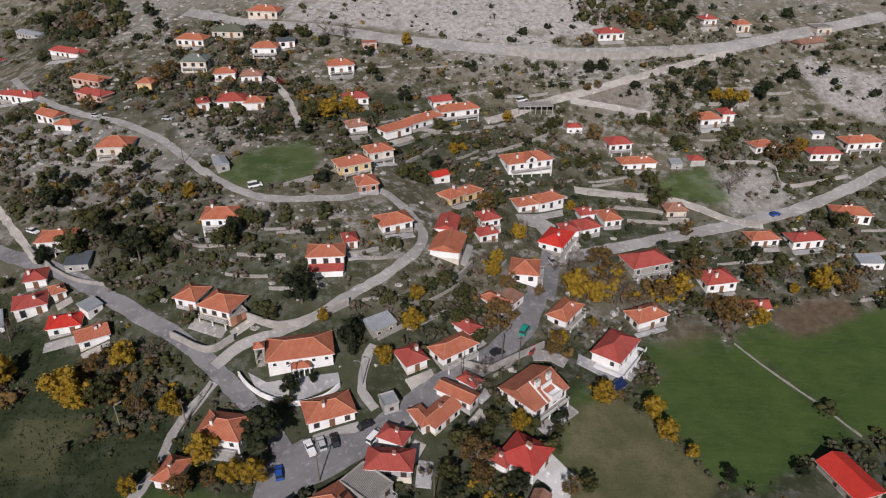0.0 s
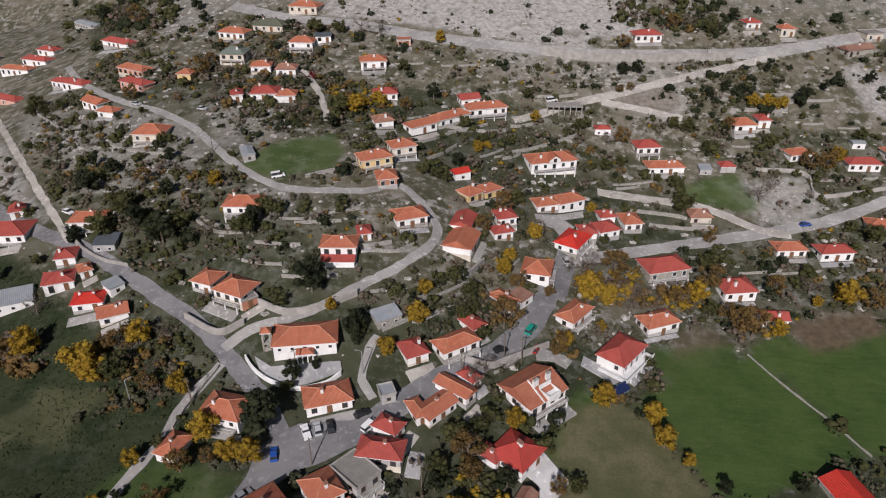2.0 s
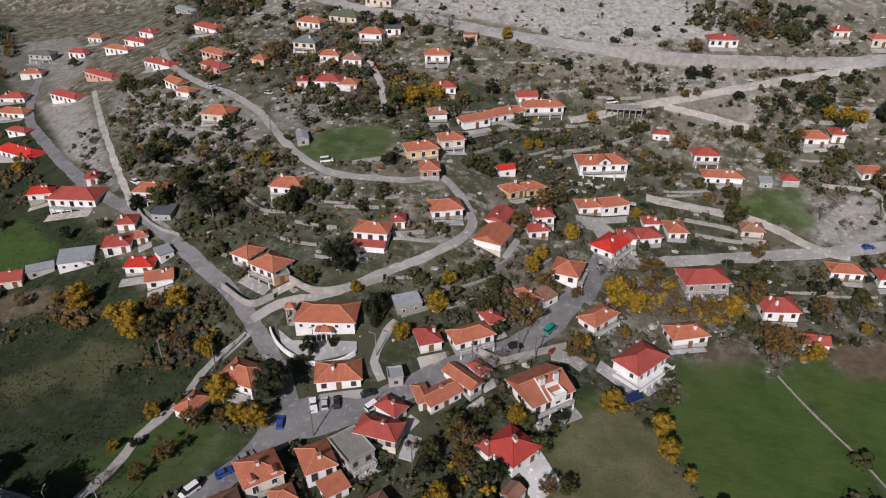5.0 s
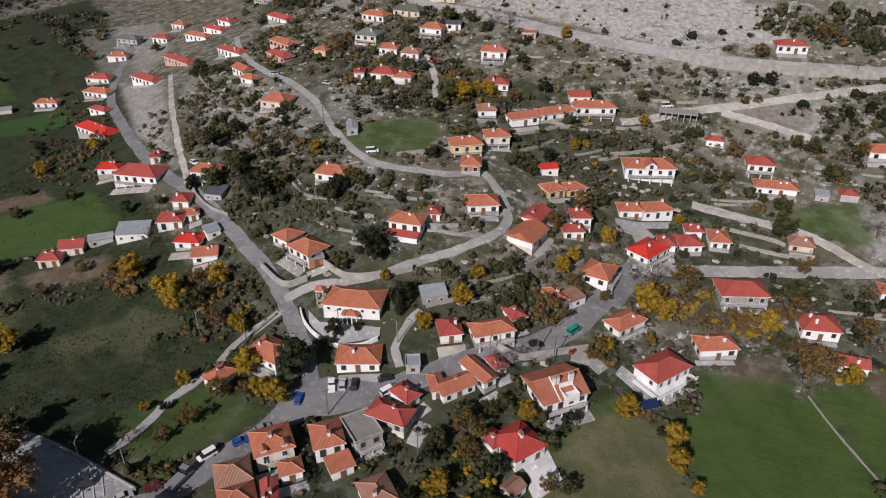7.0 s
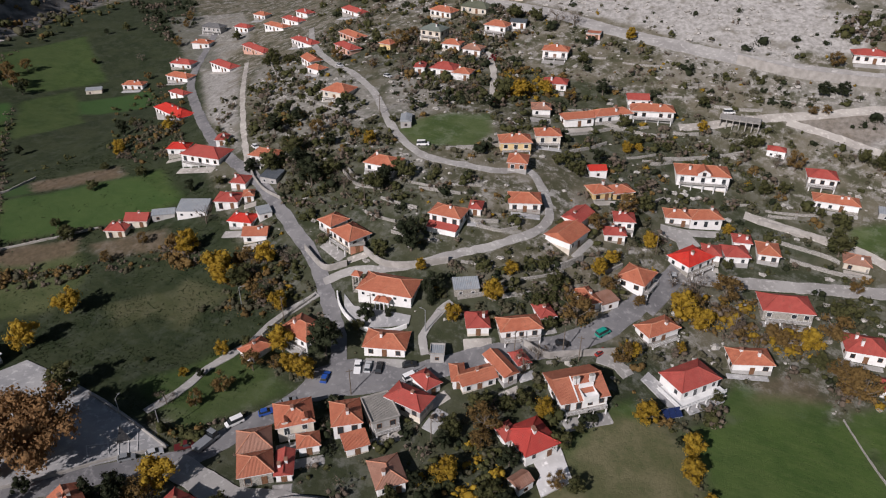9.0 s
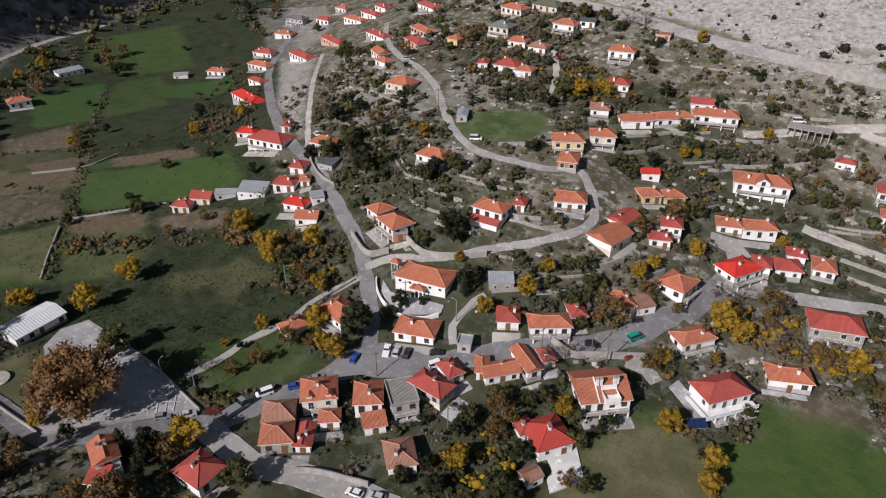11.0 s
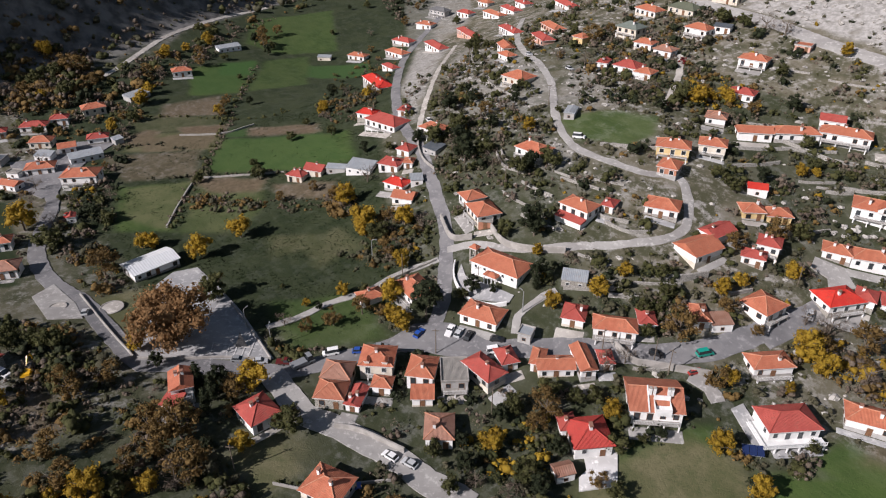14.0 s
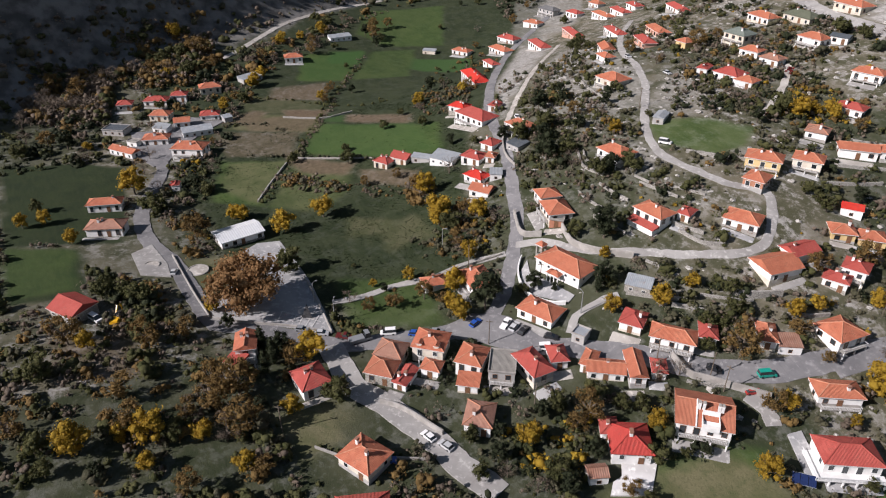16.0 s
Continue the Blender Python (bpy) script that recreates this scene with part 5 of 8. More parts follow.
house(-135.0, 239.7, -12.7, 7.1, 4.8, 34.8, 2.6, "hip", "orange", "white", "", "house", "single-storey whitewashed house with orange clay-tiled hip roof")
house(-134.3, 262.5, -26.4, 13.9, 5.7, 38.9, 3.2, "hip", "red", "pink", "", "house", "single-storey pink rendered house with red-tiled hip roof")
house(-142.8, 279.3, -23.8, 15.1, 5.7, 39.7, 3.4, "hip", "orange", "pink", "", "house", "raised pink rendered house with orange clay-tiled hip roof")
house(-114.3, 265.6, -2.8, 5.6, 5.9, 42.3, 3.2, "hip", "orange", "yellow", "", "house", "single-storey yellow rendered house with orange clay-tiled hip roof")
house(-99.2, 280.5, -0.8, 10.1, 7.5, 47.0, 4.8, "hip", "green", "cream", "balcony", "house", "two-storey cream rendered house with grey-green hip roof and balcony")
house(-85.1, 271.0, 8.7, 7.7, 5.7, 44.5, 3.2, "hip", "orange", "white", "", "house", "single-storey whitewashed house with orange clay-tiled hip roof")
house(-74.3, 269.5, 4.6, 7.8, 5.7, 44.1, 3.2, "hip", "faded", "white", "", "house", "single-storey whitewashed house with faded brown-tiled hip roof")
house(-77.6, 249.8, 6.2, 9.8, 7.5, 40.5, 3.0, "hip", "red", "white", "", "house", "single-storey whitewashed house with red-tiled hip roof")
house(-87.5, 246.7, 22.0, 3.9, 5.9, 40.6, 3.2, "gable", "red", "white", "", "house", "single-storey whitewashed house with red-tiled gable roof")
house(-68.9, 248.6, 8.5, 6.9, 5.9, 40.1, 3.0, "hip", "orange", "white", "", "house", "single-storey whitewashed house with orange clay-tiled hip roof")
house(-73.4, 292.3, -0.7, 10.0, 6.6, 49.2, 3.7, "hip", "orange", "white", "balcony", "house", "two-storey whitewashed house with orange clay-tiled hip roof and balcony")
house(-65.9, 298.4, 14.5, 6.5, 5.7, 50.5, 3.2, "gable", "darktin", "white", "", "house", "single-storey whitewashed house with dark metal gable roof")
house(-108.0, 306.9, -10.4, 12.4, 6.6, 49.2, 3.2, "hip", "orange", "white", "", "house", "single-storey whitewashed house with orange clay-tiled hip roof")
house(-92.8, 311.9, -7.1, 14.1, 7.5, 51.7, 3.2, "hip", "greentile", "cream", "", "house", "single-storey cream rendered house with mossy green hip roof")
house(-80.0, 326.4, -10.3, 13.7, 7.5, 57.1, 3.7, "hip", "orange", "cream", "", "house", "two-storey cream rendered house with orange clay-tiled hip roof")
house(-41.0, 279.0, 12.1, 10.2, 6.6, 45.5, 3.7, "hip", "orange", "white", "balcony", "house", "two-storey whitewashed house with orange clay-tiled hip roof and balcony")
house(-33.1, 257.9, 13.7, 8.9, 5.9, 38.7, 2.6, "hip", "red", "white", "", "house", "single-storey whitewashed house with red-tiled hip roof")
house(-30.8, 296.9, 8.9, 5.8, 5.9, 49.6, 2.7, "flat", "orange", "pink", "", "house", "single-storey pink rendered house with orange clay-tiled roof")
house(-220.0, 381.4, -33.0, 20.4, 6.6, 34.9, 2.6, "gable", "tin", "grey", "shed", "shed", "small grey rendered shed with corrugated metal roof")
house(-194.9, 210.9, -14.4, 21.7, 7.5, 14.4, 3.7, "hip", "bright", "white", "", "house", "two-storey whitewashed house with bright red hip roof")
house(-138.7, 173.9, 9.7, 16.1, 9.3, 19.3, 4.1, "hip", "red", "white", "balcony", "house", "two-storey whitewashed house with red-tiled hip roof and balcony")
house(-155.5, 176.2, 24.9, 7.6, 5.7, 17.5, 3.7, "hip", "bright", "white", "", "house", "two-storey whitewashed house with bright red hip roof")
house(-249.1, 265.8, 2.9, 14.5, 6.6, 8.1, 3.2, "hip", "orange", "white", "", "house", "single-storey whitewashed house with orange clay-tiled hip roof")
house(-263.1, 281.8, 12.0, 13.1, 6.6, 9.4, 3.4, "hip", "red", "white", "", "house", "raised whitewashed house with red-tiled hip roof")
house(-224.7, 241.9, -7.3, 10.9, 4.8, 9.4, 2.6, "hip", "red", "white", "", "house", "single-storey whitewashed house with red-tiled hip roof")
house(-271.6, 252.8, 22.6, 11.3, 5.7, 3.8, 2.6, "hip", "orange", "white", "", "house", "single-storey whitewashed house with orange clay-tiled hip roof")
house(-286.4, 238.1, 42.8, 8.0, 3.6, 2.5, 2.2, "lean", "tin", "cream", "shed", "shed", "small cream rendered shed with corrugated metal roof")
house(-224.1, 275.1, -15.4, 18.8, 6.6, 15.2, 3.4, "hip", "red", "white", "", "house", "raised whitewashed house with red-tiled hip roof")
house(-217.8, 294.4, -20.0, 23.0, 5.7, 20.3, 3.2, "hip", "red", "pink", "", "house", "single-storey pink rendered house with red-tiled hip roof")
house(-273.8, 308.9, 16.3, 11.0, 6.6, 13.5, 3.2, "hip", "orange", "white", "", "house", "single-storey whitewashed house with orange clay-tiled hip roof")
house(-284.0, 330.1, 5.9, 13.7, 6.6, 17.5, 4.3, "hip", "greytile", "grey", "", "house", "two-storey grey rendered house with dark grey hip roof")
house(-262.2, 333.4, 1.1, 10.3, 5.7, 19.0, 3.2, "hip", "red", "white", "", "house", "single-storey whitewashed house with red-tiled hip roof")
house(-265.6, 354.9, -1.1, 9.1, 5.9, 22.0, 3.2, "hip", "orange", "white", "", "house", "single-storey whitewashed house with orange clay-tiled hip roof")
house(-232.9, 330.4, -9.9, 16.7, 5.7, 23.6, 3.2, "hip", "orange", "white", "", "house", "single-storey whitewashed house with orange clay-tiled hip roof")
house(-225.4, 337.1, -16.2, 15.9, 5.7, 26.6, 3.2, "hip", "red", "white", "", "house", "single-storey whitewashed house with red-tiled hip roof")
house(-225.3, 348.4, -16.3, 11.3, 5.7, 28.7, 3.2, "hip", "red", "white", "", "house", "single-storey whitewashed house with red-tiled hip roof")
house(-173.8, 327.4, -24.8, 19.6, 5.7, 38.6, 3.2, "hip", "red", "white", "", "house", "single-storey whitewashed house with red-tiled hip roof")
house(-180.4, 288.9, -21.8, 15.9, 5.7, 30.1, 2.8, "hip", "red", "white", "", "house", "single-storey whitewashed house with red-tiled hip roof")
house(-111.9, 162.5, 18.8, 5.2, 5.9, 18.6, 3.0, "hip", "red", "white", "", "house", "single-storey whitewashed house with red-tiled hip roof")
house(-109.7, 153.5, 24.8, 7.7, 6.6, 16.2, 3.3, "hip", "red", "white", "", "house", "raised whitewashed house with red-tiled hip roof")
house(-119.8, 146.8, 28.5, 9.9, 6.6, 13.2, 2.7, "lean", "tin", "white", "shed", "shed", "small whitewashed shed with corrugated metal roof")
house(-97.7, 146.8, 16.4, 7.7, 5.7, 14.5, 3.0, "hip", "bright", "white", "", "house", "single-storey whitewashed house with bright red hip roof")
house(-89.5, 143.3, 30.2, 7.1, 5.9, 13.4, 2.5, "gable", "orange", "white", "", "house", "single-storey whitewashed house with orange clay-tiled gable roof")
house(-138.6, 130.3, 24.9, 6.5, 5.7, 8.6, 2.7, "hip", "red", "cream", "", "house", "single-storey cream rendered house with red-tiled hip roof")
house(-135.7, 136.6, 28.4, 7.1, 5.9, 10.0, 2.7, "gable", "red", "cream", "", "house", "single-storey cream rendered house with red-tiled gable roof")
house(-128.9, 141.5, 39.0, 7.3, 3.1, 11.2, 2.2, "lean", "tin", "grey", "shed", "shed", "small grey rendered shed with corrugated metal roof")
house(-103.8, 157.0, 37.9, 3.1, 4.2, 17.5, 2.5, "hip", "orange", "white", "", "house", "single-storey whitewashed house with orange clay-tiled hip roof")
house(-92.7, 151.3, 54.7, 4.2, 4.1, 16.4, 2.4, "lean", "tin", "white", "hut", "shed", "small whitewashed hut with corrugated metal roof")
house(-140.1, 184.1, 28.8, 4.1, 4.8, 21.1, 2.6, "gable", "red", "white", "", "house", "single-storey whitewashed house with red-tiled gable roof")
house(-65.9, 152.8, -16.8, 6.1, 6.6, 19.1, 3.7, "hip", "orange", "white", "", "house", "two-storey whitewashed house with orange clay-tiled hip roof")
house(-57.0, 149.3, -20.8, 9.1, 7.5, 18.8, 4.3, "hip", "orange", "white", "balcony", "house", "two-storey whitewashed house with orange clay-tiled hip roof and balcony")
house(-54.0, 147.6, 40.4, 4.2, 5.9, 17.4, 2.6, "flat", "concrete", "brick", "", "house", "single-storey bare brick house with flat bare concrete roof")
house(-207.2, 70.8, 54.9, 13.6, 8.4, 3.3, 4.3, "hip", "orange", "white", "balcony", "house", "two-storey whitewashed house with orange clay-tiled hip roof and balcony")
house(-230.6, 61.4, 65.2, 11.0, 6.6, 1.3, 3.0, "hip", "orange", "white", "", "house", "single-storey whitewashed house with orange clay-tiled hip roof")
house(-223.4, 46.4, 31.9, 13.5, 4.8, 1.1, 2.6, "gable", "orange", "white", "", "house", "single-storey whitewashed house with orange clay-tiled gable roof")
house(-259.3, 69.8, 55.5, 9.2, 6.6, 1.9, 3.1, "hip", "orange", "cream", "", "house", "single-storey cream rendered house with orange clay-tiled hip roof")
house(-277.1, 71.9, 60.5, 11.3, 6.6, 3.5, 3.2, "hip", "red", "white", "", "house", "single-storey whitewashed house with red-tiled hip roof")
house(-278.0, 83.4, 65.1, 7.5, 5.7, 4.0, 3.4, "hip", "red", "white", "", "house", "raised whitewashed house with red-tiled hip roof")
house(-280.7, 99.9, 80.4, 10.4, 6.6, 4.7, 3.7, "hip", "orange", "cream", "", "house", "two-storey cream rendered house with orange clay-tiled hip roof")
house(-246.7, 90.2, 68.8, 8.7, 5.7, 1.9, 3.2, "hip", "red", "white", "", "house", "single-storey whitewashed house with red-tiled hip roof")
house(-279.0, 57.0, 71.1, 6.9, 5.9, 3.6, 3.2, "hip", "red", "grey", "", "house", "single-storey grey rendered house with red-tiled hip roof")
house(-253.0, 48.0, 50.4, 10.3, 7.6, 1.0, 2.6, "flat", "darktin", "grey", "shed", "shed", "small grey rendered shed with dark metal roof")
house(-230.8, 79.6, 83.9, 13.3, 5.6, 1.2, 2.6, "lean", "tin", "white", "shed", "shed", "small whitewashed shed with corrugated metal roof")
house(-245.1, 76.3, 75.2, 6.8, 5.9, 1.7, 3.2, "gable", "orange", "white", "", "house", "single-storey whitewashed house with orange clay-tiled gable roof")
house(-170.2, 30.5, 68.5, 11.6, 5.2, 3.2, 3.2, "hip", "orange", "white", "", "house", "single-storey whitewashed house with orange clay-tiled hip roof")
house(-149.5, 27.9, 63.7, 12.0, 6.6, 4.2, 3.2, "hip", "faded", "white", "", "house", "single-storey whitewashed house with faded brown-tiled hip roof")
house(-121.7, 65.2, 93.6, 14.6, 9.1, 3.7, 2.8, "gable", "whitetin", "white", "barn", "barn", "long whitewashed barn with white sheet-metal roof")
house(-304.3, 155.8, 73.4, 10.0, 6.6, 6.6, 3.3, "hip", "orange", "white", "", "house", "raised whitewashed house with orange clay-tiled hip roof")
house(-232.9, 52.0, 39.4, 5.4, 3.6, 0.7, 2.4, "flat", "concrete", "white", "shed", "shed", "small whitewashed shed with flat bare concrete roof")
house(-243.6, 66.5, 43.9, 7.3, 4.6, 0.9, 2.5, "lean", "tin", "white", "shed", "shed", "small whitewashed shed with corrugated metal roof")
house(-175.2, 56.9, 69.8, 3.0, 3.6, 1.7, 2.4, "gable", "red", "white", "hut", "shed", "small whitewashed hut with red-tiled roof")
house(-239.9, 96.3, 99.2, 4.0, 3.6, 1.3, 2.4, "lean", "tin", "grey", "shed", "shed", "small grey rendered shed with corrugated metal roof")
house(-286.7, 123.5, 108.4, 12.3, 5.6, 4.3, 2.5, "lean", "tin", "grey", "shed", "shed", "small grey rendered shed with corrugated metal roof")
house(-327.1, 195.8, 85.7, 14.0, 5.6, 8.0, 2.6, "lean", "tin", "white", "shed", "shed", "small whitewashed shed with corrugated metal roof")
house(-93.2, 11.9, 29.5, 9.1, 8.1, 10.4, 2.7, "gable", "red", "stone", "barn", "barn", "long rubble stone barn with red-tiled roof")
house(-54.7, 47.2, 68.4, 4.8, 6.6, 9.6, 5.0, "gable", "orange", "white", "", "house", "two-storey whitewashed house with orange clay-tiled gable roof")
house(-51.4, 43.4, 34.0, 3.7, 3.7, 7.6, 2.7, "lean", "red", "white", "", "house", "single-storey whitewashed house with red-tiled lean-to roof")
house(-36.6, 57.1, 90.8, 7.0, 7.9, 6.8, 3.4, "hip", "red", "white", "", "house", "raised whitewashed house with red-tiled hip roof")
house(-8.7, 57.9, 22.2, 8.6, 7.4, 5.5, 3.3, "hip", "orange", "cream", "", "house", "raised cream rendered house with orange clay-tiled hip roof")
house(2.7, 51.9, 65.9, 10.2, 5.7, 4.4, 3.2, "hip", "red", "white", "", "house", "single-storey whitewashed house with red-tiled hip roof")
house(90.3, 108.7, 17.3, 7.4, 11.1, -0.9, 2.7, "gable", "bright", "stone", "barn", "barn", "long rubble stone barn with bright red roof")
house(63.4, 187.4, 18.4, 13.2, 8.4, 8.6, 4.0, "hip", "red", "stone", "open", "house", "two-storey rubble stone house with red-tiled hip roof and open ground floor")
house(84.1, 181.7, 11.5, 9.8, 7.9, 5.6, 3.4, "hip", "red", "white", "", "house", "raised whitewashed house with red-tiled hip roof")
house(92.2, 170.1, 2.8, 7.0, 4.8, 3.1, 2.6, "gable", "red", "white", "", "house", "single-storey whitewashed house with red-tiled gable roof")
house(141.2, 215.7, -7.0, 11.9, 6.6, 10.9, 3.4, "hip", "orange", "white", "", "house", "raised whitewashed house with orange clay-tiled hip roof")
house(106.0, 202.7, 6.5, 9.4, 5.7, 8.3, 3.0, "hip", "orange", "white", "", "house", "single-storey whitewashed house with orange clay-tiled hip roof")
house(120.1, 202.6, 9.1, 10.8, 5.7, 8.0, 3.2, "hip", "red", "white", "", "house", "single-storey whitewashed house with red-tiled hip roof")
house(80.0, 216.0, 3.9, 6.9, 5.9, 12.3, 2.6, "hip", "faded", "cream", "", "house", "single-storey cream rendered house with faded brown-tiled hip roof")
house(160.6, 253.2, 7.7, 13.9, 6.6, 22.6, 3.7, "hip", "orange", "white", "balcony", "house", "two-storey whitewashed house with orange clay-tiled hip roof and balcony")
house(86.2, 239.4, 3.0, 4.2, 3.6, 19.2, 2.2, "lean", "tin", "grey", "shed", "shed", "small grey rendered shed with corrugated metal roof")
house(94.3, 241.8, 6.5, 5.5, 4.6, 19.7, 2.4, "hip", "red", "grey", "shed", "shed", "small grey rendered shed with red-tiled roof")
house(145.8, 257.9, 2.0, 4.7, 3.6, 23.9, 2.4, "gable", "tin", "white", "hut", "shed", "small whitewashed hut with corrugated metal roof")
house(50.3, 255.5, 2.9, 5.9, 4.1, 27.5, 2.4, "hip", "red", "white", "hut", "shed", "small whitewashed hut with red-tiled roof")
house(137.5, 192.8, -1.0, 7.6, 4.6, 4.9, 2.5, "lean", "tin", "white", "shed", "shed", "small whitewashed shed with corrugated metal roof")
house(90.3, 100.9, 12.0, 3.5, 4.6, -1.2, 2.5, "gable", "tin", "white", "hut", "shed", "small whitewashed hut with corrugated metal roof")
house(19.0, 161.1, 53.2, 5.5, 4.6, 12.1, 2.6, "lean", "rust", "white", "shed", "shed", "small whitewashed shed with rusty metal roof")

house(-12.6, 121.8, 24.0, 3.4, 3.8, 10.1, 2.3, "flat", "tin", "grey", "shed", "shed", "small grey kiosk with flat sheet-metal roof by the road")

def yard(x, y, turn, w, d, seed):
    """A concrete apron along a house's front."""
    rng = random.Random(seed)
    c, s = math.cos(radians(turn)), math.sin(radians(turn))
    x0, x1 = -w / 2 - rng.uniform(0.5, 3), w / 2 + rng.uniform(0.3, 2)
    y0, y1 = -d / 2 - rng.uniform(2.5, 5.5), -d / 2 + 0.3
    verts, faces, n, m = [], [], 9, 5
    for j in range(m):
        for i in range(n):
            lx, ly = x0 + (x1 - x0) * i / (n - 1), y0 + (y1 - y0) * j / (m - 1)
            px, py = x + lx * c - ly * s, y + lx * s + ly * c
            rim = i in (0, n - 1) or j in (0, m - 1)
            verts.append((px, py, height(px, py) + (-0.3 if rim else 0.09)))
    for j in range(m - 1):
        for i in range(n - 1):
            a = j * n + i
            faces.append((a, a + 1, a + 1 + n, a + n))
    tagged(new("yard", mesh_from("yard", verts, faces, [rng.choice(["concrete_road", "gravel", "concrete_road", "paving"])])), "pale concrete yard in front of a house", "pavement", kind="structure")


for k, (x, y, turn, w, d, tag) in enumerate(PLOTS):
    if tag not in ("shed", "hut", "barn", "church") and k % 5 < 3:
        yard(x, y, turn, w, d, k)


def open_land(px, py):
    keep = clear_of_built(px, py) & ~inside(px, py, VALLEY)
    for kind, amount, poly in COVER:
        if kind in ("green", "lush", "dry", "soil", "deep"):
            keep &= ~inside(px, py, poly)
    return keep


def terraces():
    """Short retaining walls along the slope, between the gardens."""
    rng = random.Random(33)
    made = 0
    while made < 60:
        x, y = rng.uniform(-60, 150), rng.uniform(135, 285)
        gx, gy = height(x + 2, y) - height(x - 2, y), height(x, y + 2) - height(x, y - 2)
        steep = math.hypot(gx, gy) / 4
        if steep < 0.08:
            continue
        ax, ay = -gy / (4 * steep), gx / (4 * steep)
        half = rng.uniform(4, 9)
        line = [(x + ax * t * half - gx * 0.3 * (1 - t * t), y + ay * t * half - gy * 0.3 * (1 - t * t)) for t in (-1, -0.4, 0.3, 1)]
        px, py = np.array([p[0] for p in line]), np.array([p[1] for p in line])
        if not open_land(px, py).all():
            continue
        wall_run("terrace_wall", "stonewall", rng.uniform(0.6, 1.1), 0.45, line)
        made += 1



terraces()

# ---- trees ----
TREE_KINDS = {
    "Y": ("leaf_yellow", "broad yellow autumn tree with full crown", 0.44, 5200), "O": ("leaf_orange", "rusty brown autumn tree with thinning leaves", 0.48, 4600), "G": ("leaf_olive", "olive green broad leafy tree", 0.48, 5200),
    "D": ("leaf_dark", "dark green dense evergreen tree", 0.40, 5600), "C": ("leaf_dark", "tall dark green cypress", 0.15, 3200), "B": ("leaf_brown", "nearly bare grey brown tree", 0.46, 2400),
    "P": ("leaf_tan", "huge spreading rusty plane tree on the plaza", 0.72, 14000), "R": ("leaf_crimson", "small round crimson autumn shrub", 0.5, 900),
}
TREE_MADE = {}


def ball(level):
    bm = bmesh.new()
    bmesh.ops.create_icosphere(bm, subdivisions=level, radius=1.0)
    bm.verts.index_update()
    v, f = np.array([tuple(q.co) for q in bm.verts]), np.array([[q.index for q in t.verts] for t in bm.faces])
    bm.free()
    return v, f


COARSE, FINER = ball(1), ball(2)


def lumps(centres, radii, rng, finer=True, flat=0.85):
    """Knobbly closed clumps of foliage, one round each centre."""
    v, f = FINER if finer else COARSE
    centres, radii = np.asarray(centres, float).reshape(-1, 3), np.asarray(radii, float).reshape(-1)
    n = len(radii)
    wild = rng.uniform(0.68, 1.3, (n, len(v), 1))
    shape = rng.uniform(0.8, 1.2, (n, 1, 3)) * np.array([1, 1, flat])
    verts = centres[:, None] + v[None] * wild * shape * radii[:, None, None]
    faces = f[None] + (np.arange(n) * len(v))[:, None, None]
    return verts.reshape(-1, 3), faces.reshape(-1, 3)


def leaves(points, outward, size, rng, slim=0.7):
    """Small leaf sprays, turned loosely outward."""
    n = len(points)
    nor = outward + rng.normal(size=(n, 3)) * 0.55
    a = np.cross(nor, rng.normal(size=(n, 3)))
    a /= np.linalg.norm(a, axis=1)[:, None] + 1e-9
    b = np.cross(nor, a)
    b /= np.linalg.norm(b, axis=1)[:, None] + 1e-9
    s = (np.asarray(size) * rng.uniform(0.6, 1.35, n))[:, None]
    return np.stack([points - a * s, points - b * s * slim, points + a * s, points + b * s * slim], 1).reshape(-1, 3)


def foliage_mesh(name, parts, quads, mat):
    me = bpy.data.meshes.new(name)
    vs, fs, at = [], [], 0
    for v, f in parts:
        vs.append(v), fs.append(f + at)
        at += len(v)
    tri = np.concatenate(fs) if fs else np.zeros((0, 3), int)
    m, n = len(tri), len(quads) // 4
    co = np.concatenate(vs + [quads])
    me.vertices.add(len(co))
    me.vertices.foreach_set("co", co.astype(np.float32).ravel())
    me.loops.add(m * 3 + n * 4)
    me.loops.foreach_set("vertex_index", np.concatenate([tri.ravel(), np.arange(n * 4) + at]).astype(np.int32))
    me.polygons.add(m + n)
    me.polygons.foreach_set("loop_start", np.concatenate([np.arange(m) * 3, m * 3 + np.arange(n) * 4]).astype(np.int32))
    me.polygons.foreach_set("use_smooth", np.arange(m + n) < m)
    me.update(calc_edges=True)
    me.materials.append(MATS[mat])
    return me


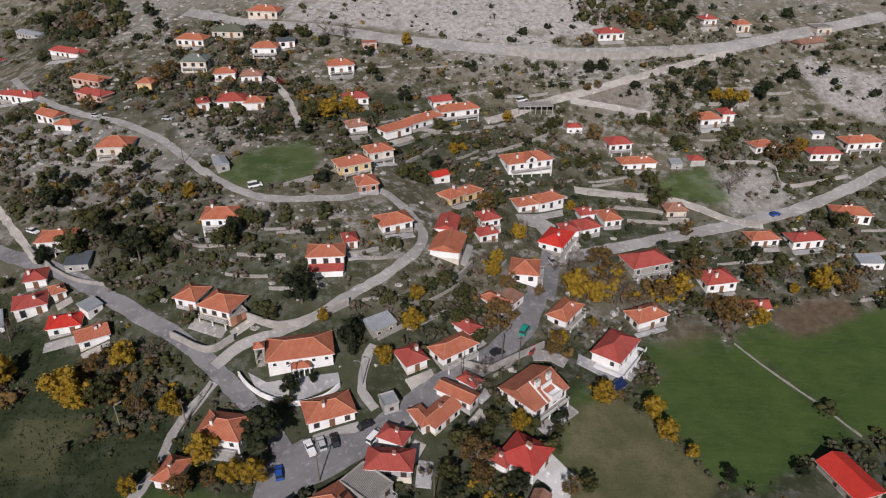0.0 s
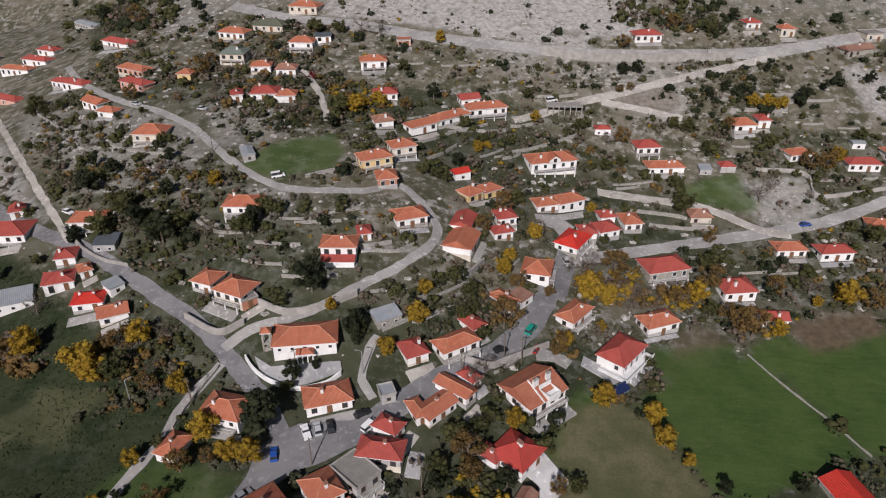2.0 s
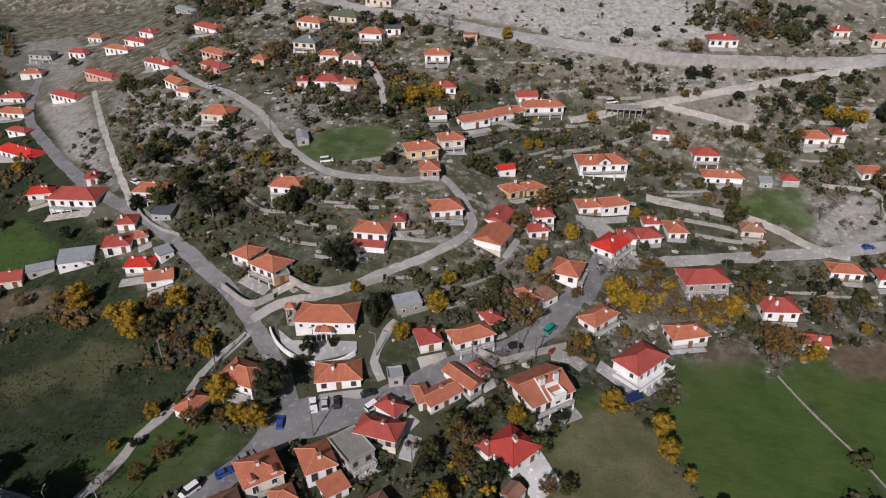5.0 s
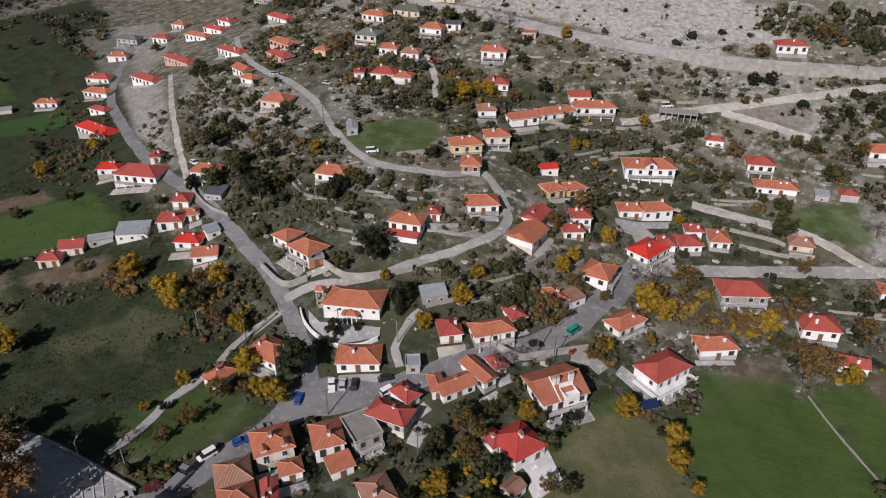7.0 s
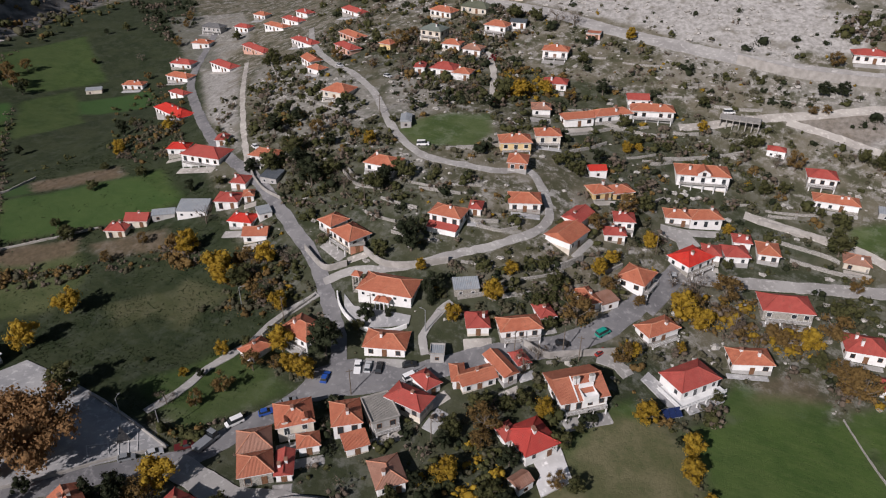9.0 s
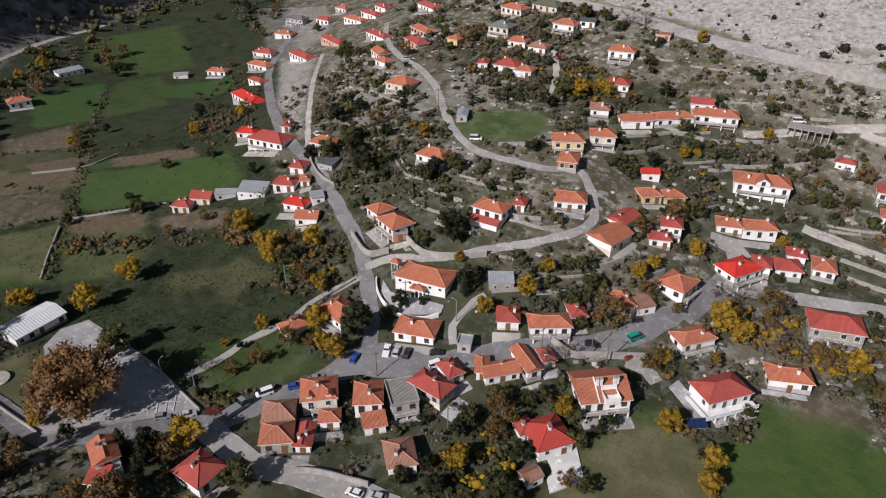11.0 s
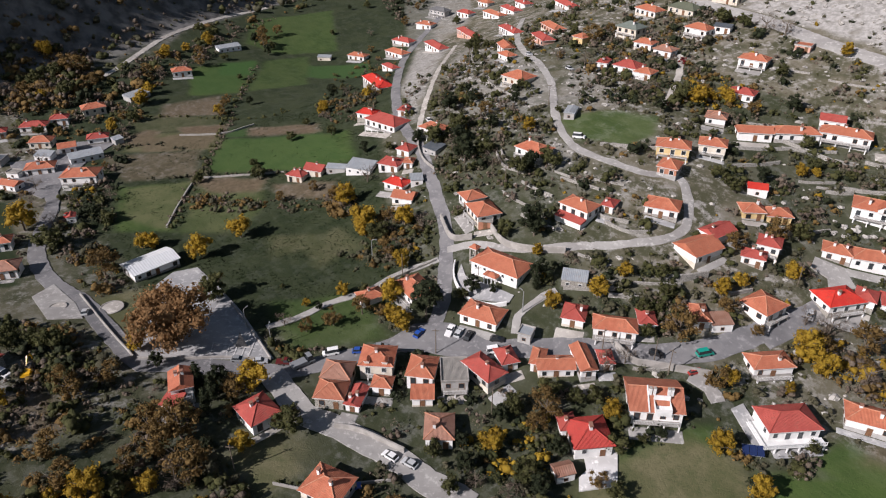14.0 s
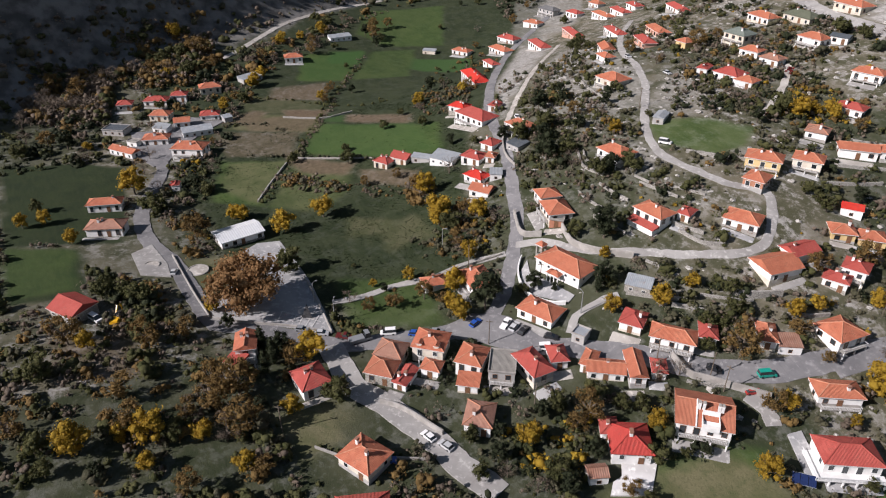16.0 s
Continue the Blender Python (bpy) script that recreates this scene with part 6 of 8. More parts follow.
def make_tree(kind, variant):
    mat, label, spread, count = TREE_KINDS[kind]
    count = int(count * (0.27 if kind not in ("B", "P") else 0.5))
    rng = np.random.default_rng(ord(kind[0]) * 10 + variant)
    root = new("tree" if kind != "R" else "shrub", None)
    lean = rng.normal(size=2) * 0.25
    top = 7.0 if kind != "C" else 9.2
    trunk = tube([(0, 0, -0.6), (lean[0] * 0.3, lean[1] * 0.3, 2), (lean[0], lean[1], top)], [0.34, 0.24, 0.07], 7)
    tv, tf = list(trunk[0]), list(trunk[1])
    tips = []
    for k in range(9 if kind not in ("C", "D") else 3):
        ang, z0 = k * 2.4 + rng.uniform(-0.4, 0.4), rng.uniform(1.8, 5.2)
        r = spread * 10 * rng.uniform(0.5, 0.85)
        p = [(lean[0] * z0 / 7, lean[1] * z0 / 7, z0), (math.cos(ang) * r * 0.5, math.sin(ang) * r * 0.5, z0 + 1.3), (math.cos(ang) * r, math.sin(ang) * r, z0 + rng.uniform(2.0, 3.4))]
        v, f = tube(p, [0.13, 0.09, 0.03], 5)
        tf += [tuple(i + len(tv) for i in q) for q in f]
        tv += v
        tips.append(p[2])
    child("trunk", mesh_from("trunk", tv, tf, ["bark"]), root)
    if kind == "C":
        z = np.linspace(1.0, 9.4, 11)
        core = np.stack([rng.normal(size=11) * 0.12, rng.normal(size=11) * 0.12, z], -1)
        rad = spread * 9.0 * np.sin(np.clip(z / 10.2, 0, 1) * math.pi) ** 0.55 * (1.1 - z / 18)
        size, slim = 0.26, 0.6
    else:
        n, big, size, slim = {"P": (70, 0.95, 0.25, 0.7), "O": (26, 0.8, 0.27, 0.7), "B": (9, 0.55, 0.24, 0.22), "D": (30, 0.85, 0.28, 0.5), "R": (12, 1.2, 0.3, 0.7)}.get(kind, (28, 0.9, 0.29, 0.7))
        d = rng.normal(size=(n, 3))
        d /= np.linalg.norm(d, axis=1)[:, None]
        d *= (rng.uniform(0.3, 1.0, n) ** 0.5)[:, None]
        core = d * np.array([spread * 8.8, spread * 8.8, 3.6 if kind != "D" else 4.2]) + np.array([lean[0], lean[1], 5.4])
        rad = big * rng.uniform(0.65, 1.35, n)
        if kind not in ("B", "O"):
            core = np.concatenate([core, [(lean[0], lean[1], 5.2), (lean[0] + 0.9, lean[1], 6.0), (lean[0] - 0.9, lean[1] + 0.4, 4.8)]])
            rad = np.concatenate([rad, np.full(3, spread * 3.6)])
    pick = rng.choice(len(rad), count, p=rad ** 2 / np.sum(rad ** 2))
    out = rng.normal(size=(count, 3))
    out /= np.linalg.norm(out, axis=1)[:, None]
    reach = rng.uniform(0.75, 1.75, count) if kind != "B" else rng.uniform(0.4, 3.6, count)
    pts = core[pick] + out * (rad[pick] * reach)[:, None] * np.array([1, 1, 0.85])
    pts[:, 2] = np.maximum(pts[:, 2], 0.6)
    solid = [lumps(core, rad * (0.95 if kind not in ("P", "O") else 0.8), rng, False)] if kind != "B" else []
    child("crown", foliage_mesh("crown", solid, leaves(pts, out, size, rng, slim), mat), root)
    tagged(root, label, "tree" if kind != "R" else "shrub", "village trees")
    return root


def tree(x, y, tall, kind):
    key = kind, int(x * 7 + y * 3) % 3 if kind != "P" else 0
    grow = tall / 10.0
    m = pose(x, y, height(x, y), 0, 0, (x * 37 + y * 53) % 360) @ Matrix.Diagonal((grow * (0.92 + (x * 13 % 1) * 0.2), grow * (0.92 + (y * 11 % 1) * 0.2), grow, 1))
    if key not in TREE_MADE:
        TREE_MADE[key] = make_tree(*key)
        TREE_MADE[key].matrix_basis = m
        return
    made = copy_thing(TREE_MADE[key], Matrix())
    made.matrix_basis = m


tree(-119.9, 95.6, 10, "Y")
tree(-117.4, 80.2, 9, "Y")
tree(-106.6, 130.2, 9, "Y")
tree(-85.7, 123.6, 9, "Y")
tree(-178.5, 41.9, 12, "Y")
tree(-157.9, 44.6, 10, "G")
tree(-125.2, 52.2, 12, "O")
tree(-145.7, 16.1, 6, "Y")
tree(-343.2, 99.6, 10, "Y")
tree(-137.7, 68.2, 7, "Y")
tree(-134.8, 70.8, 6, "Y")
tree(-152.3, 120.5, 7, "G")
tree(-169.8, 103.2, 5, "G")
tree(-235.1, 145.7, 5, "O")
tree(-237.2, 33.4, 5, "Y")
tree(-284.2, 31.2, 12, "B")
tree(-287.8, 23.3, 13, "B")
tree(-280.5, 39.3, 12, "B")
tree(-327.5, 104.8, 12, "O")
tree(-325.7, 111.9, 9, "O")
tree(-278.2, 123.2, 8, "Y")
tree(-336.6, 187.5, 9, "Y")
tree(-322.6, 216.9, 10, "O")
tree(-328.2, 157.6, 7, "Y")
tree(-310.8, 170.0, 8, "O")
tree(-167.3, 9.9, 6, "Y")
tree(-306.3, 38.5, 11, "B")
tree(-302.6, 95.4, 10, "G")
tree(-241.7, 7.4, 8, "G")
tree(-269.9, 71.2, 6, "G")
tree(-308.3, 72.8, 8, "B")
tree(-304.4, 83.8, 6, "Y")
tree(-264.2, 108.1, 6, "O")
tree(-125.3, 128.0, 5, "O")
tree(-247.8, 152.2, 5, "O")
tree(-129.5, 117.0, 5, "O")
tree(-316.5, 219.3, 6, "G")
tree(-284.2, 180.1, 4, "G")
tree(-287.4, 130.7, 7, "Y")
tree(-213.9, 82.0, 4, "O")
tree(-237.7, 63.8, 6, "B")
tree(-172.8, 147.7, 5, "G")
tree(-325.6, 97.8, 9, "G")
tree(-319.7, 85.8, 9, "G")
tree(-313.2, 78.0, 8, "O")
tree(-310.1, 87.3, 8, "B")
tree(-307.6, 109.5, 8, "O")
tree(-316.2, 68.9, 9, "B")
tree(-309.4, 57.6, 9, "B")
tree(-306.2, 49.5, 11, "B")
tree(-305.8, 29.4, 12, "O")
tree(-297.9, 38.8, 12, "O")
tree(-300.9, 21.7, 11, "B")
tree(-276.8, 10.4, 9, "B")
tree(-254.9, 99.3, 7, "Y")
tree(-276.6, 120.5, 7, "Y")
tree(-334.4, 160.0, 6, "Y")
tree(-356.0, 192.0, 8, "G")
tree(-348.7, 196.8, 8, "G")
tree(-352.9, 209.6, 8, "B")
tree(-323.6, 175.4, 7, "O")
tree(-332.1, 171.5, 6, "Y")
tree(-309.2, 138.7, 8, "O")
tree(-305.0, 143.9, 7, "B")
tree(-306.2, 130.8, 8, "B")
tree(-335.3, 223.4, 9, "O")
tree(-334.9, 234.6, 8, "O")
tree(-328.1, 214.2, 8, "D")
tree(-310.7, 213.6, 7, "D")
tree(-259.9, 110.8, 7, "G")
tree(-247.4, 101.8, 6, "B")
tree(-313.7, 186.2, 5, "G")
tree(-182.5, 73.2, 7, "B")
tree(-196.2, 48.9, 8, "B")
tree(-212.0, 54.3, 7, "B")
tree(-176.2, 50.6, 6, "B")
tree(-169.9, 63.7, 7, "D")
tree(-164.0, 66.5, 6, "G")
tree(-249.6, 18.6, 9, "O")
tree(-259.1, 10.3, 8, "B")
tree(-243.0, 25.6, 10, "D")
tree(-222.1, 30.6, 8, "B")
tree(-167.9, 2.8, 6, "Y")
tree(-179.0, 8.4, 6, "G")
tree(-192.2, 177.4, 6, "Y")
tree(-208.4, 192.4, 8, "D")
tree(-159.6, 159.7, 5, "G")
tree(-252.7, 156.6, 6, "O")
tree(-242.9, 164.3, 5, "D")
tree(-240.6, 145.9, 6, "Y")
tree(-77.8, 54.2, 16.5, "P")
tree(-79.5, 45.1, 6, "Y")
tree(-69.2, 46.3, 5, "D")
tree(-54.7, 50.9, 9, "C")
tree(-48.9, 51.9, 9, "C")
tree(-45.9, 48.8, 8, "C")
tree(-52.5, 55.2, 7, "D")
tree(-46.1, 60.5, 9, "Y")
tree(-46.7, 56.1, 7, "O")
tree(-28.5, 60.6, 8, "G")
tree(-30.2, 49.7, 6, "Y")
tree(-99.3, 19.4, 8, "G")
tree(-92.2, 28.3, 8, "G")
tree(-96.9, 25.1, 6, "G")
tree(-78.4, 8.6, 9, "O")
tree(-74.7, 12.5, 6, "Y")
tree(-66.9, 1.6, 8, "G")
tree(-70.0, 26.1, 9, "O")
tree(-69.9, 34.5, 7, "O")
tree(-41.9, 40.9, 11, "O")
tree(-47.2, 36.1, 8, "O")
tree(-42.4, 15.5, 8, "O")
tree(-36.6, 19.8, 9, "Y")
tree(-39.4, 14.1, 5, "Y")
tree(-31.9, 29.2, 6, "Y")
tree(-39.4, 5.1, 9, "Y")
tree(-49.5, -6.0, 7, "O")
tree(-29.9, 37.9, 10, "O")
tree(-29.5, 34.3, 8, "B")
tree(-19.4, 35.3, 6, "Y")
tree(-28.8, 17.3, 5, "Y")
tree(-19.3, 23.3, 7, "O")
tree(-16.6, 38.5, 6, "O")
tree(-40.0, 28.0, 6, "O")
tree(-65.1, 80.5, 5, "B")
tree(-58.5, 83.5, 5, "O")
tree(-55.8, 90.6, 6, "O")
tree(-65.6, 100.5, 5, "Y")
tree(-54.0, 99.1, 7, "O")
tree(-64.8, 91.6, 3, "D")
tree(-82.6, 90.0, 2, "G")
tree(-43.0, -1.7, 7, "G")
tree(-31.5, 8.2, 5, "D")
tree(-36.3, -1.1, 5, "G")
tree(-33.7, 43.7, 5, "D")
tree(-34.7, 24.2, 6, "G")
tree(-52.9, 15.8, 8, "O")
tree(-40.0, 34.0, 9, "O")
tree(-43.8, 37.8, 8, "O")
tree(-69.1, 90.0, 3, "Y")
tree(-38.6, 109.8, 12, "D")
tree(-39.7, 102.3, 7, "Y")
tree(-51.2, 107.7, 8, "Y")
tree(-14.3, 133.4, 6, "Y")
tree(14.6, 149.4, 10, "O")
tree(28.8, 144.0, 7, "O")
tree(17.7, 118.5, 6, "Y")
tree(7.2, 107.2, 9, "O")
tree(5.1, 91.3, 7, "Y")
tree(12.0, 119.2, 5, "G")
tree(39.1, 129.5, 7, "Y")
tree(38.5, 169.7, 9, "Y")
tree(-7.1, 154.7, 5, "Y")
tree(-22.3, 135.7, 8, "C")
tree(-23.3, 138.6, 8, "D")
tree(8.3, 186.4, 7, "O")
tree(18.8, 165.8, 6, "O")
tree(26.4, 102.1, 5, "O")
tree(28.4, 122.7, 3, "D")
tree(26.5, 118.8, 3, "G")
tree(15.9, 101.9, 6, "D")
tree(3.6, 149.1, 5, "G")
tree(6.6, 152.7, 4, "G")
tree(-31.0, 127.7, 3, "D")
tree(-36.2, 121.1, 4, "G")
tree(1.1, 103.3, 6, "G")
tree(0.8, 98.9, 5, "D")
tree(0.9, 87.0, 5, "D")
tree(-1.9, 80.6, 5, "G")
tree(9.9, 82.5, 5, "B")
tree(16.3, 85.8, 5, "B")
tree(8.5, 102.8, 6, "O")
tree(41.4, 156.2, 4, "Y")
tree(8.4, 127.6, 7, "B")
tree(15.8, 176.1, 5, "Y")
tree(27.3, 165.7, 4, "O")
tree(52.7, 144.9, 4, "G")
tree(19.6, 91.3, 6, "D")
tree(15.5, 91.6, 6, "G")
tree(9.4, 115.7, 5, "G")
tree(5.9, 83.4, 6, "D")
tree(7.0, 77.7, 5, "G")
tree(4.3, 112.1, 7, "G")
tree(10.0, 133.5, 6, "B")
tree(9.0, 143.5, 5, "G")
tree(23.9, 112.3, 6, "G")
tree(-7.7, 144.4, 7, "Y")
tree(14.2, 169.2, 6, "Y")
tree(4.9, 157.3, 6, "G")
tree(30.0, 147.2, 6, "Y")
tree(-36.9, 150.8, 11, "D")
tree(-110.6, 128.8, 7, "O")
tree(-88.8, 124.9, 10, "Y")
tree(-78.2, 134.1, 8, "Y")
tree(-61.8, 120.0, 7, "Y")
tree(-70.8, 120.9, 6, "O")
tree(-111.0, 143.1, 8, "B")
tree(-80.4, 125.1, 8, "G")
tree(-80.0, 128.7, 7, "B")
tree(-73.0, 136.6, 6, "B")
tree(-44.7, 102.8, 6, "Y")
tree(-49.4, 101.7, 4, "O")
tree(-61.5, 105.5, 4, "G")
tree(-35.8, 124.5, 6, "D")
tree(-44.0, 145.9, 5, "G")
tree(-30.7, 145.5, 4, "Y")
tree(-70.7, 125.5, 5, "B")
tree(-86.0, 133.1, 6, "O")
tree(44.1, 167.2, 8, "Y")
tree(47.9, 181.7, 10, "O")
tree(70.9, 175.0, 8, "Y")
tree(75.9, 182.6, 9, "O")
tree(84.3, 162.6, 11, "O")
tree(81.3, 163.3, 9, "O")
tree(92.0, 163.7, 6, "Y")
tree(116.6, 179.4, 9, "Y")
tree(122.8, 178.4, 8, "O")
tree(50.8, 126.0, 7, "Y")
tree(52.1, 119.0, 7, "Y")
tree(56.8, 114.2, 4, "Y")
tree(96.2, 182.0, 8, "O")
tree(39.5, 179.0, 9, "B")
tree(63.2, 107.9, 4, "D")
tree(30.7, 103.0, 5, "G")
tree(107.4, 178.3, 4, "Y")
tree(78.6, 169.7, 6, "O")
tree(52.6, 172.8, 8, "B")
tree(74.1, 169.4, 6, "G")
tree(33.7, 179.0, 6, "B")
tree(40.2, 172.8, 7, "O")
tree(66.0, 172.8, 7, "O")
tree(78.6, 190.2, 9, "G")
tree(106.8, 183.5, 7, "B")
tree(0.5, 161.2, 6, "G")
tree(80.3, 110.3, 4, "D")
tree(-118.5, 189.9, 9, "D")
tree(-101.6, 179.6, 9, "G")
tree(-48.4, 240.2, 9, "G")
tree(-41.7, 241.9, 8, "Y")
tree(-33.7, 249.7, 7, "Y")
tree(-39.1, 247.5, 6, "Y")
tree(-109.7, 266.7, 9, "O")
tree(-130.7, 250.5, 7, "O")
tree(-109.3, 243.6, 7, "B")
tree(-94.3, 243.1, 8, "B")
tree(-61.0, 168.9, 8, "G")
tree(-84.4, 166.7, 11, "D")
tree(-105.0, 170.6, 9, "G")
tree(-76.0, 190.1, 6, "Y")
tree(-182.6, 266.3, 8, "G")
tree(-173.2, 348.8, 12, "O")
tree(-190.0, 365.6, 11, "B")
tree(-207.8, 378.0, 10, "D")
tree(-14.5, 259.9, 7, "D")
tree(-56.7, 178.0, 7, "G")
tree(-59.9, 238.3, 7, "B")
tree(-65.3, 237.4, 6, "B")
tree(-112.4, 168.5, 6, "D")
tree(-72.1, 168.0, 8, "B")
tree(-95.2, 173.3, 8, "D")
tree(-80.7, 172.5, 7, "G")
tree(-90.5, 185.8, 6, "D")
tree(-174.0, 258.4, 5, "G")
tree(-166.0, 257.0, 5, "G")
tree(-114.2, 199.0, 6, "D")
tree(-123.6, 204.5, 5, "D")
tree(-89.2, 250.0, 5, "G")
tree(-70.4, 303.6, 8, "G")
tree(-49.8, 301.4, 9, "B")
tree(-41.7, 302.9, 8, "B")
tree(-60.1, 303.1, 7, "G")
tree(-141.3, 347.9, 8, "D")
tree(-28.3, 275.8, 6, "G")
tree(-23.7, 250.2, 6, "O")
tree(-13.5, 208.7, 5, "G")
tree(-8.4, 208.6, 5, "G")
tree(-63.3, 265.1, 4, "R")
tree(-48.0, 235.0, 3, "R")
tree(-126.8, 274.7, 5, "G")
tree(-84.2, 263.2, 5, "B")
tree(-108.3, 278.2, 6, "O")
tree(-130.4, 329.4, 6, "D")
tree(-15.2, 297.2, 6, "Y")
tree(-48.1, 229.1, 6, "D")
tree(13.8, 199.0, 9, "O")
tree(17.5, 205.4, 7, "G")
tree(75.0, 217.2, 10, "G")
tree(74.2, 228.8, 7, "G")
tree(110.6, 275.5, 6, "Y")
tree(120.7, 274.4, 7, "Y")
tree(116.5, 275.5, 6, "Y")
tree(99.1, 261.9, 6, "O")
tree(24.5, 255.4, 5, "Y")
tree(43.4, 255.1, 6, "G")
tree(40.4, 253.9, 5, "G")
tree(57.4, 249.3, 8, "O")
tree(51.6, 248.4, 6, "B")
tree(50.5, 234.4, 6, "G")
tree(56.3, 237.8, 5, "G")
tree(113.0, 253.3, 7, "G")
tree(124.1, 242.7, 9, "O")
tree(131.0, 243.3, 9, "O")
tree(135.0, 247.8, 7, "Y")
tree(102.6, 225.7, 9, "B")
tree(108.0, 232.2, 7, "B")
tree(135.3, 208.9, 8, "G")
tree(3.8, 231.1, 5, "Y")
tree(7.7, 234.3, 4, "Y")
tree(89.8, 249.2, 6, "G")
tree(82.7, 258.2, 7, "G")
tree(77.2, 260.0, 6, "G")
tree(130.3, 277.5, 9, "D")
tree(147.8, 260.4, 6, "G")
tree(161.8, 293.5, 6, "D")
tree(60.5, 286.8, 6, "D")
tree(66.9, 288.7, 6, "D")
tree(62.9, 278.6, 4, "O")
tree(58.2, 276.9, 4, "O")
tree(21.6, 268.1, 5, "G")
tree(15.9, 240.6, 4, "G")
tree(-1.1, 244.4, 6, "G")
tree(4.9, 236.8, 5, "G")
tree(101.6, 283.4, 5, "D")
tree(94.6, 278.3, 5, "D")
tree(107.4, 281.9, 5, "D")
tree(121.2, 296.8, 4, "D")
tree(142.0, 287.8, 5, "D")
tree(84.6, 318.1, 8, "O")
tree(93.3, 320.6, 7, "B")
tree(61.8, 302.6, 7, "O")
tree(101.1, 318.1, 7, "G")
tree(112.8, 327.4, 7, "D")
tree(23.5, 190.1, 6, "Y")
tree(43.3, 211.3, 4, "Y")
tree(45.8, 195.8, 4, "G")
tree(97.0, 258.1, 5, "D")
tree(67.9, 231.8, 4, "G")
tree(-5.3, 207.7, 5, "G")
tree(-2.3, 219.0, 6, "D")
tree(81.4, 203.8, 5, "O")
tree(-182.8, 161.6, 4, "G")
tree(-188.5, 173.2, 5, "Y")
tree(-179.9, 170.4, 5, "B")
tree(-186.5, 201.6, 6, "O")
tree(-181.4, 194.4, 6, "Y")
tree(-203.1, 197.2, 6, "B")
tree(-213.9, 202.5, 5, "G")
tree(-130.0, 155.5, 5, "D")
tree(-120.8, 160.8, 4, "G")
tree(-316.7, 264.4, 4, "G")
tree(-349.4, 301.7, 4, "D")
tree(-343.5, 312.5, 6, "G")
tree(-342.7, 338.4, 8, "D")
tree(-352.2, 354.3, 7, "B")
tree(-319.4, 345.1, 7, "O")
tree(-309.8, 331.7, 6, "O")
tree(-290.1, 304.6, 7, "O")
tree(-254.7, 318.2, 6, "G")
tree(-296.1, 280.6, 5, "B")
tree(-272.9, 263.4, 5, "O")
tree(-94.8, 170.0, 6, "B")
tree(-100.2, 192.1, 7, "O")
tree(-96.8, 204.9, 5, "D")
tree(-59.0, 172.3, 8, "D")
tree(-103.3, 215.1, 5, "G")
tree(-180.8, 259.6, 6, "G")
tree(-53.4, 177.3, 6, "G")
tree(-76.4, 206.1, 3, "G")
tree(-131.0, 195.5, 5, "B")
tree(-160.9, 224.9, 4, "G")
tree(-164.4, 124.8, 4, "G")

tree(-91.3, 72.4, 10, "G")
# ---- bushes, woods and stones nobody could count ----
def scatter(n, low, high, seed):
    rng = np.random.default_rng(seed)
    px, py = rng.uniform(low[0], high[0], n), rng.uniform(low[1], high[1], n)
    return px, py, rng


def bush_field(name, label, px, py, rng, mat, low, high, per, far=False):
    """Knobbly bushes with loose leaf sprays; the larger ones are made of several clumps."""
    small, large, pts, outs, sizes = [], [], [], [], []
    z = heights(px, py)
    body = 0.5 if mat == "leaf_brown" else 0.7
    for x, y, zz in zip(px, py, z):
        r = low + (high - low) * rng.uniform() ** 2
        tall = rng.uniform(0.8, 1.4)
        k = 1 if r < 1.1 else 2 if far or r < 1.7 else 4 if r < 2.8 else 6
        for i in range(k):
            g = r * (1.0 if k == 1 else 0.72 if k == 2 else 0.56) * body * rng.uniform(0.8, 1.15)
            a, o = rng.uniform(0, 6.28), (r - g) * rng.uniform(0.5, 1.1) if k > 1 else 0.0
            (small if far or g < 1.2 else large).append((x + o * math.cos(a), y + o * math.sin(a), zz + g * 0.35 + (r * tall - g) * (rng.uniform(0.0, 1.0) if k > 1 else 0.15), g))
        n = int(per * (0.22 + 0.42 * r)) if not far else int(per * (0.2 + 0.2 * r))
        d = rng.normal(size=(n, 3))
        d /= np.linalg.norm(d, axis=1)[:, None]
        d[:, 2] = np.abs(d[:, 2])
        reach = (r * rng.uniform(0.5, 1.15, n))[:, None]
        pts.append(np.array([x, y, zz]) + d * reach * np.array([1, 1, tall]))
        outs.append(d)
        sizes.append(np.full(n, 0.14 + 0.085 * r))
    parts = [lumps(np.array(q)[:, :3], np.array(q)[:, 3], rng, fine) for q, fine in ((small, False), (large, True)) if q]
    quads = leaves(np.concatenate(pts), np.concatenate(outs), np.concatenate(sizes), rng, 0.35 if mat == "leaf_brown" else 0.65)
    tagged(new(name, foliage_mesh(name, parts, quads, mat)), label, "bushes", kind="stuff")


def patches(px, py, rng):
    return np.sin(px * 0.07 + 1.3 * np.sin(py * 0.05)) + np.sin(py * 0.09 + px * 0.03) + rng.uniform(-1, 1, len(px))


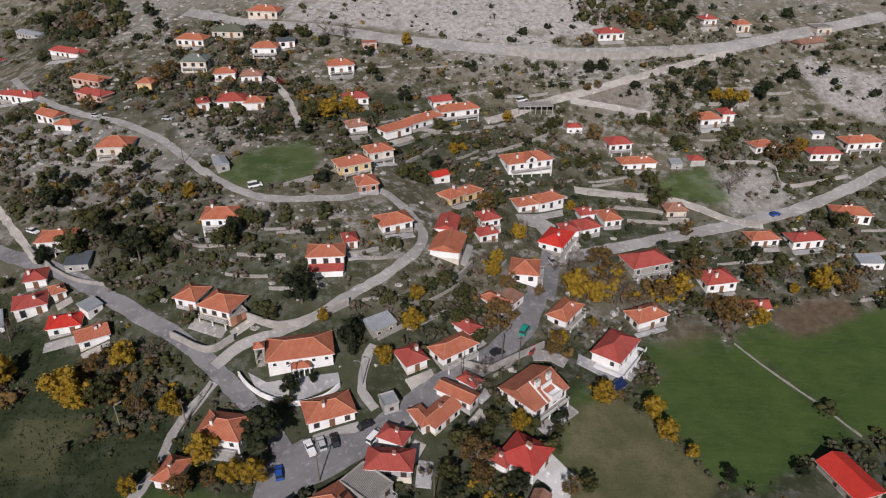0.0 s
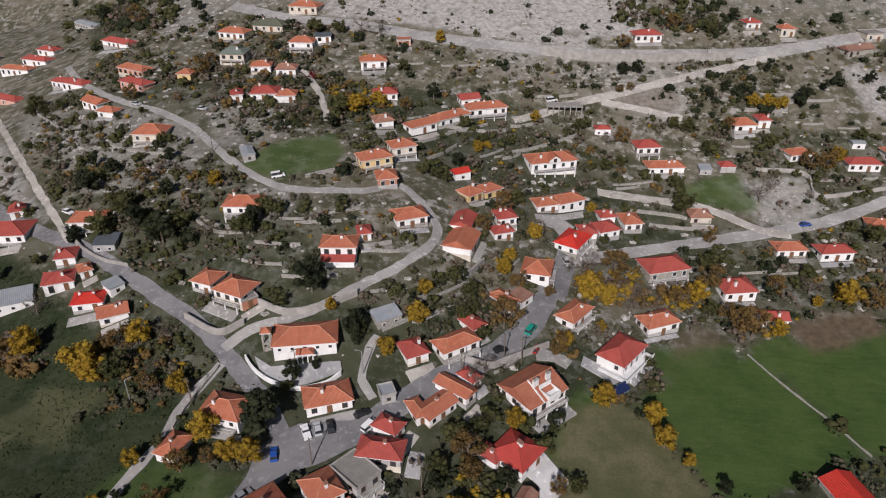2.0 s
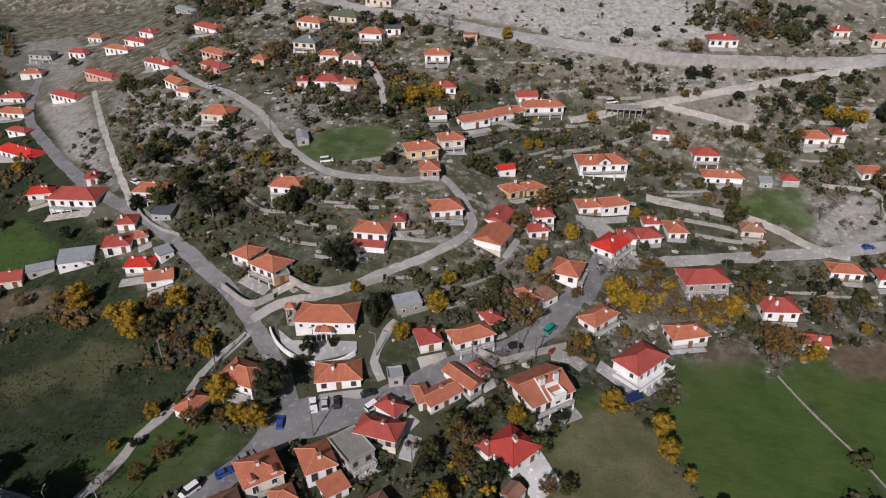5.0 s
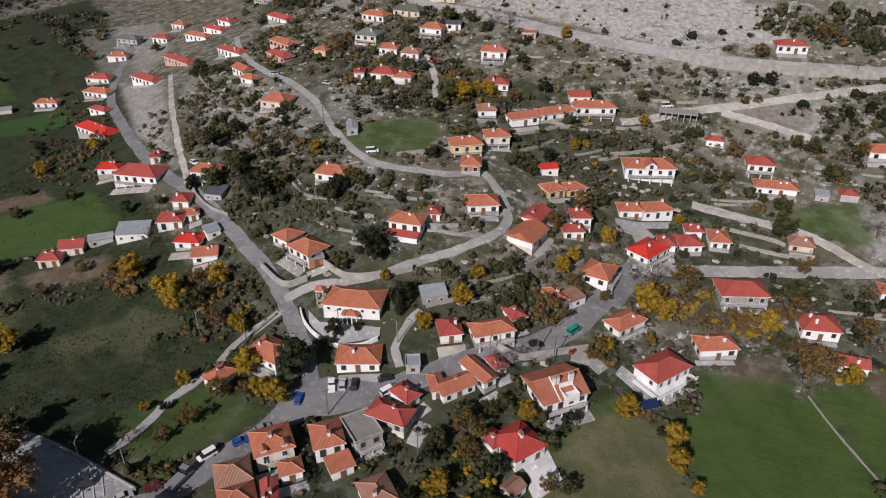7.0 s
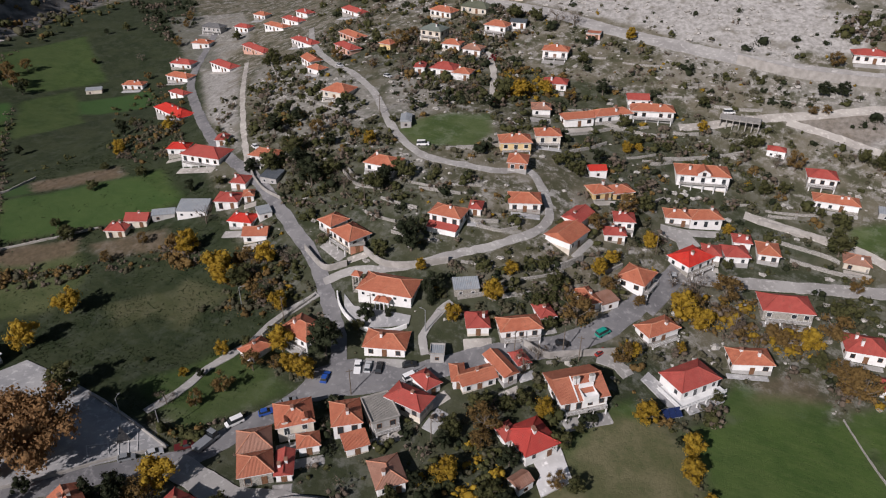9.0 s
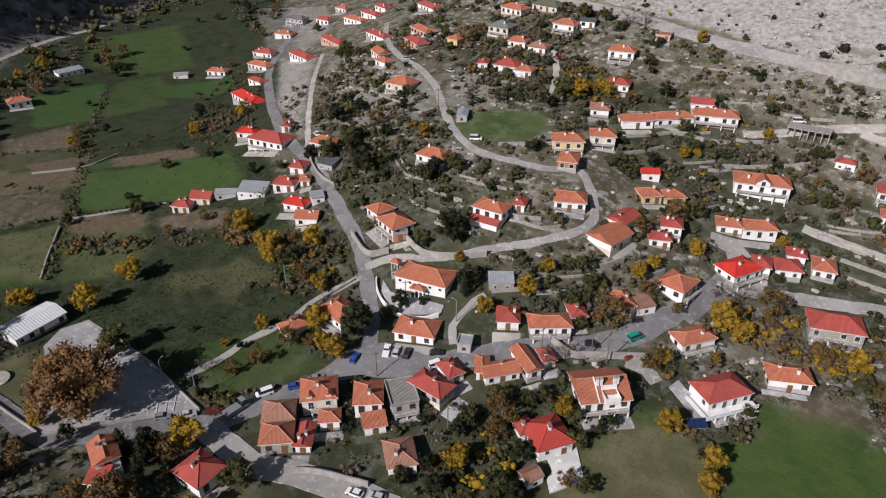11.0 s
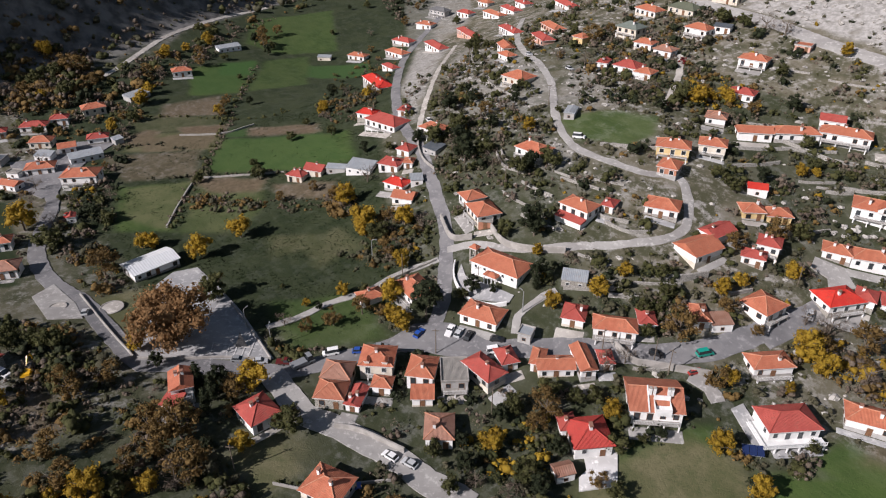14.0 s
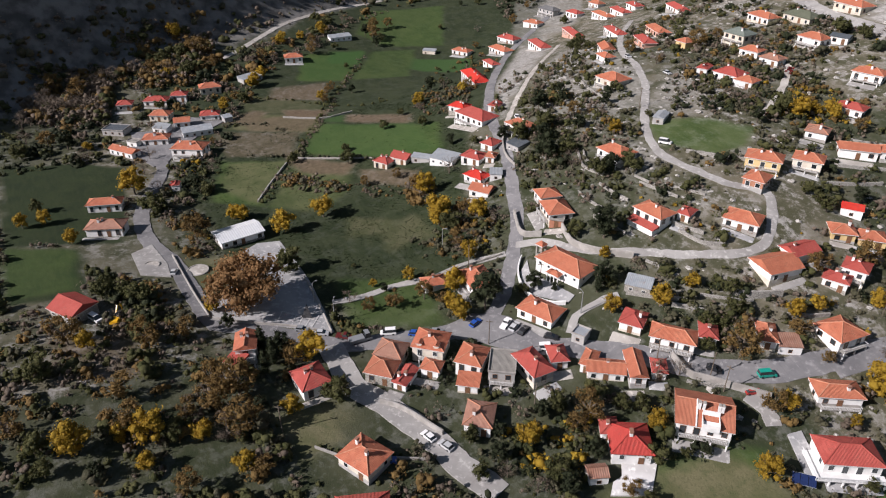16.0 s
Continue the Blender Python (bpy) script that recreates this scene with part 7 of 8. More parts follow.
for seed, count, least, name, label, mat, low, high in (
        (5, 6500, -0.6, "scrub_bushes", "grey-brown scrub between the terraces", "leaf_bush", 0.4, 2.0),
        (6, 480, -0.8, "autumn_bushes", "rusty autumn bushes on the slopes", "leaf_orange", 0.5, 2.2),
        (7, 3000, -0.7, "green_bushes", "olive green bushes on the slopes", "leaf_olive", 0.5, 2.6),
        (12, 950, -0.4, "dark_bushes", "dark evergreen bushes among the houses", "leaf_dark", 0.6, 2.8),
        (13, 1300, -0.6, "bare_bushes", "leafless grey-brown thickets among the houses", "leaf_brown", 0.6, 2.8),
        (22, 520, -0.7, "small_bare_trees", "small leafless trees among the houses", "leaf_brown", 1.6, 3.2),
        (23, 560, -0.7, "small_olive_trees", "small olive green trees among the houses", "leaf_olive", 1.6, 3.2),
        (24, 170, -0.7, "small_rusty_trees", "small rusty autumn trees among the houses", "leaf_orange", 1.6, 3.0),
        (25, 430, -0.5, "small_dark_trees", "small dark evergreens among the houses", "leaf_dark", 1.5, 3.0),
        (14, 420, -1.5, "golden_bushes", "small golden autumn bushes in the gardens", "leaf_yellow", 0.5, 1.9)):
    px, py, rng = scatter(count, (-175, 55), (190, 330), seed)
    keep = open_land(px, py) & (patches(px, py, rng) > least)
    for kind, amount, poly in COVER:
        if kind == "rock" and amount > 0.6:
            keep &= ~inside(px, py, poly) | (rng.uniform(size=len(px)) < 0.22)
    keep &= (py < 262) | (px < -60) | (rng.uniform(size=len(px)) < 0.5)
    bush_field(name, label, px[keep], py[keep], rng, mat, low, high, 40)
px, py, rng = scatter(520, (-60, 265), (260, 480), 8)
keep = clear_of_built(px, py)
bush_field("mountain_bushes", "dark round junipers on the bare mountain", px[keep], py[keep], rng, "leaf_dark", 0.8, 3.4, 60)
for seed, count, name, label, mat in ((9, 14000, "mountain_wood", "dark bare woodland on the shaded mountain", "leaf_brown"), (15, 14000, "mountain_evergreens", "dark evergreen scrub on the shaded mountain", "leaf_bush"), (16, 1900, "foot_wood", "olive trees at the mountain foot", "leaf_olive"), (26, 1900, "rusty_foot_wood", "rusty brown trees at the mountain foot", "leaf_orange")):
    px, py, rng = scatter(count, (-760, -250), (-200, 480), seed)
    away = mountain(px, py)
    keep = (away > (-30 if count < 2000 else -6)) & (away < (30 if count < 2000 else 330)) & clear_of_built(px, py)
    bush_field(name, label, px[keep][:3000], py[keep][:3000], rng, mat, 1.0, 4.8, 20, True)
for seed, count, name, label, mat in ((10, 900, "thicket", "brown thicket below the road", "leaf_brown"), (17, 900, "olive_thicket", "olive green thicket below the road", "leaf_olive"), (18, 420, "rusty_thicket", "rusty autumn thicket below the road", "leaf_orange"), (19, 420, "dark_thicket", "dark bushes below the road", "leaf_bush")):
    px, py, rng = scatter(count, (-175, -25), (10, 78), seed)
    keep = clear_of_built(px, py) & ~inside(px, py, VALLEY) & (patches(px, py, rng) > -0.5)
    for kind, amount, poly in COVER:
        if kind in ("green", "lush", "dry"):
            keep &= ~inside(px, py, poly)
    bush_field(name, label, px[keep], py[keep], rng, mat, 0.7, 3.2, 36)


def thicket(name, label, mats, area, count, low, high, seed):
    rng = np.random.default_rng(seed)
    xs, ys = [p[0] for p in area], [p[1] for p in area]
    px, py = rng.uniform(min(xs), max(xs), count * 3), rng.uniform(min(ys), max(ys), count * 3)
    ok = inside(px, py, area) & clear_of_built(px, py, 0.5)
    px, py = px[ok][:count], py[ok][:count]
    for k, mat in enumerate(mats):
        if len(px[k::len(mats)]):
            bush_field(name, label, px[k::len(mats)], py[k::len(mats)], rng, mat, low, high, 34)


def hedge(name, label, mat, line, gap, low, high, seed):
    rng = np.random.default_rng(seed)
    pts = [p for p in spline(line, gap) if rng.uniform() < 0.72]
    px = np.array([p.x for p in pts]) + rng.normal(size=len(pts)) * 0.8
    py = np.array([p.y for p in pts]) + rng.normal(size=len(pts)) * 0.8
    ok = clear_of_built(px, py, 0.3)
    if ok.any():
        bush_field(name, label, px[ok], py[ok], rng, mat, low, high, 34)


hedge("field_hedge", "brown hedge between the valley fields", "leaf_brown", [(-145.9, 80.0), (-171.9, 101.5), (-190.0, 117.6), (-211.7, 135.6), (-256.9, 166.1), (-300.3, 199.4)], 1.6, 0.6, 2.0, 40)
hedge("field_hedge", "olive hedge between the valley fields", "leaf_olive", [(-278.8, 105.3), (-261.0, 121.8), (-246.2, 136.1), (-219.2, 154.1), (-213.6, 171.7)], 1.6, 0.5, 1.8, 41)
hedge("field_hedge", "brown hedge between the valley fields", "leaf_bush", [(-192.9, 88.9), (-182.0, 99.8), (-174.4, 107.5), (-159.5, 121.2), (-146.4, 130.7)], 1.5, 0.5, 1.8, 42)
hedge("field_hedge", "rusty hedge between the valley fields", "leaf_orange", [(-153.0, 91.0), (-144.2, 106.3), (-123.9, 116.4), (-114.4, 121.5)], 1.8, 0.5, 1.8, 43)
hedge("lane_hedge", "olive bushes along the stone lane", "leaf_olive", [(-55.1, 125.9), (-58.3, 116.0), (-61.7, 105.6), (-64.8, 94.5), (-64.8, 85.2)], 1.6, 0.6, 2.2, 44)
hedge("lane_hedge", "brown bushes above the stone lane", "leaf_bush", [(-60.2, 131.7), (-62.8, 124.0), (-66.7, 118.6), (-76.4, 117.4), (-83.0, 112.3)], 1.2, 0.8, 2.8, 45)
hedge("lane_hedge", "dark brown thicket beside the church road", "leaf_brown", [(-70.1, 142.5), (-71.4, 136.4), (-71.7, 129.0), (-71.7, 121.7), (-66.7, 118.6)], 1.2, 0.8, 2.8, 46)
hedge("lane_hedge", "rusty thicket beside the church road", "leaf_orange", [(-68.2, 135.6), (-73.2, 133.0), (-78.7, 127.3), (-88.4, 132.4), (-81.5, 138.6)], 1.5, 0.8, 2.6, 47)
hedge("park_hedge", "clipped hedge beside the main road", "leaf_olive", [(-18.1, 51.0), (-12.0, 56.2), (-8.2, 63.2), (-4.0, 70.1)], 1.3, 0.5, 1.0, 48)
hedge("field_hedge", "dark hedge along the eastern field edge", "leaf_bush", [(45.8, 133.3), (50.1, 127.5), (54.4, 116.1), (59.2, 108.9), (62.6, 104.0)], 1.5, 0.5, 1.6, 49)
hedge("garden_hedge", "golden vine hedge on the terrace wall", "leaf_yellow", [(-43.6, 146.1), (-37.8, 145.6), (-30.7, 145.5)], 1.0, 0.5, 1.0, 50)
hedge("field_hedge", "olive hedge across the meadow", "leaf_olive", [(-142.4, 80.5), (-162.7, 95.6), (-182.9, 111.8), (-215.0, 134.2), (-261.7, 167.3), (-286.9, 191.3)], 1.8, 0.5, 1.8, 51)
hedge("field_hedge", "brown bushes along the valley track", "leaf_brown", [(-279.2, 117.2), (-302.5, 143.0), (-327.9, 177.3), (-351.2, 217.2), (-365.2, 250.6)], 1.8, 0.8, 2.4, 52)
hedge("field_hedge", "brown scrub along the meadow edge", "leaf_bush", [(-233.9, 94.9), (-222.5, 109.9), (-191.6, 115.2), (-173.7, 109.9), (-161.8, 118.8)], 1.5, 0.5, 1.6, 53)
thicket("lane_thicket", "rusty and brown thicket beside the meadow", ['leaf_olive', 'leaf_orange', 'leaf_bush', 'leaf_olive'], [(-89.0, 140.0), (-69.7, 138.8), (-59.0, 134.3), (-55.7, 124.5), (-63.1, 113.8), (-74.1, 109.4), (-82.8, 117.6), (-88.0, 133.0)], 80, 0.5, 2.2, 70)
thicket("meadow_thicket", "rusty thicket at the meadow edge", ['leaf_orange', 'leaf_brown'], [(-117.7, 135.8), (-107.3, 136.1), (-98.9, 128.1), (-104.4, 123.3), (-110.9, 124.1)], 60, 0.8, 3.0, 71)
thicket("west_wood", "bare brown wood above the western houses", ['leaf_brown', 'leaf_brown', 'leaf_olive'], [(-324.0, 23.4), (-319.9, 58.0), (-262.4, 48.1), (-276.5, 20.1)], 220, 1.5, 4.5, 72)
thicket("west_wood", "olive and rusty wood at the mountain foot", ['leaf_olive', 'leaf_brown', 'leaf_orange'], [(-352.5, 63.2), (-344.6, 121.2), (-294.1, 99.1), (-301.5, 61.6)], 240, 1.5, 4.5, 73)
thicket("west_wood", "dark scrub below the mountain", ['leaf_dark', 'leaf_olive'], [(-304.3, 3.6), (-264.8, 43.4), (-219.5, 34.8), (-223.7, -2.0)], 160, 0.8, 3.2, 74)
thicket("barn_thicket", "green thicket beside the barn yard", ['leaf_olive', 'leaf_dark'], [(-120.7, 17.9), (-112.3, 27.5), (-90.4, 33.1), (-73.4, 27.7), (-77.1, 21.8), (-90.9, 22.2)], 90, 0.8, 3.0, 75)
thicket("hill_thicket", "brown and dark bushes on the hillside", ['leaf_brown', 'leaf_bush', 'leaf_olive', 'leaf_orange'], [(-139.5, 207.7), (-96.9, 205.4), (-78.1, 178.5), (-82.5, 164.9), (-115.6, 174.8)], 110, 0.6, 2.6, 76)
thicket("hill_thicket", "bare brown thicket above the pasture", ['leaf_brown', 'leaf_dark', 'leaf_bush'], [(-96.5, 245.2), (-58.5, 250.5), (-52.6, 231.0), (-75.7, 216.7), (-89.9, 226.6)], 110, 0.7, 2.6, 77)
thicket("north_wood", "dark trees above the village", ['leaf_dark', 'leaf_brown', 'leaf_olive'], [(-295.0, 521.1), (-159.8, 373.6), (-143.2, 327.2), (-202.8, 359.6)], 420, 1.4, 4.6, 78)
thicket("east_scrub", "dark bushes on the eastern slope", ['leaf_dark', 'leaf_olive', 'leaf_bush'], [(88.9, 301.8), (130.9, 305.0), (121.3, 277.0), (84.2, 268.8)], 150, 0.7, 2.6, 79)
thicket("east_grove", "brown and golden grove below the lane", ['leaf_brown', 'leaf_orange', 'leaf_yellow'], [(36.1, 179.9), (56.7, 186.1), (76.4, 179.6), (72.6, 172.4), (51.9, 168.0), (36.2, 165.0)], 110, 1.0, 3.2, 80)
thicket("upper_grove", "dark trees around the upper houses", ['leaf_dark', 'leaf_olive', 'leaf_brown'], [(58.0, 334.6), (110.9, 341.3), (109.4, 319.5), (94.5, 314.0), (57.7, 318.5)], 150, 1.0, 3.8, 81)
thicket("garden_thicket", "brown and olive garden thicket", ['leaf_brown', 'leaf_olive', 'leaf_bush'], [(-2.9, 150.5), (7.1, 160.4), (14.3, 159.2), (8.0, 145.9)], 90, 0.7, 2.4, 82)
thicket("garden_thicket", "dark garden shrubs behind the houses", ['leaf_dark', 'leaf_olive', 'leaf_olive', 'leaf_yellow'], [(-1.8, 86.7), (5.8, 108.4), (19.5, 105.3), (21.7, 94.7), (5.9, 83.4)], 85, 0.6, 2.6, 83)
thicket("valley_thicket", "brown thicket between the fields", ['leaf_brown', 'leaf_bush', 'leaf_orange'], [(-164.1, 96.2), (-145.5, 107.0), (-131.0, 111.3), (-135.7, 101.6), (-151.8, 91.9)], 80, 0.7, 2.4, 84)
thicket("street_thicket", "brown shrubs below the western street", ['leaf_brown', 'leaf_bush', 'leaf_orange'], [(-204.2, 204.8), (-180.9, 200.6), (-155.1, 178.5), (-170.1, 165.2), (-191.0, 176.2)], 90, 0.7, 2.6, 85)
thicket("north_thicket", "brown woods along the western street", ['leaf_brown', 'leaf_dark'], [(-408.4, 366.3), (-355.3, 386.0), (-310.4, 339.0), (-301.6, 307.1), (-328.6, 318.3)], 120, 1.0, 3.4, 86)
thicket("mid_thicket", "brown and dark bushes above the houses", ['leaf_brown', 'leaf_bush', 'leaf_olive'], [(-135.1, 200.7), (-101.6, 204.3), (-79.0, 183.9), (-78.0, 158.7), (-88.7, 156.9), (-116.9, 177.5)], 90, 0.6, 2.6, 87)
thicket("village_wood", "bare brown wood between the upper houses", ['leaf_brown', 'leaf_bush', 'leaf_brown', 'leaf_orange', 'leaf_dark'], [(-127.3, 319.2), (-60.1, 310.0), (-45.3, 237.4), (-80.7, 233.6), (-98.3, 257.3)], 250, 0.8, 3.0, 88)
thicket("village_grove", "golden and olive grove between the upper houses", ['leaf_yellow', 'leaf_olive', 'leaf_orange'], [(-62.2, 263.9), (-31.6, 266.0), (-27.0, 244.3), (-54.5, 235.8)], 60, 1.0, 2.6, 89)
thicket("north_wood", "brown and olive wood behind the upper houses", ['leaf_brown', 'leaf_olive', 'leaf_dark'], [(-331.6, 542.8), (-169.8, 389.9), (-150.6, 323.5), (-191.5, 329.3), (-211.3, 329.4)], 240, 1.0, 3.6, 90)
thicket("street_thicket", "brown and olive trees behind the street houses", ['leaf_brown', 'leaf_olive', 'leaf_dark', 'leaf_orange'], [(-257.8, 223.8), (-263.2, 261.2), (-245.7, 265.5), (-194.7, 214.4), (-175.6, 180.1), (-182.6, 163.5)], 80, 0.8, 2.6, 91)
thicket("hill_grove", "olive and brown trees on the hillside", ['leaf_olive', 'leaf_brown', 'leaf_bush'], [(-143.1, 211.9), (-80.4, 206.6), (-58.8, 194.1), (-51.0, 165.1), (-78.8, 153.9), (-109.2, 176.1)], 60, 1.0, 2.6, 92)
thicket("slope_scrub", "brown scrub below the highway", ['leaf_bush', 'leaf_brown'], [(-60.5, 261.8), (23.5, 288.2), (66.1, 289.2), (32.3, 271.7), (-30.0, 258.0)], 130, 0.4, 1.3, 93)
thicket("track_wood", "rusty and olive trees along the mountain track", ['leaf_brown', 'leaf_olive', 'leaf_orange', 'leaf_brown'], [(-307.5, 118.0), (-328.6, 148.1), (-350.0, 189.4), (-361.1, 222.0), (-322.3, 200.6), (-315.6, 167.1), (-292.6, 139.3), (-249.9, 107.5), (-264.5, 102.2)], 150, 1.2, 3.4, 94)
thicket("track_wood", "brown wood behind the western houses", ['leaf_brown', 'leaf_orange', 'leaf_brown'], [(-322.7, 16.1), (-319.9, 58.0), (-292.2, 52.2), (-261.3, 41.1), (-276.8, 10.4)], 110, 2.2, 4.6, 95)
thicket("field_scrub", "dark scrub beside the western yards", ['leaf_olive', 'leaf_dark', 'leaf_bush'], [(-197.9, 67.8), (-194.2, 79.8), (-156.7, 65.9), (-167.1, 55.7)], 50, 0.6, 2.4, 96)
thicket("field_scrub", "brown scrub along the field edges", ['leaf_bush', 'leaf_brown', 'leaf_orange'], [(-135.5, 115.1), (-115.5, 132.5), (-108.7, 128.6), (-121.8, 113.3)], 40, 0.5, 1.6, 97)


thicket("hamlet_trees", "bare brown and rusty trees close round the western houses", ["leaf_brown", "leaf_orange", "leaf_brown", "leaf_olive", "leaf_dark"], [(-318, 40), (-306, 112), (-282, 116), (-252, 104), (-232, 100), (-204, 84), (-190, 74), (-204, 48), (-232, 28), (-270, 24)], 190, 1.0, 3.6, 98)


thicket("hamlet_wood", "tall rusty and bare wood between the western houses and the mountain", ["leaf_brown", "leaf_orange", "leaf_brown", "leaf_olive", "leaf_dark"], [(-318, 60), (-322, 112), (-330, 150), (-312, 150), (-292, 122), (-286, 108), (-292, 92), (-290, 64)], 110, 2.2, 4.6, 99)
thicket("lane_trees", "olive and brown trees along the lane to the western houses", ["leaf_olive", "leaf_brown", "leaf_dark", "leaf_yellow"], [(-222, 62), (-206, 72), (-182, 72), (-176, 60), (-196, 59)], 60, 1.0, 3.0, 100)


def tufts():
    """Rank grass standing over the valley meadow."""
    px, py, rng = scatter(46000, (-215, 45), (-40, 190), 19)
    keep = inside(px, py, VALLEY) & clear_of_built(px, py, 0.4) & (np.sin(px * 0.21 + 2 * np.sin(py * 0.17)) + np.sin(py * 0.33 - px * 0.11) + rng.normal(size=len(px)) * 0.7 > -0.5)
    for kind, amount, poly in COVER:
        if kind in ("lush", "soil", "deep"):
            keep &= ~inside(px, py, poly) | (rng.uniform(size=len(px)) < 0.3)
    px, py = px[keep], py[keep]
    n = len(px)
    ang, tall, wide = rng.uniform(0, math.pi, n), rng.uniform(0.06, 0.2, n), rng.uniform(0.2, 0.55, n)
    dx, dy, z = np.cos(ang) * wide, np.sin(ang) * wide, heights(px, py)
    quad = np.stack([np.stack([px - dx, py - dy, z - 0.05], -1), np.stack([px + dx, py + dy, z - 0.05], -1), np.stack([px + dx * 0.7 + dy * 0.4, py + dy * 0.7 - dx * 0.4, z + tall], -1), np.stack([px - dx * 0.8 + dy * 0.4, py - dy * 0.8 - dx * 0.4, z + tall * 0.85], -1)], 1)
    tagged(new("meadow_grass", foliage_mesh("meadow_grass", [], quad.reshape(-1, 3), "leaf_grass")), "rank dark green grass over the valley meadow", "grass", kind="stuff")


tufts()


def stones():
    px, py, rng = scatter(6500, (-170, 130), (200, 400), 11)
    rocky = np.zeros(len(px), bool)
    for kind, amount, poly in COVER:
        if kind == "rock":
            rocky |= inside(px, py, poly)
    keep = open_land(px, py) & (rocky | (rng.uniform(size=len(px)) < 0.35))
    px, py = px[keep], py[keep]
    shape = np.array([(1, 0, 0), (-1, 0, 0), (0, 1, 0), (0, -1, 0), (0, 0, 1), (0, 0, -1), (0.7, 0.7, 0.5), (-0.7, 0.6, 0.55), (0.6, -0.7, 0.6), (-0.6, -0.7, 0.5)])
    tri = [(0, 6, 4), (6, 2, 4), (2, 7, 4), (7, 1, 4), (1, 9, 4), (9, 3, 4), (3, 8, 4), (8, 0, 4), (0, 2, 6), (2, 1, 7), (1, 3, 9), (3, 0, 8), (2, 0, 5), (1, 2, 5), (3, 1, 5), (0, 3, 5)]
    verts, faces = [], []
    z = heights(px, py)
    for k, (x, y, zz) in enumerate(zip(px, py, z)):
        r = rng.uniform(0.2, 1.0) ** 2 * 1.3 + 0.15
        a = rng.uniform(0, 6.28)
        p = shape * rng.uniform(0.7, 1.3, shape.shape) * r
        q = np.stack([p[:, 0] * math.cos(a) - p[:, 1] * math.sin(a) + x, p[:, 0] * math.sin(a) + p[:, 1] * math.cos(a) + y, p[:, 2] * 0.6 + zz], -1)
        faces += [tuple(i + k * 10 for i in t) for t in tri]
        verts += q.tolist()
    tagged(new("boulders", mesh_from("boulders", verts, faces, ["rock"])), "pale limestone boulders on the slopes", "rocks", kind="stuff")


stones()


# ---- cars and small things ----
def car(x, y, turn, paint, kind="car", words=""):
    """A parked vehicle, its nose along its own x."""
    root = new(kind if kind != "pickup" else "pickup_truck", None)
    z = height(x, y) + 0.25
    e = 0.4
    slope_x = math.degrees(math.atan2(height(x + e * math.cos(radians(turn)), y + e * math.sin(radians(turn))) - height(x - e * math.cos(radians(turn)), y - e * math.sin(radians(turn))), 2 * e))
    root.matrix_basis = pose(x, y, z, 0, -slope_x, turn)
    tagged(root, words, kind)
    long, wide, tall = {"car": (3.8, 1.62, 1.4), "van": (4.3, 1.75, 1.85), "pickup": (4.5, 1.7, 1.6), "truck": (6.2, 2.3, 2.6)}[kind]
    a, b = long / 2, wide / 2
    prof = {"car": [(-a, 0.35), (-a, 0.8), (-a * 0.86, 0.92), (a * 0.42, 0.92), (a * 0.95, 0.74), (a, 0.55), (a, 0.3)], "van": [(-a, 0.35), (-a, 1.0), (a * 0.55, 1.0), (a * 0.95, 0.85), (a, 0.6), (a, 0.3)],
            "pickup": [(-a, 0.4), (-a, 0.95), (a * 0.45, 0.95), (a * 0.95, 0.85), (a, 0.6), (a, 0.35)], "truck": [(-a, 0.55), (-a, 1.5), (a * 0.3, 1.5), (a * 0.32, 1.1), (a, 1.05), (a, 0.45)]}[kind]
    cab = {"car": [(-a * 0.9, 0.9), (-a * 0.68, tall), (a * 0.1, tall), (a * 0.48, 0.9)], "van": [(-a * 0.99, 0.98), (-a * 0.95, tall), (a * 0.35, tall), (a * 0.68, 0.98)],
           "pickup": [(-a * 0.15, 0.93), (-a * 0.08, tall), (a * 0.3, tall), (a * 0.52, 0.93)], "truck": [(a * 0.36, 1.05), (a * 0.4, tall), (a * 0.8, tall), (a * 0.98, 1.05)]}[kind]

    def slab(profile, half, inset=0.0):
        n = len(profile)
        v = [(px, -half + inset * (pz > 1.0), pz - 0.25) for px, pz in profile] + [(px, half - inset * (pz > 1.0), pz - 0.25) for px, pz in profile]
        return v, [tuple(range(n)), tuple(range(2 * n - 1, n - 1, -1))] + [(k, n + k, n + (k + 1) % n, (k + 1) % n) for k in range(n)]

    child("body", mesh_from("body", *slab(prof, b), [paint]), root)
    child("cabin", mesh_from("cabin", *slab(cab, b * 0.93, 0.12), ["glass"]), root, label="dark glazed cabin")
    roof_line = [(cab[1][0] - 0.02, tall), (cab[1][0], tall + 0.04), (cab[2][0], tall + 0.04), (cab[2][0] + 0.02, tall)]
    child("roof_panel", mesh_from("roof_panel", *slab(roof_line, b * 0.93, 0.1), [paint]), root)
    wheel = tube([(0, -0.1, 0), (0, 0.1, 0)], [0.31, 0.31], 12)
    me = mesh_from("wheel", *wheel, ["tyre"])
    for wx in (-a * 0.62, a * 0.62):
        for wy in (-b + 0.08, b - 0.08):
            child("wheel", me, root, pose(wx, wy, 0.31 - 0.25))
    return root


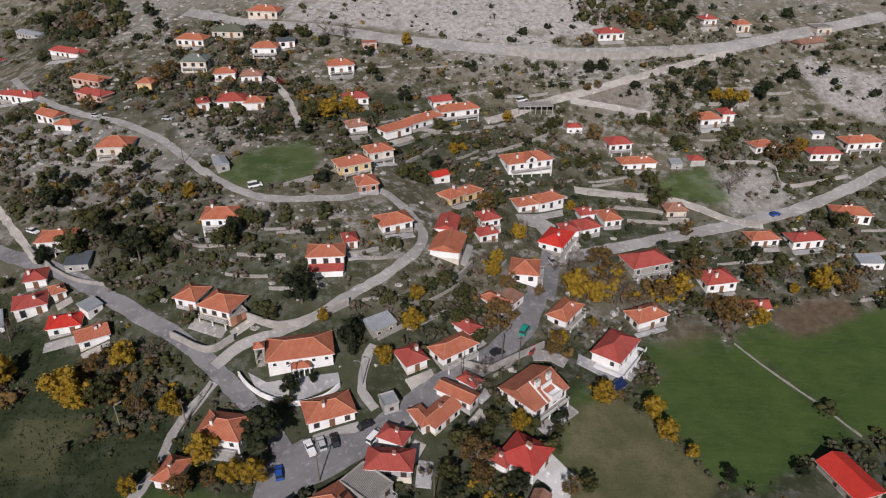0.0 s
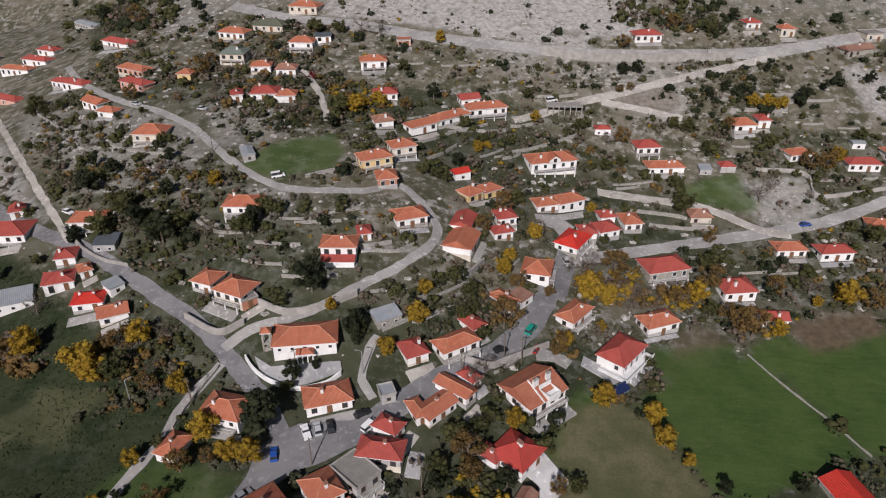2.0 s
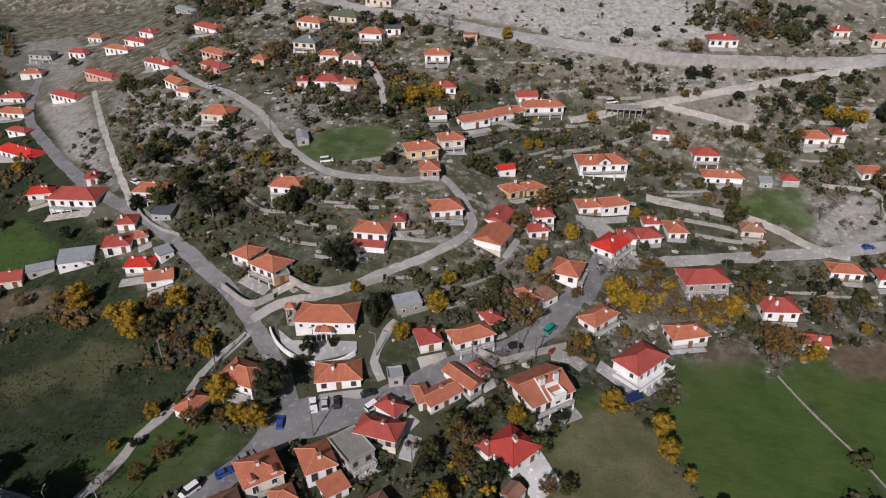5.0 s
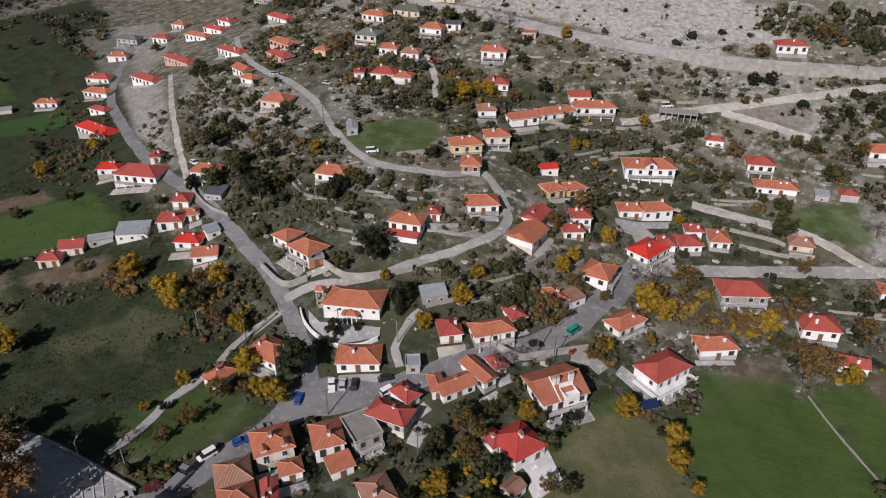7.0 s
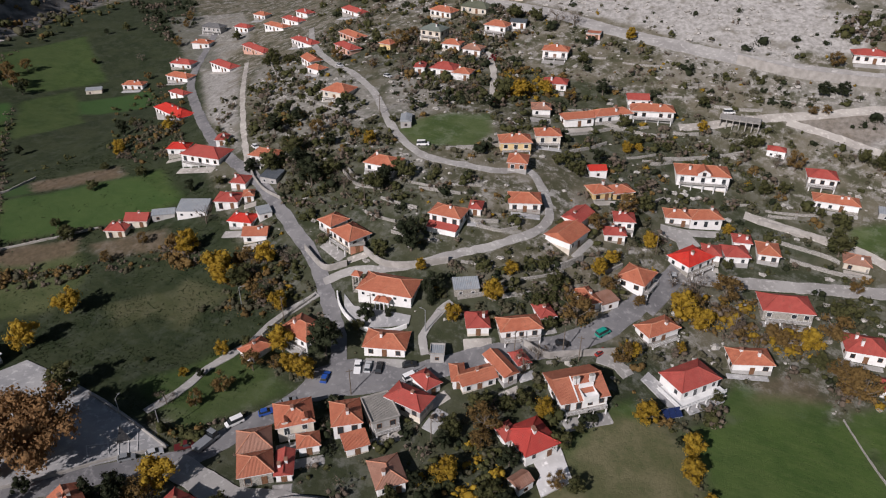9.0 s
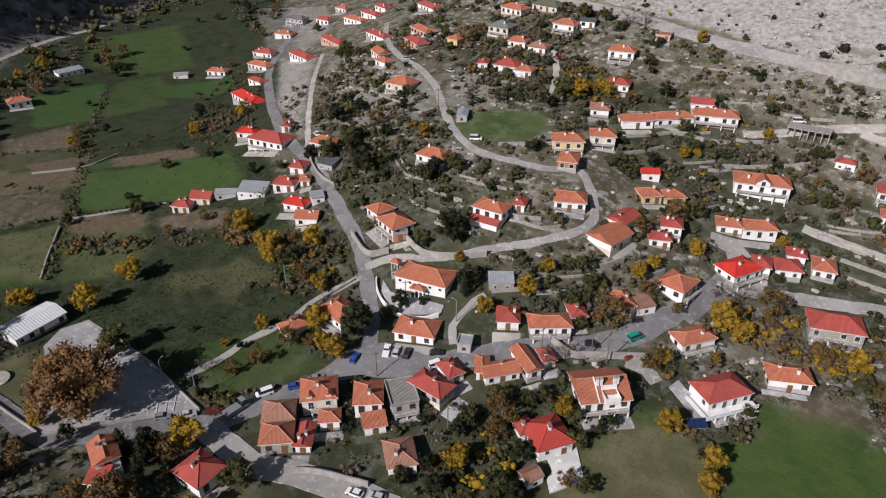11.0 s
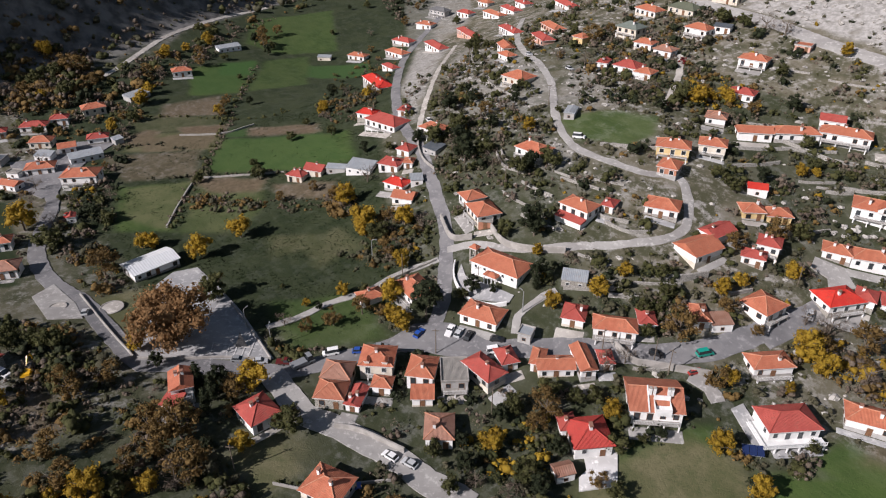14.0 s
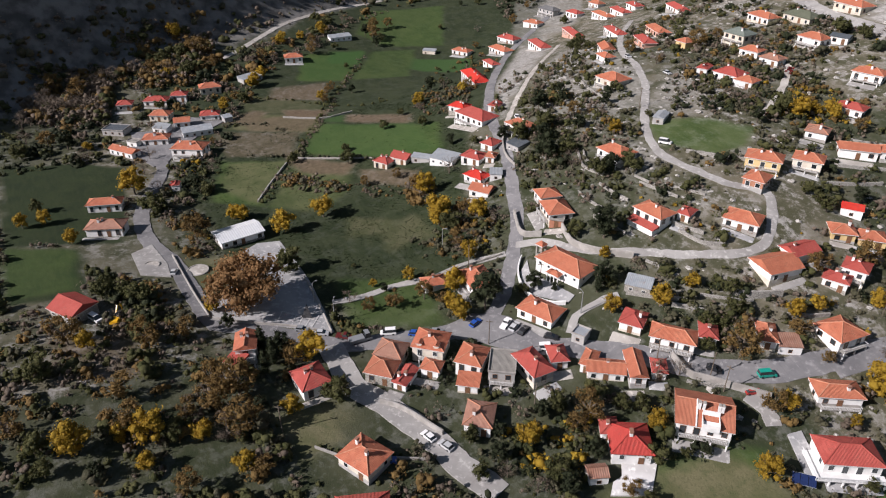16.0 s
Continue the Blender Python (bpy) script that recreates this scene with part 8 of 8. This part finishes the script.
def pole(x, y, tall, kind="utility_pole"):
    root = new(kind, None)
    root.matrix_basis = pose(x, y, height(x, y), 0, 0, (x * 19) % 180)
    tagged(root, {"utility_pole": "tall wooden utility pole with a crossarm", "street_lamp": "grey steel street lamp beside the road"}[kind], "pole", "poles along the roads")
    child("shaft", mesh_from("shaft", *tube([(0, 0, -0.5), (0, 0, tall)], [0.15, 0.1], 8), ["bark" if kind == "utility_pole" else "galvanised"]), root)
    if kind == "utility_pole":
        child("crossarm", mesh_from("crossarm", *boxes((-0.9, 0.9, -0.06, 0.06, tall - 0.7, tall - 0.55)), ["bark"]), root)
    else:
        child("arm", mesh_from("arm", *tube([(0, 0, tall - 0.1), (0.5, 0, tall + 0.25), (1.3, 0, tall + 0.3)], [0.06, 0.05, 0.05], 6), ["galvanised"]), root)
        child("lamp_head", mesh_from("lamp_head", *boxes((1.1, 1.7, -0.14, 0.14, tall + 0.22, tall + 0.36)), ["galvanised"]), root)


car(-29.2, 110.2, 118, "paint_white", "pickup", "white pickup truck parked on the square")
car(-26.8, 111.3, 113, "paint_silver", "car", "silver hatchback parked on the square")
car(-24.0, 112.2, 111, "paint_black", "car", "black car parked on the square")
car(-17.5, 116.2, 35, "paint_black", "car", "dark saloon parked below the hall")
car(-15.2, 113.2, 56, "paint_white", "van", "white van parked beside the red roofs")
car(-34.8, 104.1, 106, "paint_blue", "car", "blue car parked under the pine tree")
car(-40.9, 88.8, 48, "paint_blue", "car", "dark blue car beside the park")
car(-38.2, 93.8, 48, "paint_grey", "car", "dark grey car beside the park")
car(-59.0, 63.5, 49, "paint_grey", "car", "dark grey car at the plaza edge")
car(-54.8, 67.5, 56, "paint_silver", "car", "silver saloon at the plaza edge")
car(-50.4, 72.1, 48, "paint_maroon", "pickup", "dark maroon pickup at the plaza edge")
car(-46.9, 75.2, 85, "paint_grey", "truck", "dark grey truck on the main road")
car(21.8, 150.5, 62, "paint_teal", "van", "teal green truck beside the main road")
car(23.2, 144.1, 62, "paint_red", "car", "small red car beside the lane")
car(-107.2, 40.7, 154, "paint_silver", "car", "light car driving the plaza road")
car(-8.0, 73.4, -167, "paint_white", "car", "white car parked on the lower road")
car(-3.7, 75.4, -164, "paint_silver", "car", "silver car parked on the lower road")
car(13.8, 141.2, 28, "paint_black", "car", "dark car parked below the wall")
car(-126.5, 244.8, -19, "paint_silver", "car", "pale car on the upper lane")
car(-97.9, 238.0, -9, "paint_silver", "car", "pale car on the upper track")
car(-57.8, 195.7, 23, "paint_white", "van", "white van beside the pasture")
car(-121.6, 181.8, -25, "paint_white", "car", "white car behind the junction house")
car(115.4, 215.6, 13, "paint_blue", "car", "blue car on the eastern road")
car(31.4, 268.4, 22, "paint_white", "van", "white van on the quarry track")
car(-180.4, 57.0, 125, "paint_red", "car", "red car parked by the western houses")
car(-87.7, 16.2, 23, "paint_white", "van", "white van in the barn yard")
car(33.1, 182.7, -65, "paint_silver", "car", "silver car parked in the lane")
car(-45.6, 82.9, -117, "paint_white", "van", "white van behind the park wall")
car(-6.8, 62.5, 58, "paint_blue", "car", "blue car parked by the park wall")
car(40.9, 177.0, 70, "paint_black", "car", "black car parked under the yellow trees")
car(41.9, 179.7, 70, "paint_grey", "car", "dark grey car parked under the yellow trees")
pole(-70.2, 71.6, 7, "street_lamp")
pole(-26.1, 45.6, 8, "utility_pole")
pole(-58.4, 117.3, 8, "utility_pole")
pole(-35.2, 126.1, 8, "utility_pole")
pole(-73.6, 117.3, 7, "street_lamp")
pole(14.8, 138.8, 8, "utility_pole")
pole(19.2, 138.7, 8, "utility_pole")
pole(96.8, 300.8, 9, "utility_pole")
pole(114.0, 243.9, 8, "utility_pole")
pole(-151.6, 232.1, 8, "utility_pole")
pole(-1.9, 98.8, 8, "utility_pole")
pole(-83.8, 209.3, 8, "utility_pole")
pole(-26.0, 102.4, 8, "utility_pole")
pole(25.9, 189.2, 8, "utility_pole")
pole(-60.1, 162.0, 8, "utility_pole")
pole(-73.3, 49.6, 7, "street_lamp")
pole(-58.8, 73.0, 7, "street_lamp")
pole(-19.2, 127.4, 7, "street_lamp")
pole(4.4, 131.4, 8, "utility_pole")


def solar_array(x, y, turn):
    root = new("solar_panel", None)
    root.matrix_basis = pose(x, y, height(x, y), 0, 0, turn)
    tagged(root, "row of dark blue solar panels on a stand", "solar panel")
    for i in range(3):
        p = child("panel", mesh_from("panel", *boxes((-0.75, 0.75, -1.2, 1.2, -0.03, 0.03)), ["solar_cell"]), root, pose((i - 1) * 1.6, 0, 1.6, 32, 0, 0))
        bars = boxes((-0.8, 0.8, -1.26, -1.2, -0.05, 0.05), (-0.8, 0.8, 1.2, 1.26, -0.05, 0.05))
        child("rail", mesh_from("rail", *bars, ["galvanised"]), p)
    for i in (-1, 1):
        child("leg", mesh_from("leg", *tube([(i * 1.8, -0.6, -0.4), (i * 1.8, -0.6, 1.2)], [0.06, 0.06], 6), ["galvanised"]), root)
        child("leg", mesh_from("leg", *tube([(i * 1.8, 0.8, -0.4), (i * 1.8, 0.8, 2.0)], [0.06, 0.06], 6), ["galvanised"]), root)


def monument(x, y, turn):
    root = new("monument", None)
    root.matrix_basis = pose(x, y, height(x, y) + 0.1, 0, 0, turn)
    tagged(root, "dark triangular monument on the paved plaza", "monument")
    child("base", mesh_from("base", *boxes((-2.2, 2.2, -1.5, 1.5, -0.3, 0.25)), ["concrete"]), root)
    v = [(-1.6, -0.9, 0.25), (1.6, -0.9, 0.25), (0, 0.9, 0.25), (0.1, 0.5, 4.2)]
    child("spire", mesh_from("spire", v, [(0, 2, 1), (0, 1, 3), (1, 2, 3), (2, 0, 3)], ["dark_metal"]), root)


def round_bed(x, y, r):
    root = new("round_planter", None)
    root.matrix_basis = pose(x, y, height(x, y))
    tagged(root, "round stone-edged planting bed by the plaza", "planter")
    n, v, f = 28, [], []
    for rr, z in ((r, -0.4), (r, 0.45), (r - 0.35, 0.45), (r - 0.35, -0.4)):
        v += [(rr * math.cos(2 * math.pi * k / n), rr * math.sin(2 * math.pi * k / n), z) for k in range(n)]
    for i in range(3):
        f += [(i * n + k, i * n + (k + 1) % n, (i + 1) * n + (k + 1) % n, (i + 1) * n + k) for k in range(n)]
    child("kerb", mesh_from("kerb", v, f, ["concrete"]), root)
    disc = [((r - 0.36) * math.cos(2 * math.pi * k / n), (r - 0.36) * math.sin(2 * math.pi * k / n), 0.3) for k in range(n)]
    child("bed", mesh_from("bed", disc, [tuple(range(n))], ["gravel"]), root)


def digger(x, y, turn):
    root = new("excavator", None)
    root.matrix_basis = pose(x, y, height(x, y), 0, 0, turn)
    tagged(root, "yellow wheeled excavator parked in the yard", "excavator")
    child("chassis", mesh_from("chassis", *boxes((-2.2, 2.2, -1.1, 1.1, 0.5, 1.1)), ["dark_metal"]), root)
    child("engine_hood", mesh_from("engine_hood", *boxes((-2.0, 0.2, -1.1, 1.1, 1.1, 2.1)), ["paint_yellow"]), root)
    child("cab", mesh_from("cab", *boxes((0.2, 1.5, -1.0, 0.1, 1.1, 2.8)), ["glass"]), root)
    child("boom", mesh_from("boom", *tube([(1.2, 0.5, 1.4), (3.4, 0.5, 3.4), (5.2, 0.5, 2.6), (5.6, 0.5, 0.9)], [0.25, 0.28, 0.22, 0.16], 6), ["paint_yellow"]), root)
    me = mesh_from("wheel", *tube([(0, -0.2, 0), (0, 0.2, 0)], [0.5, 0.5], 12), ["tyre"])
    for wx in (-1.4, 1.4):
        for wy in (-1.0, 1.0):
            child("wheel", me, root, pose(wx, wy, 0.5))


def pillars_ruin(x, y, turn):
    root = new("concrete_frame", None)
    root.matrix_basis = pose(x, y, height(x, y), 0, 0, turn)
    tagged(root, "unfinished concrete frame with rows of pillars", "building frame")
    child("slab", mesh_from("slab", *boxes((-7, 7, -3, 3, 2.6, 2.85)), ["concrete"]), root)
    for i in range(7):
        for j in (-2.7, 2.7):
            child("column", mesh_from("column", *boxes((-6.7 + i * 2.2, -6.4 + i * 2.2, j - 0.15, j + 0.15, -0.8, 2.6)), ["concrete"]), root)
            child("rebar_stub", mesh_from("rebar_stub", *boxes((-6.65 + i * 2.2, -6.45 + i * 2.2, j - 0.1, j + 0.1, 2.85, 3.7)), ["concrete"]), root)


solar_array(44.2, 134.6, 40)
monument(-64.4, 67.1, 60)
round_bed(-105.5, 47.3, 3.4)
round_bed(-115.7, 35.5, 2.6)
digger(-83.7, 20.9, 150)
pillars_ruin(35.9, 263.7, 3)
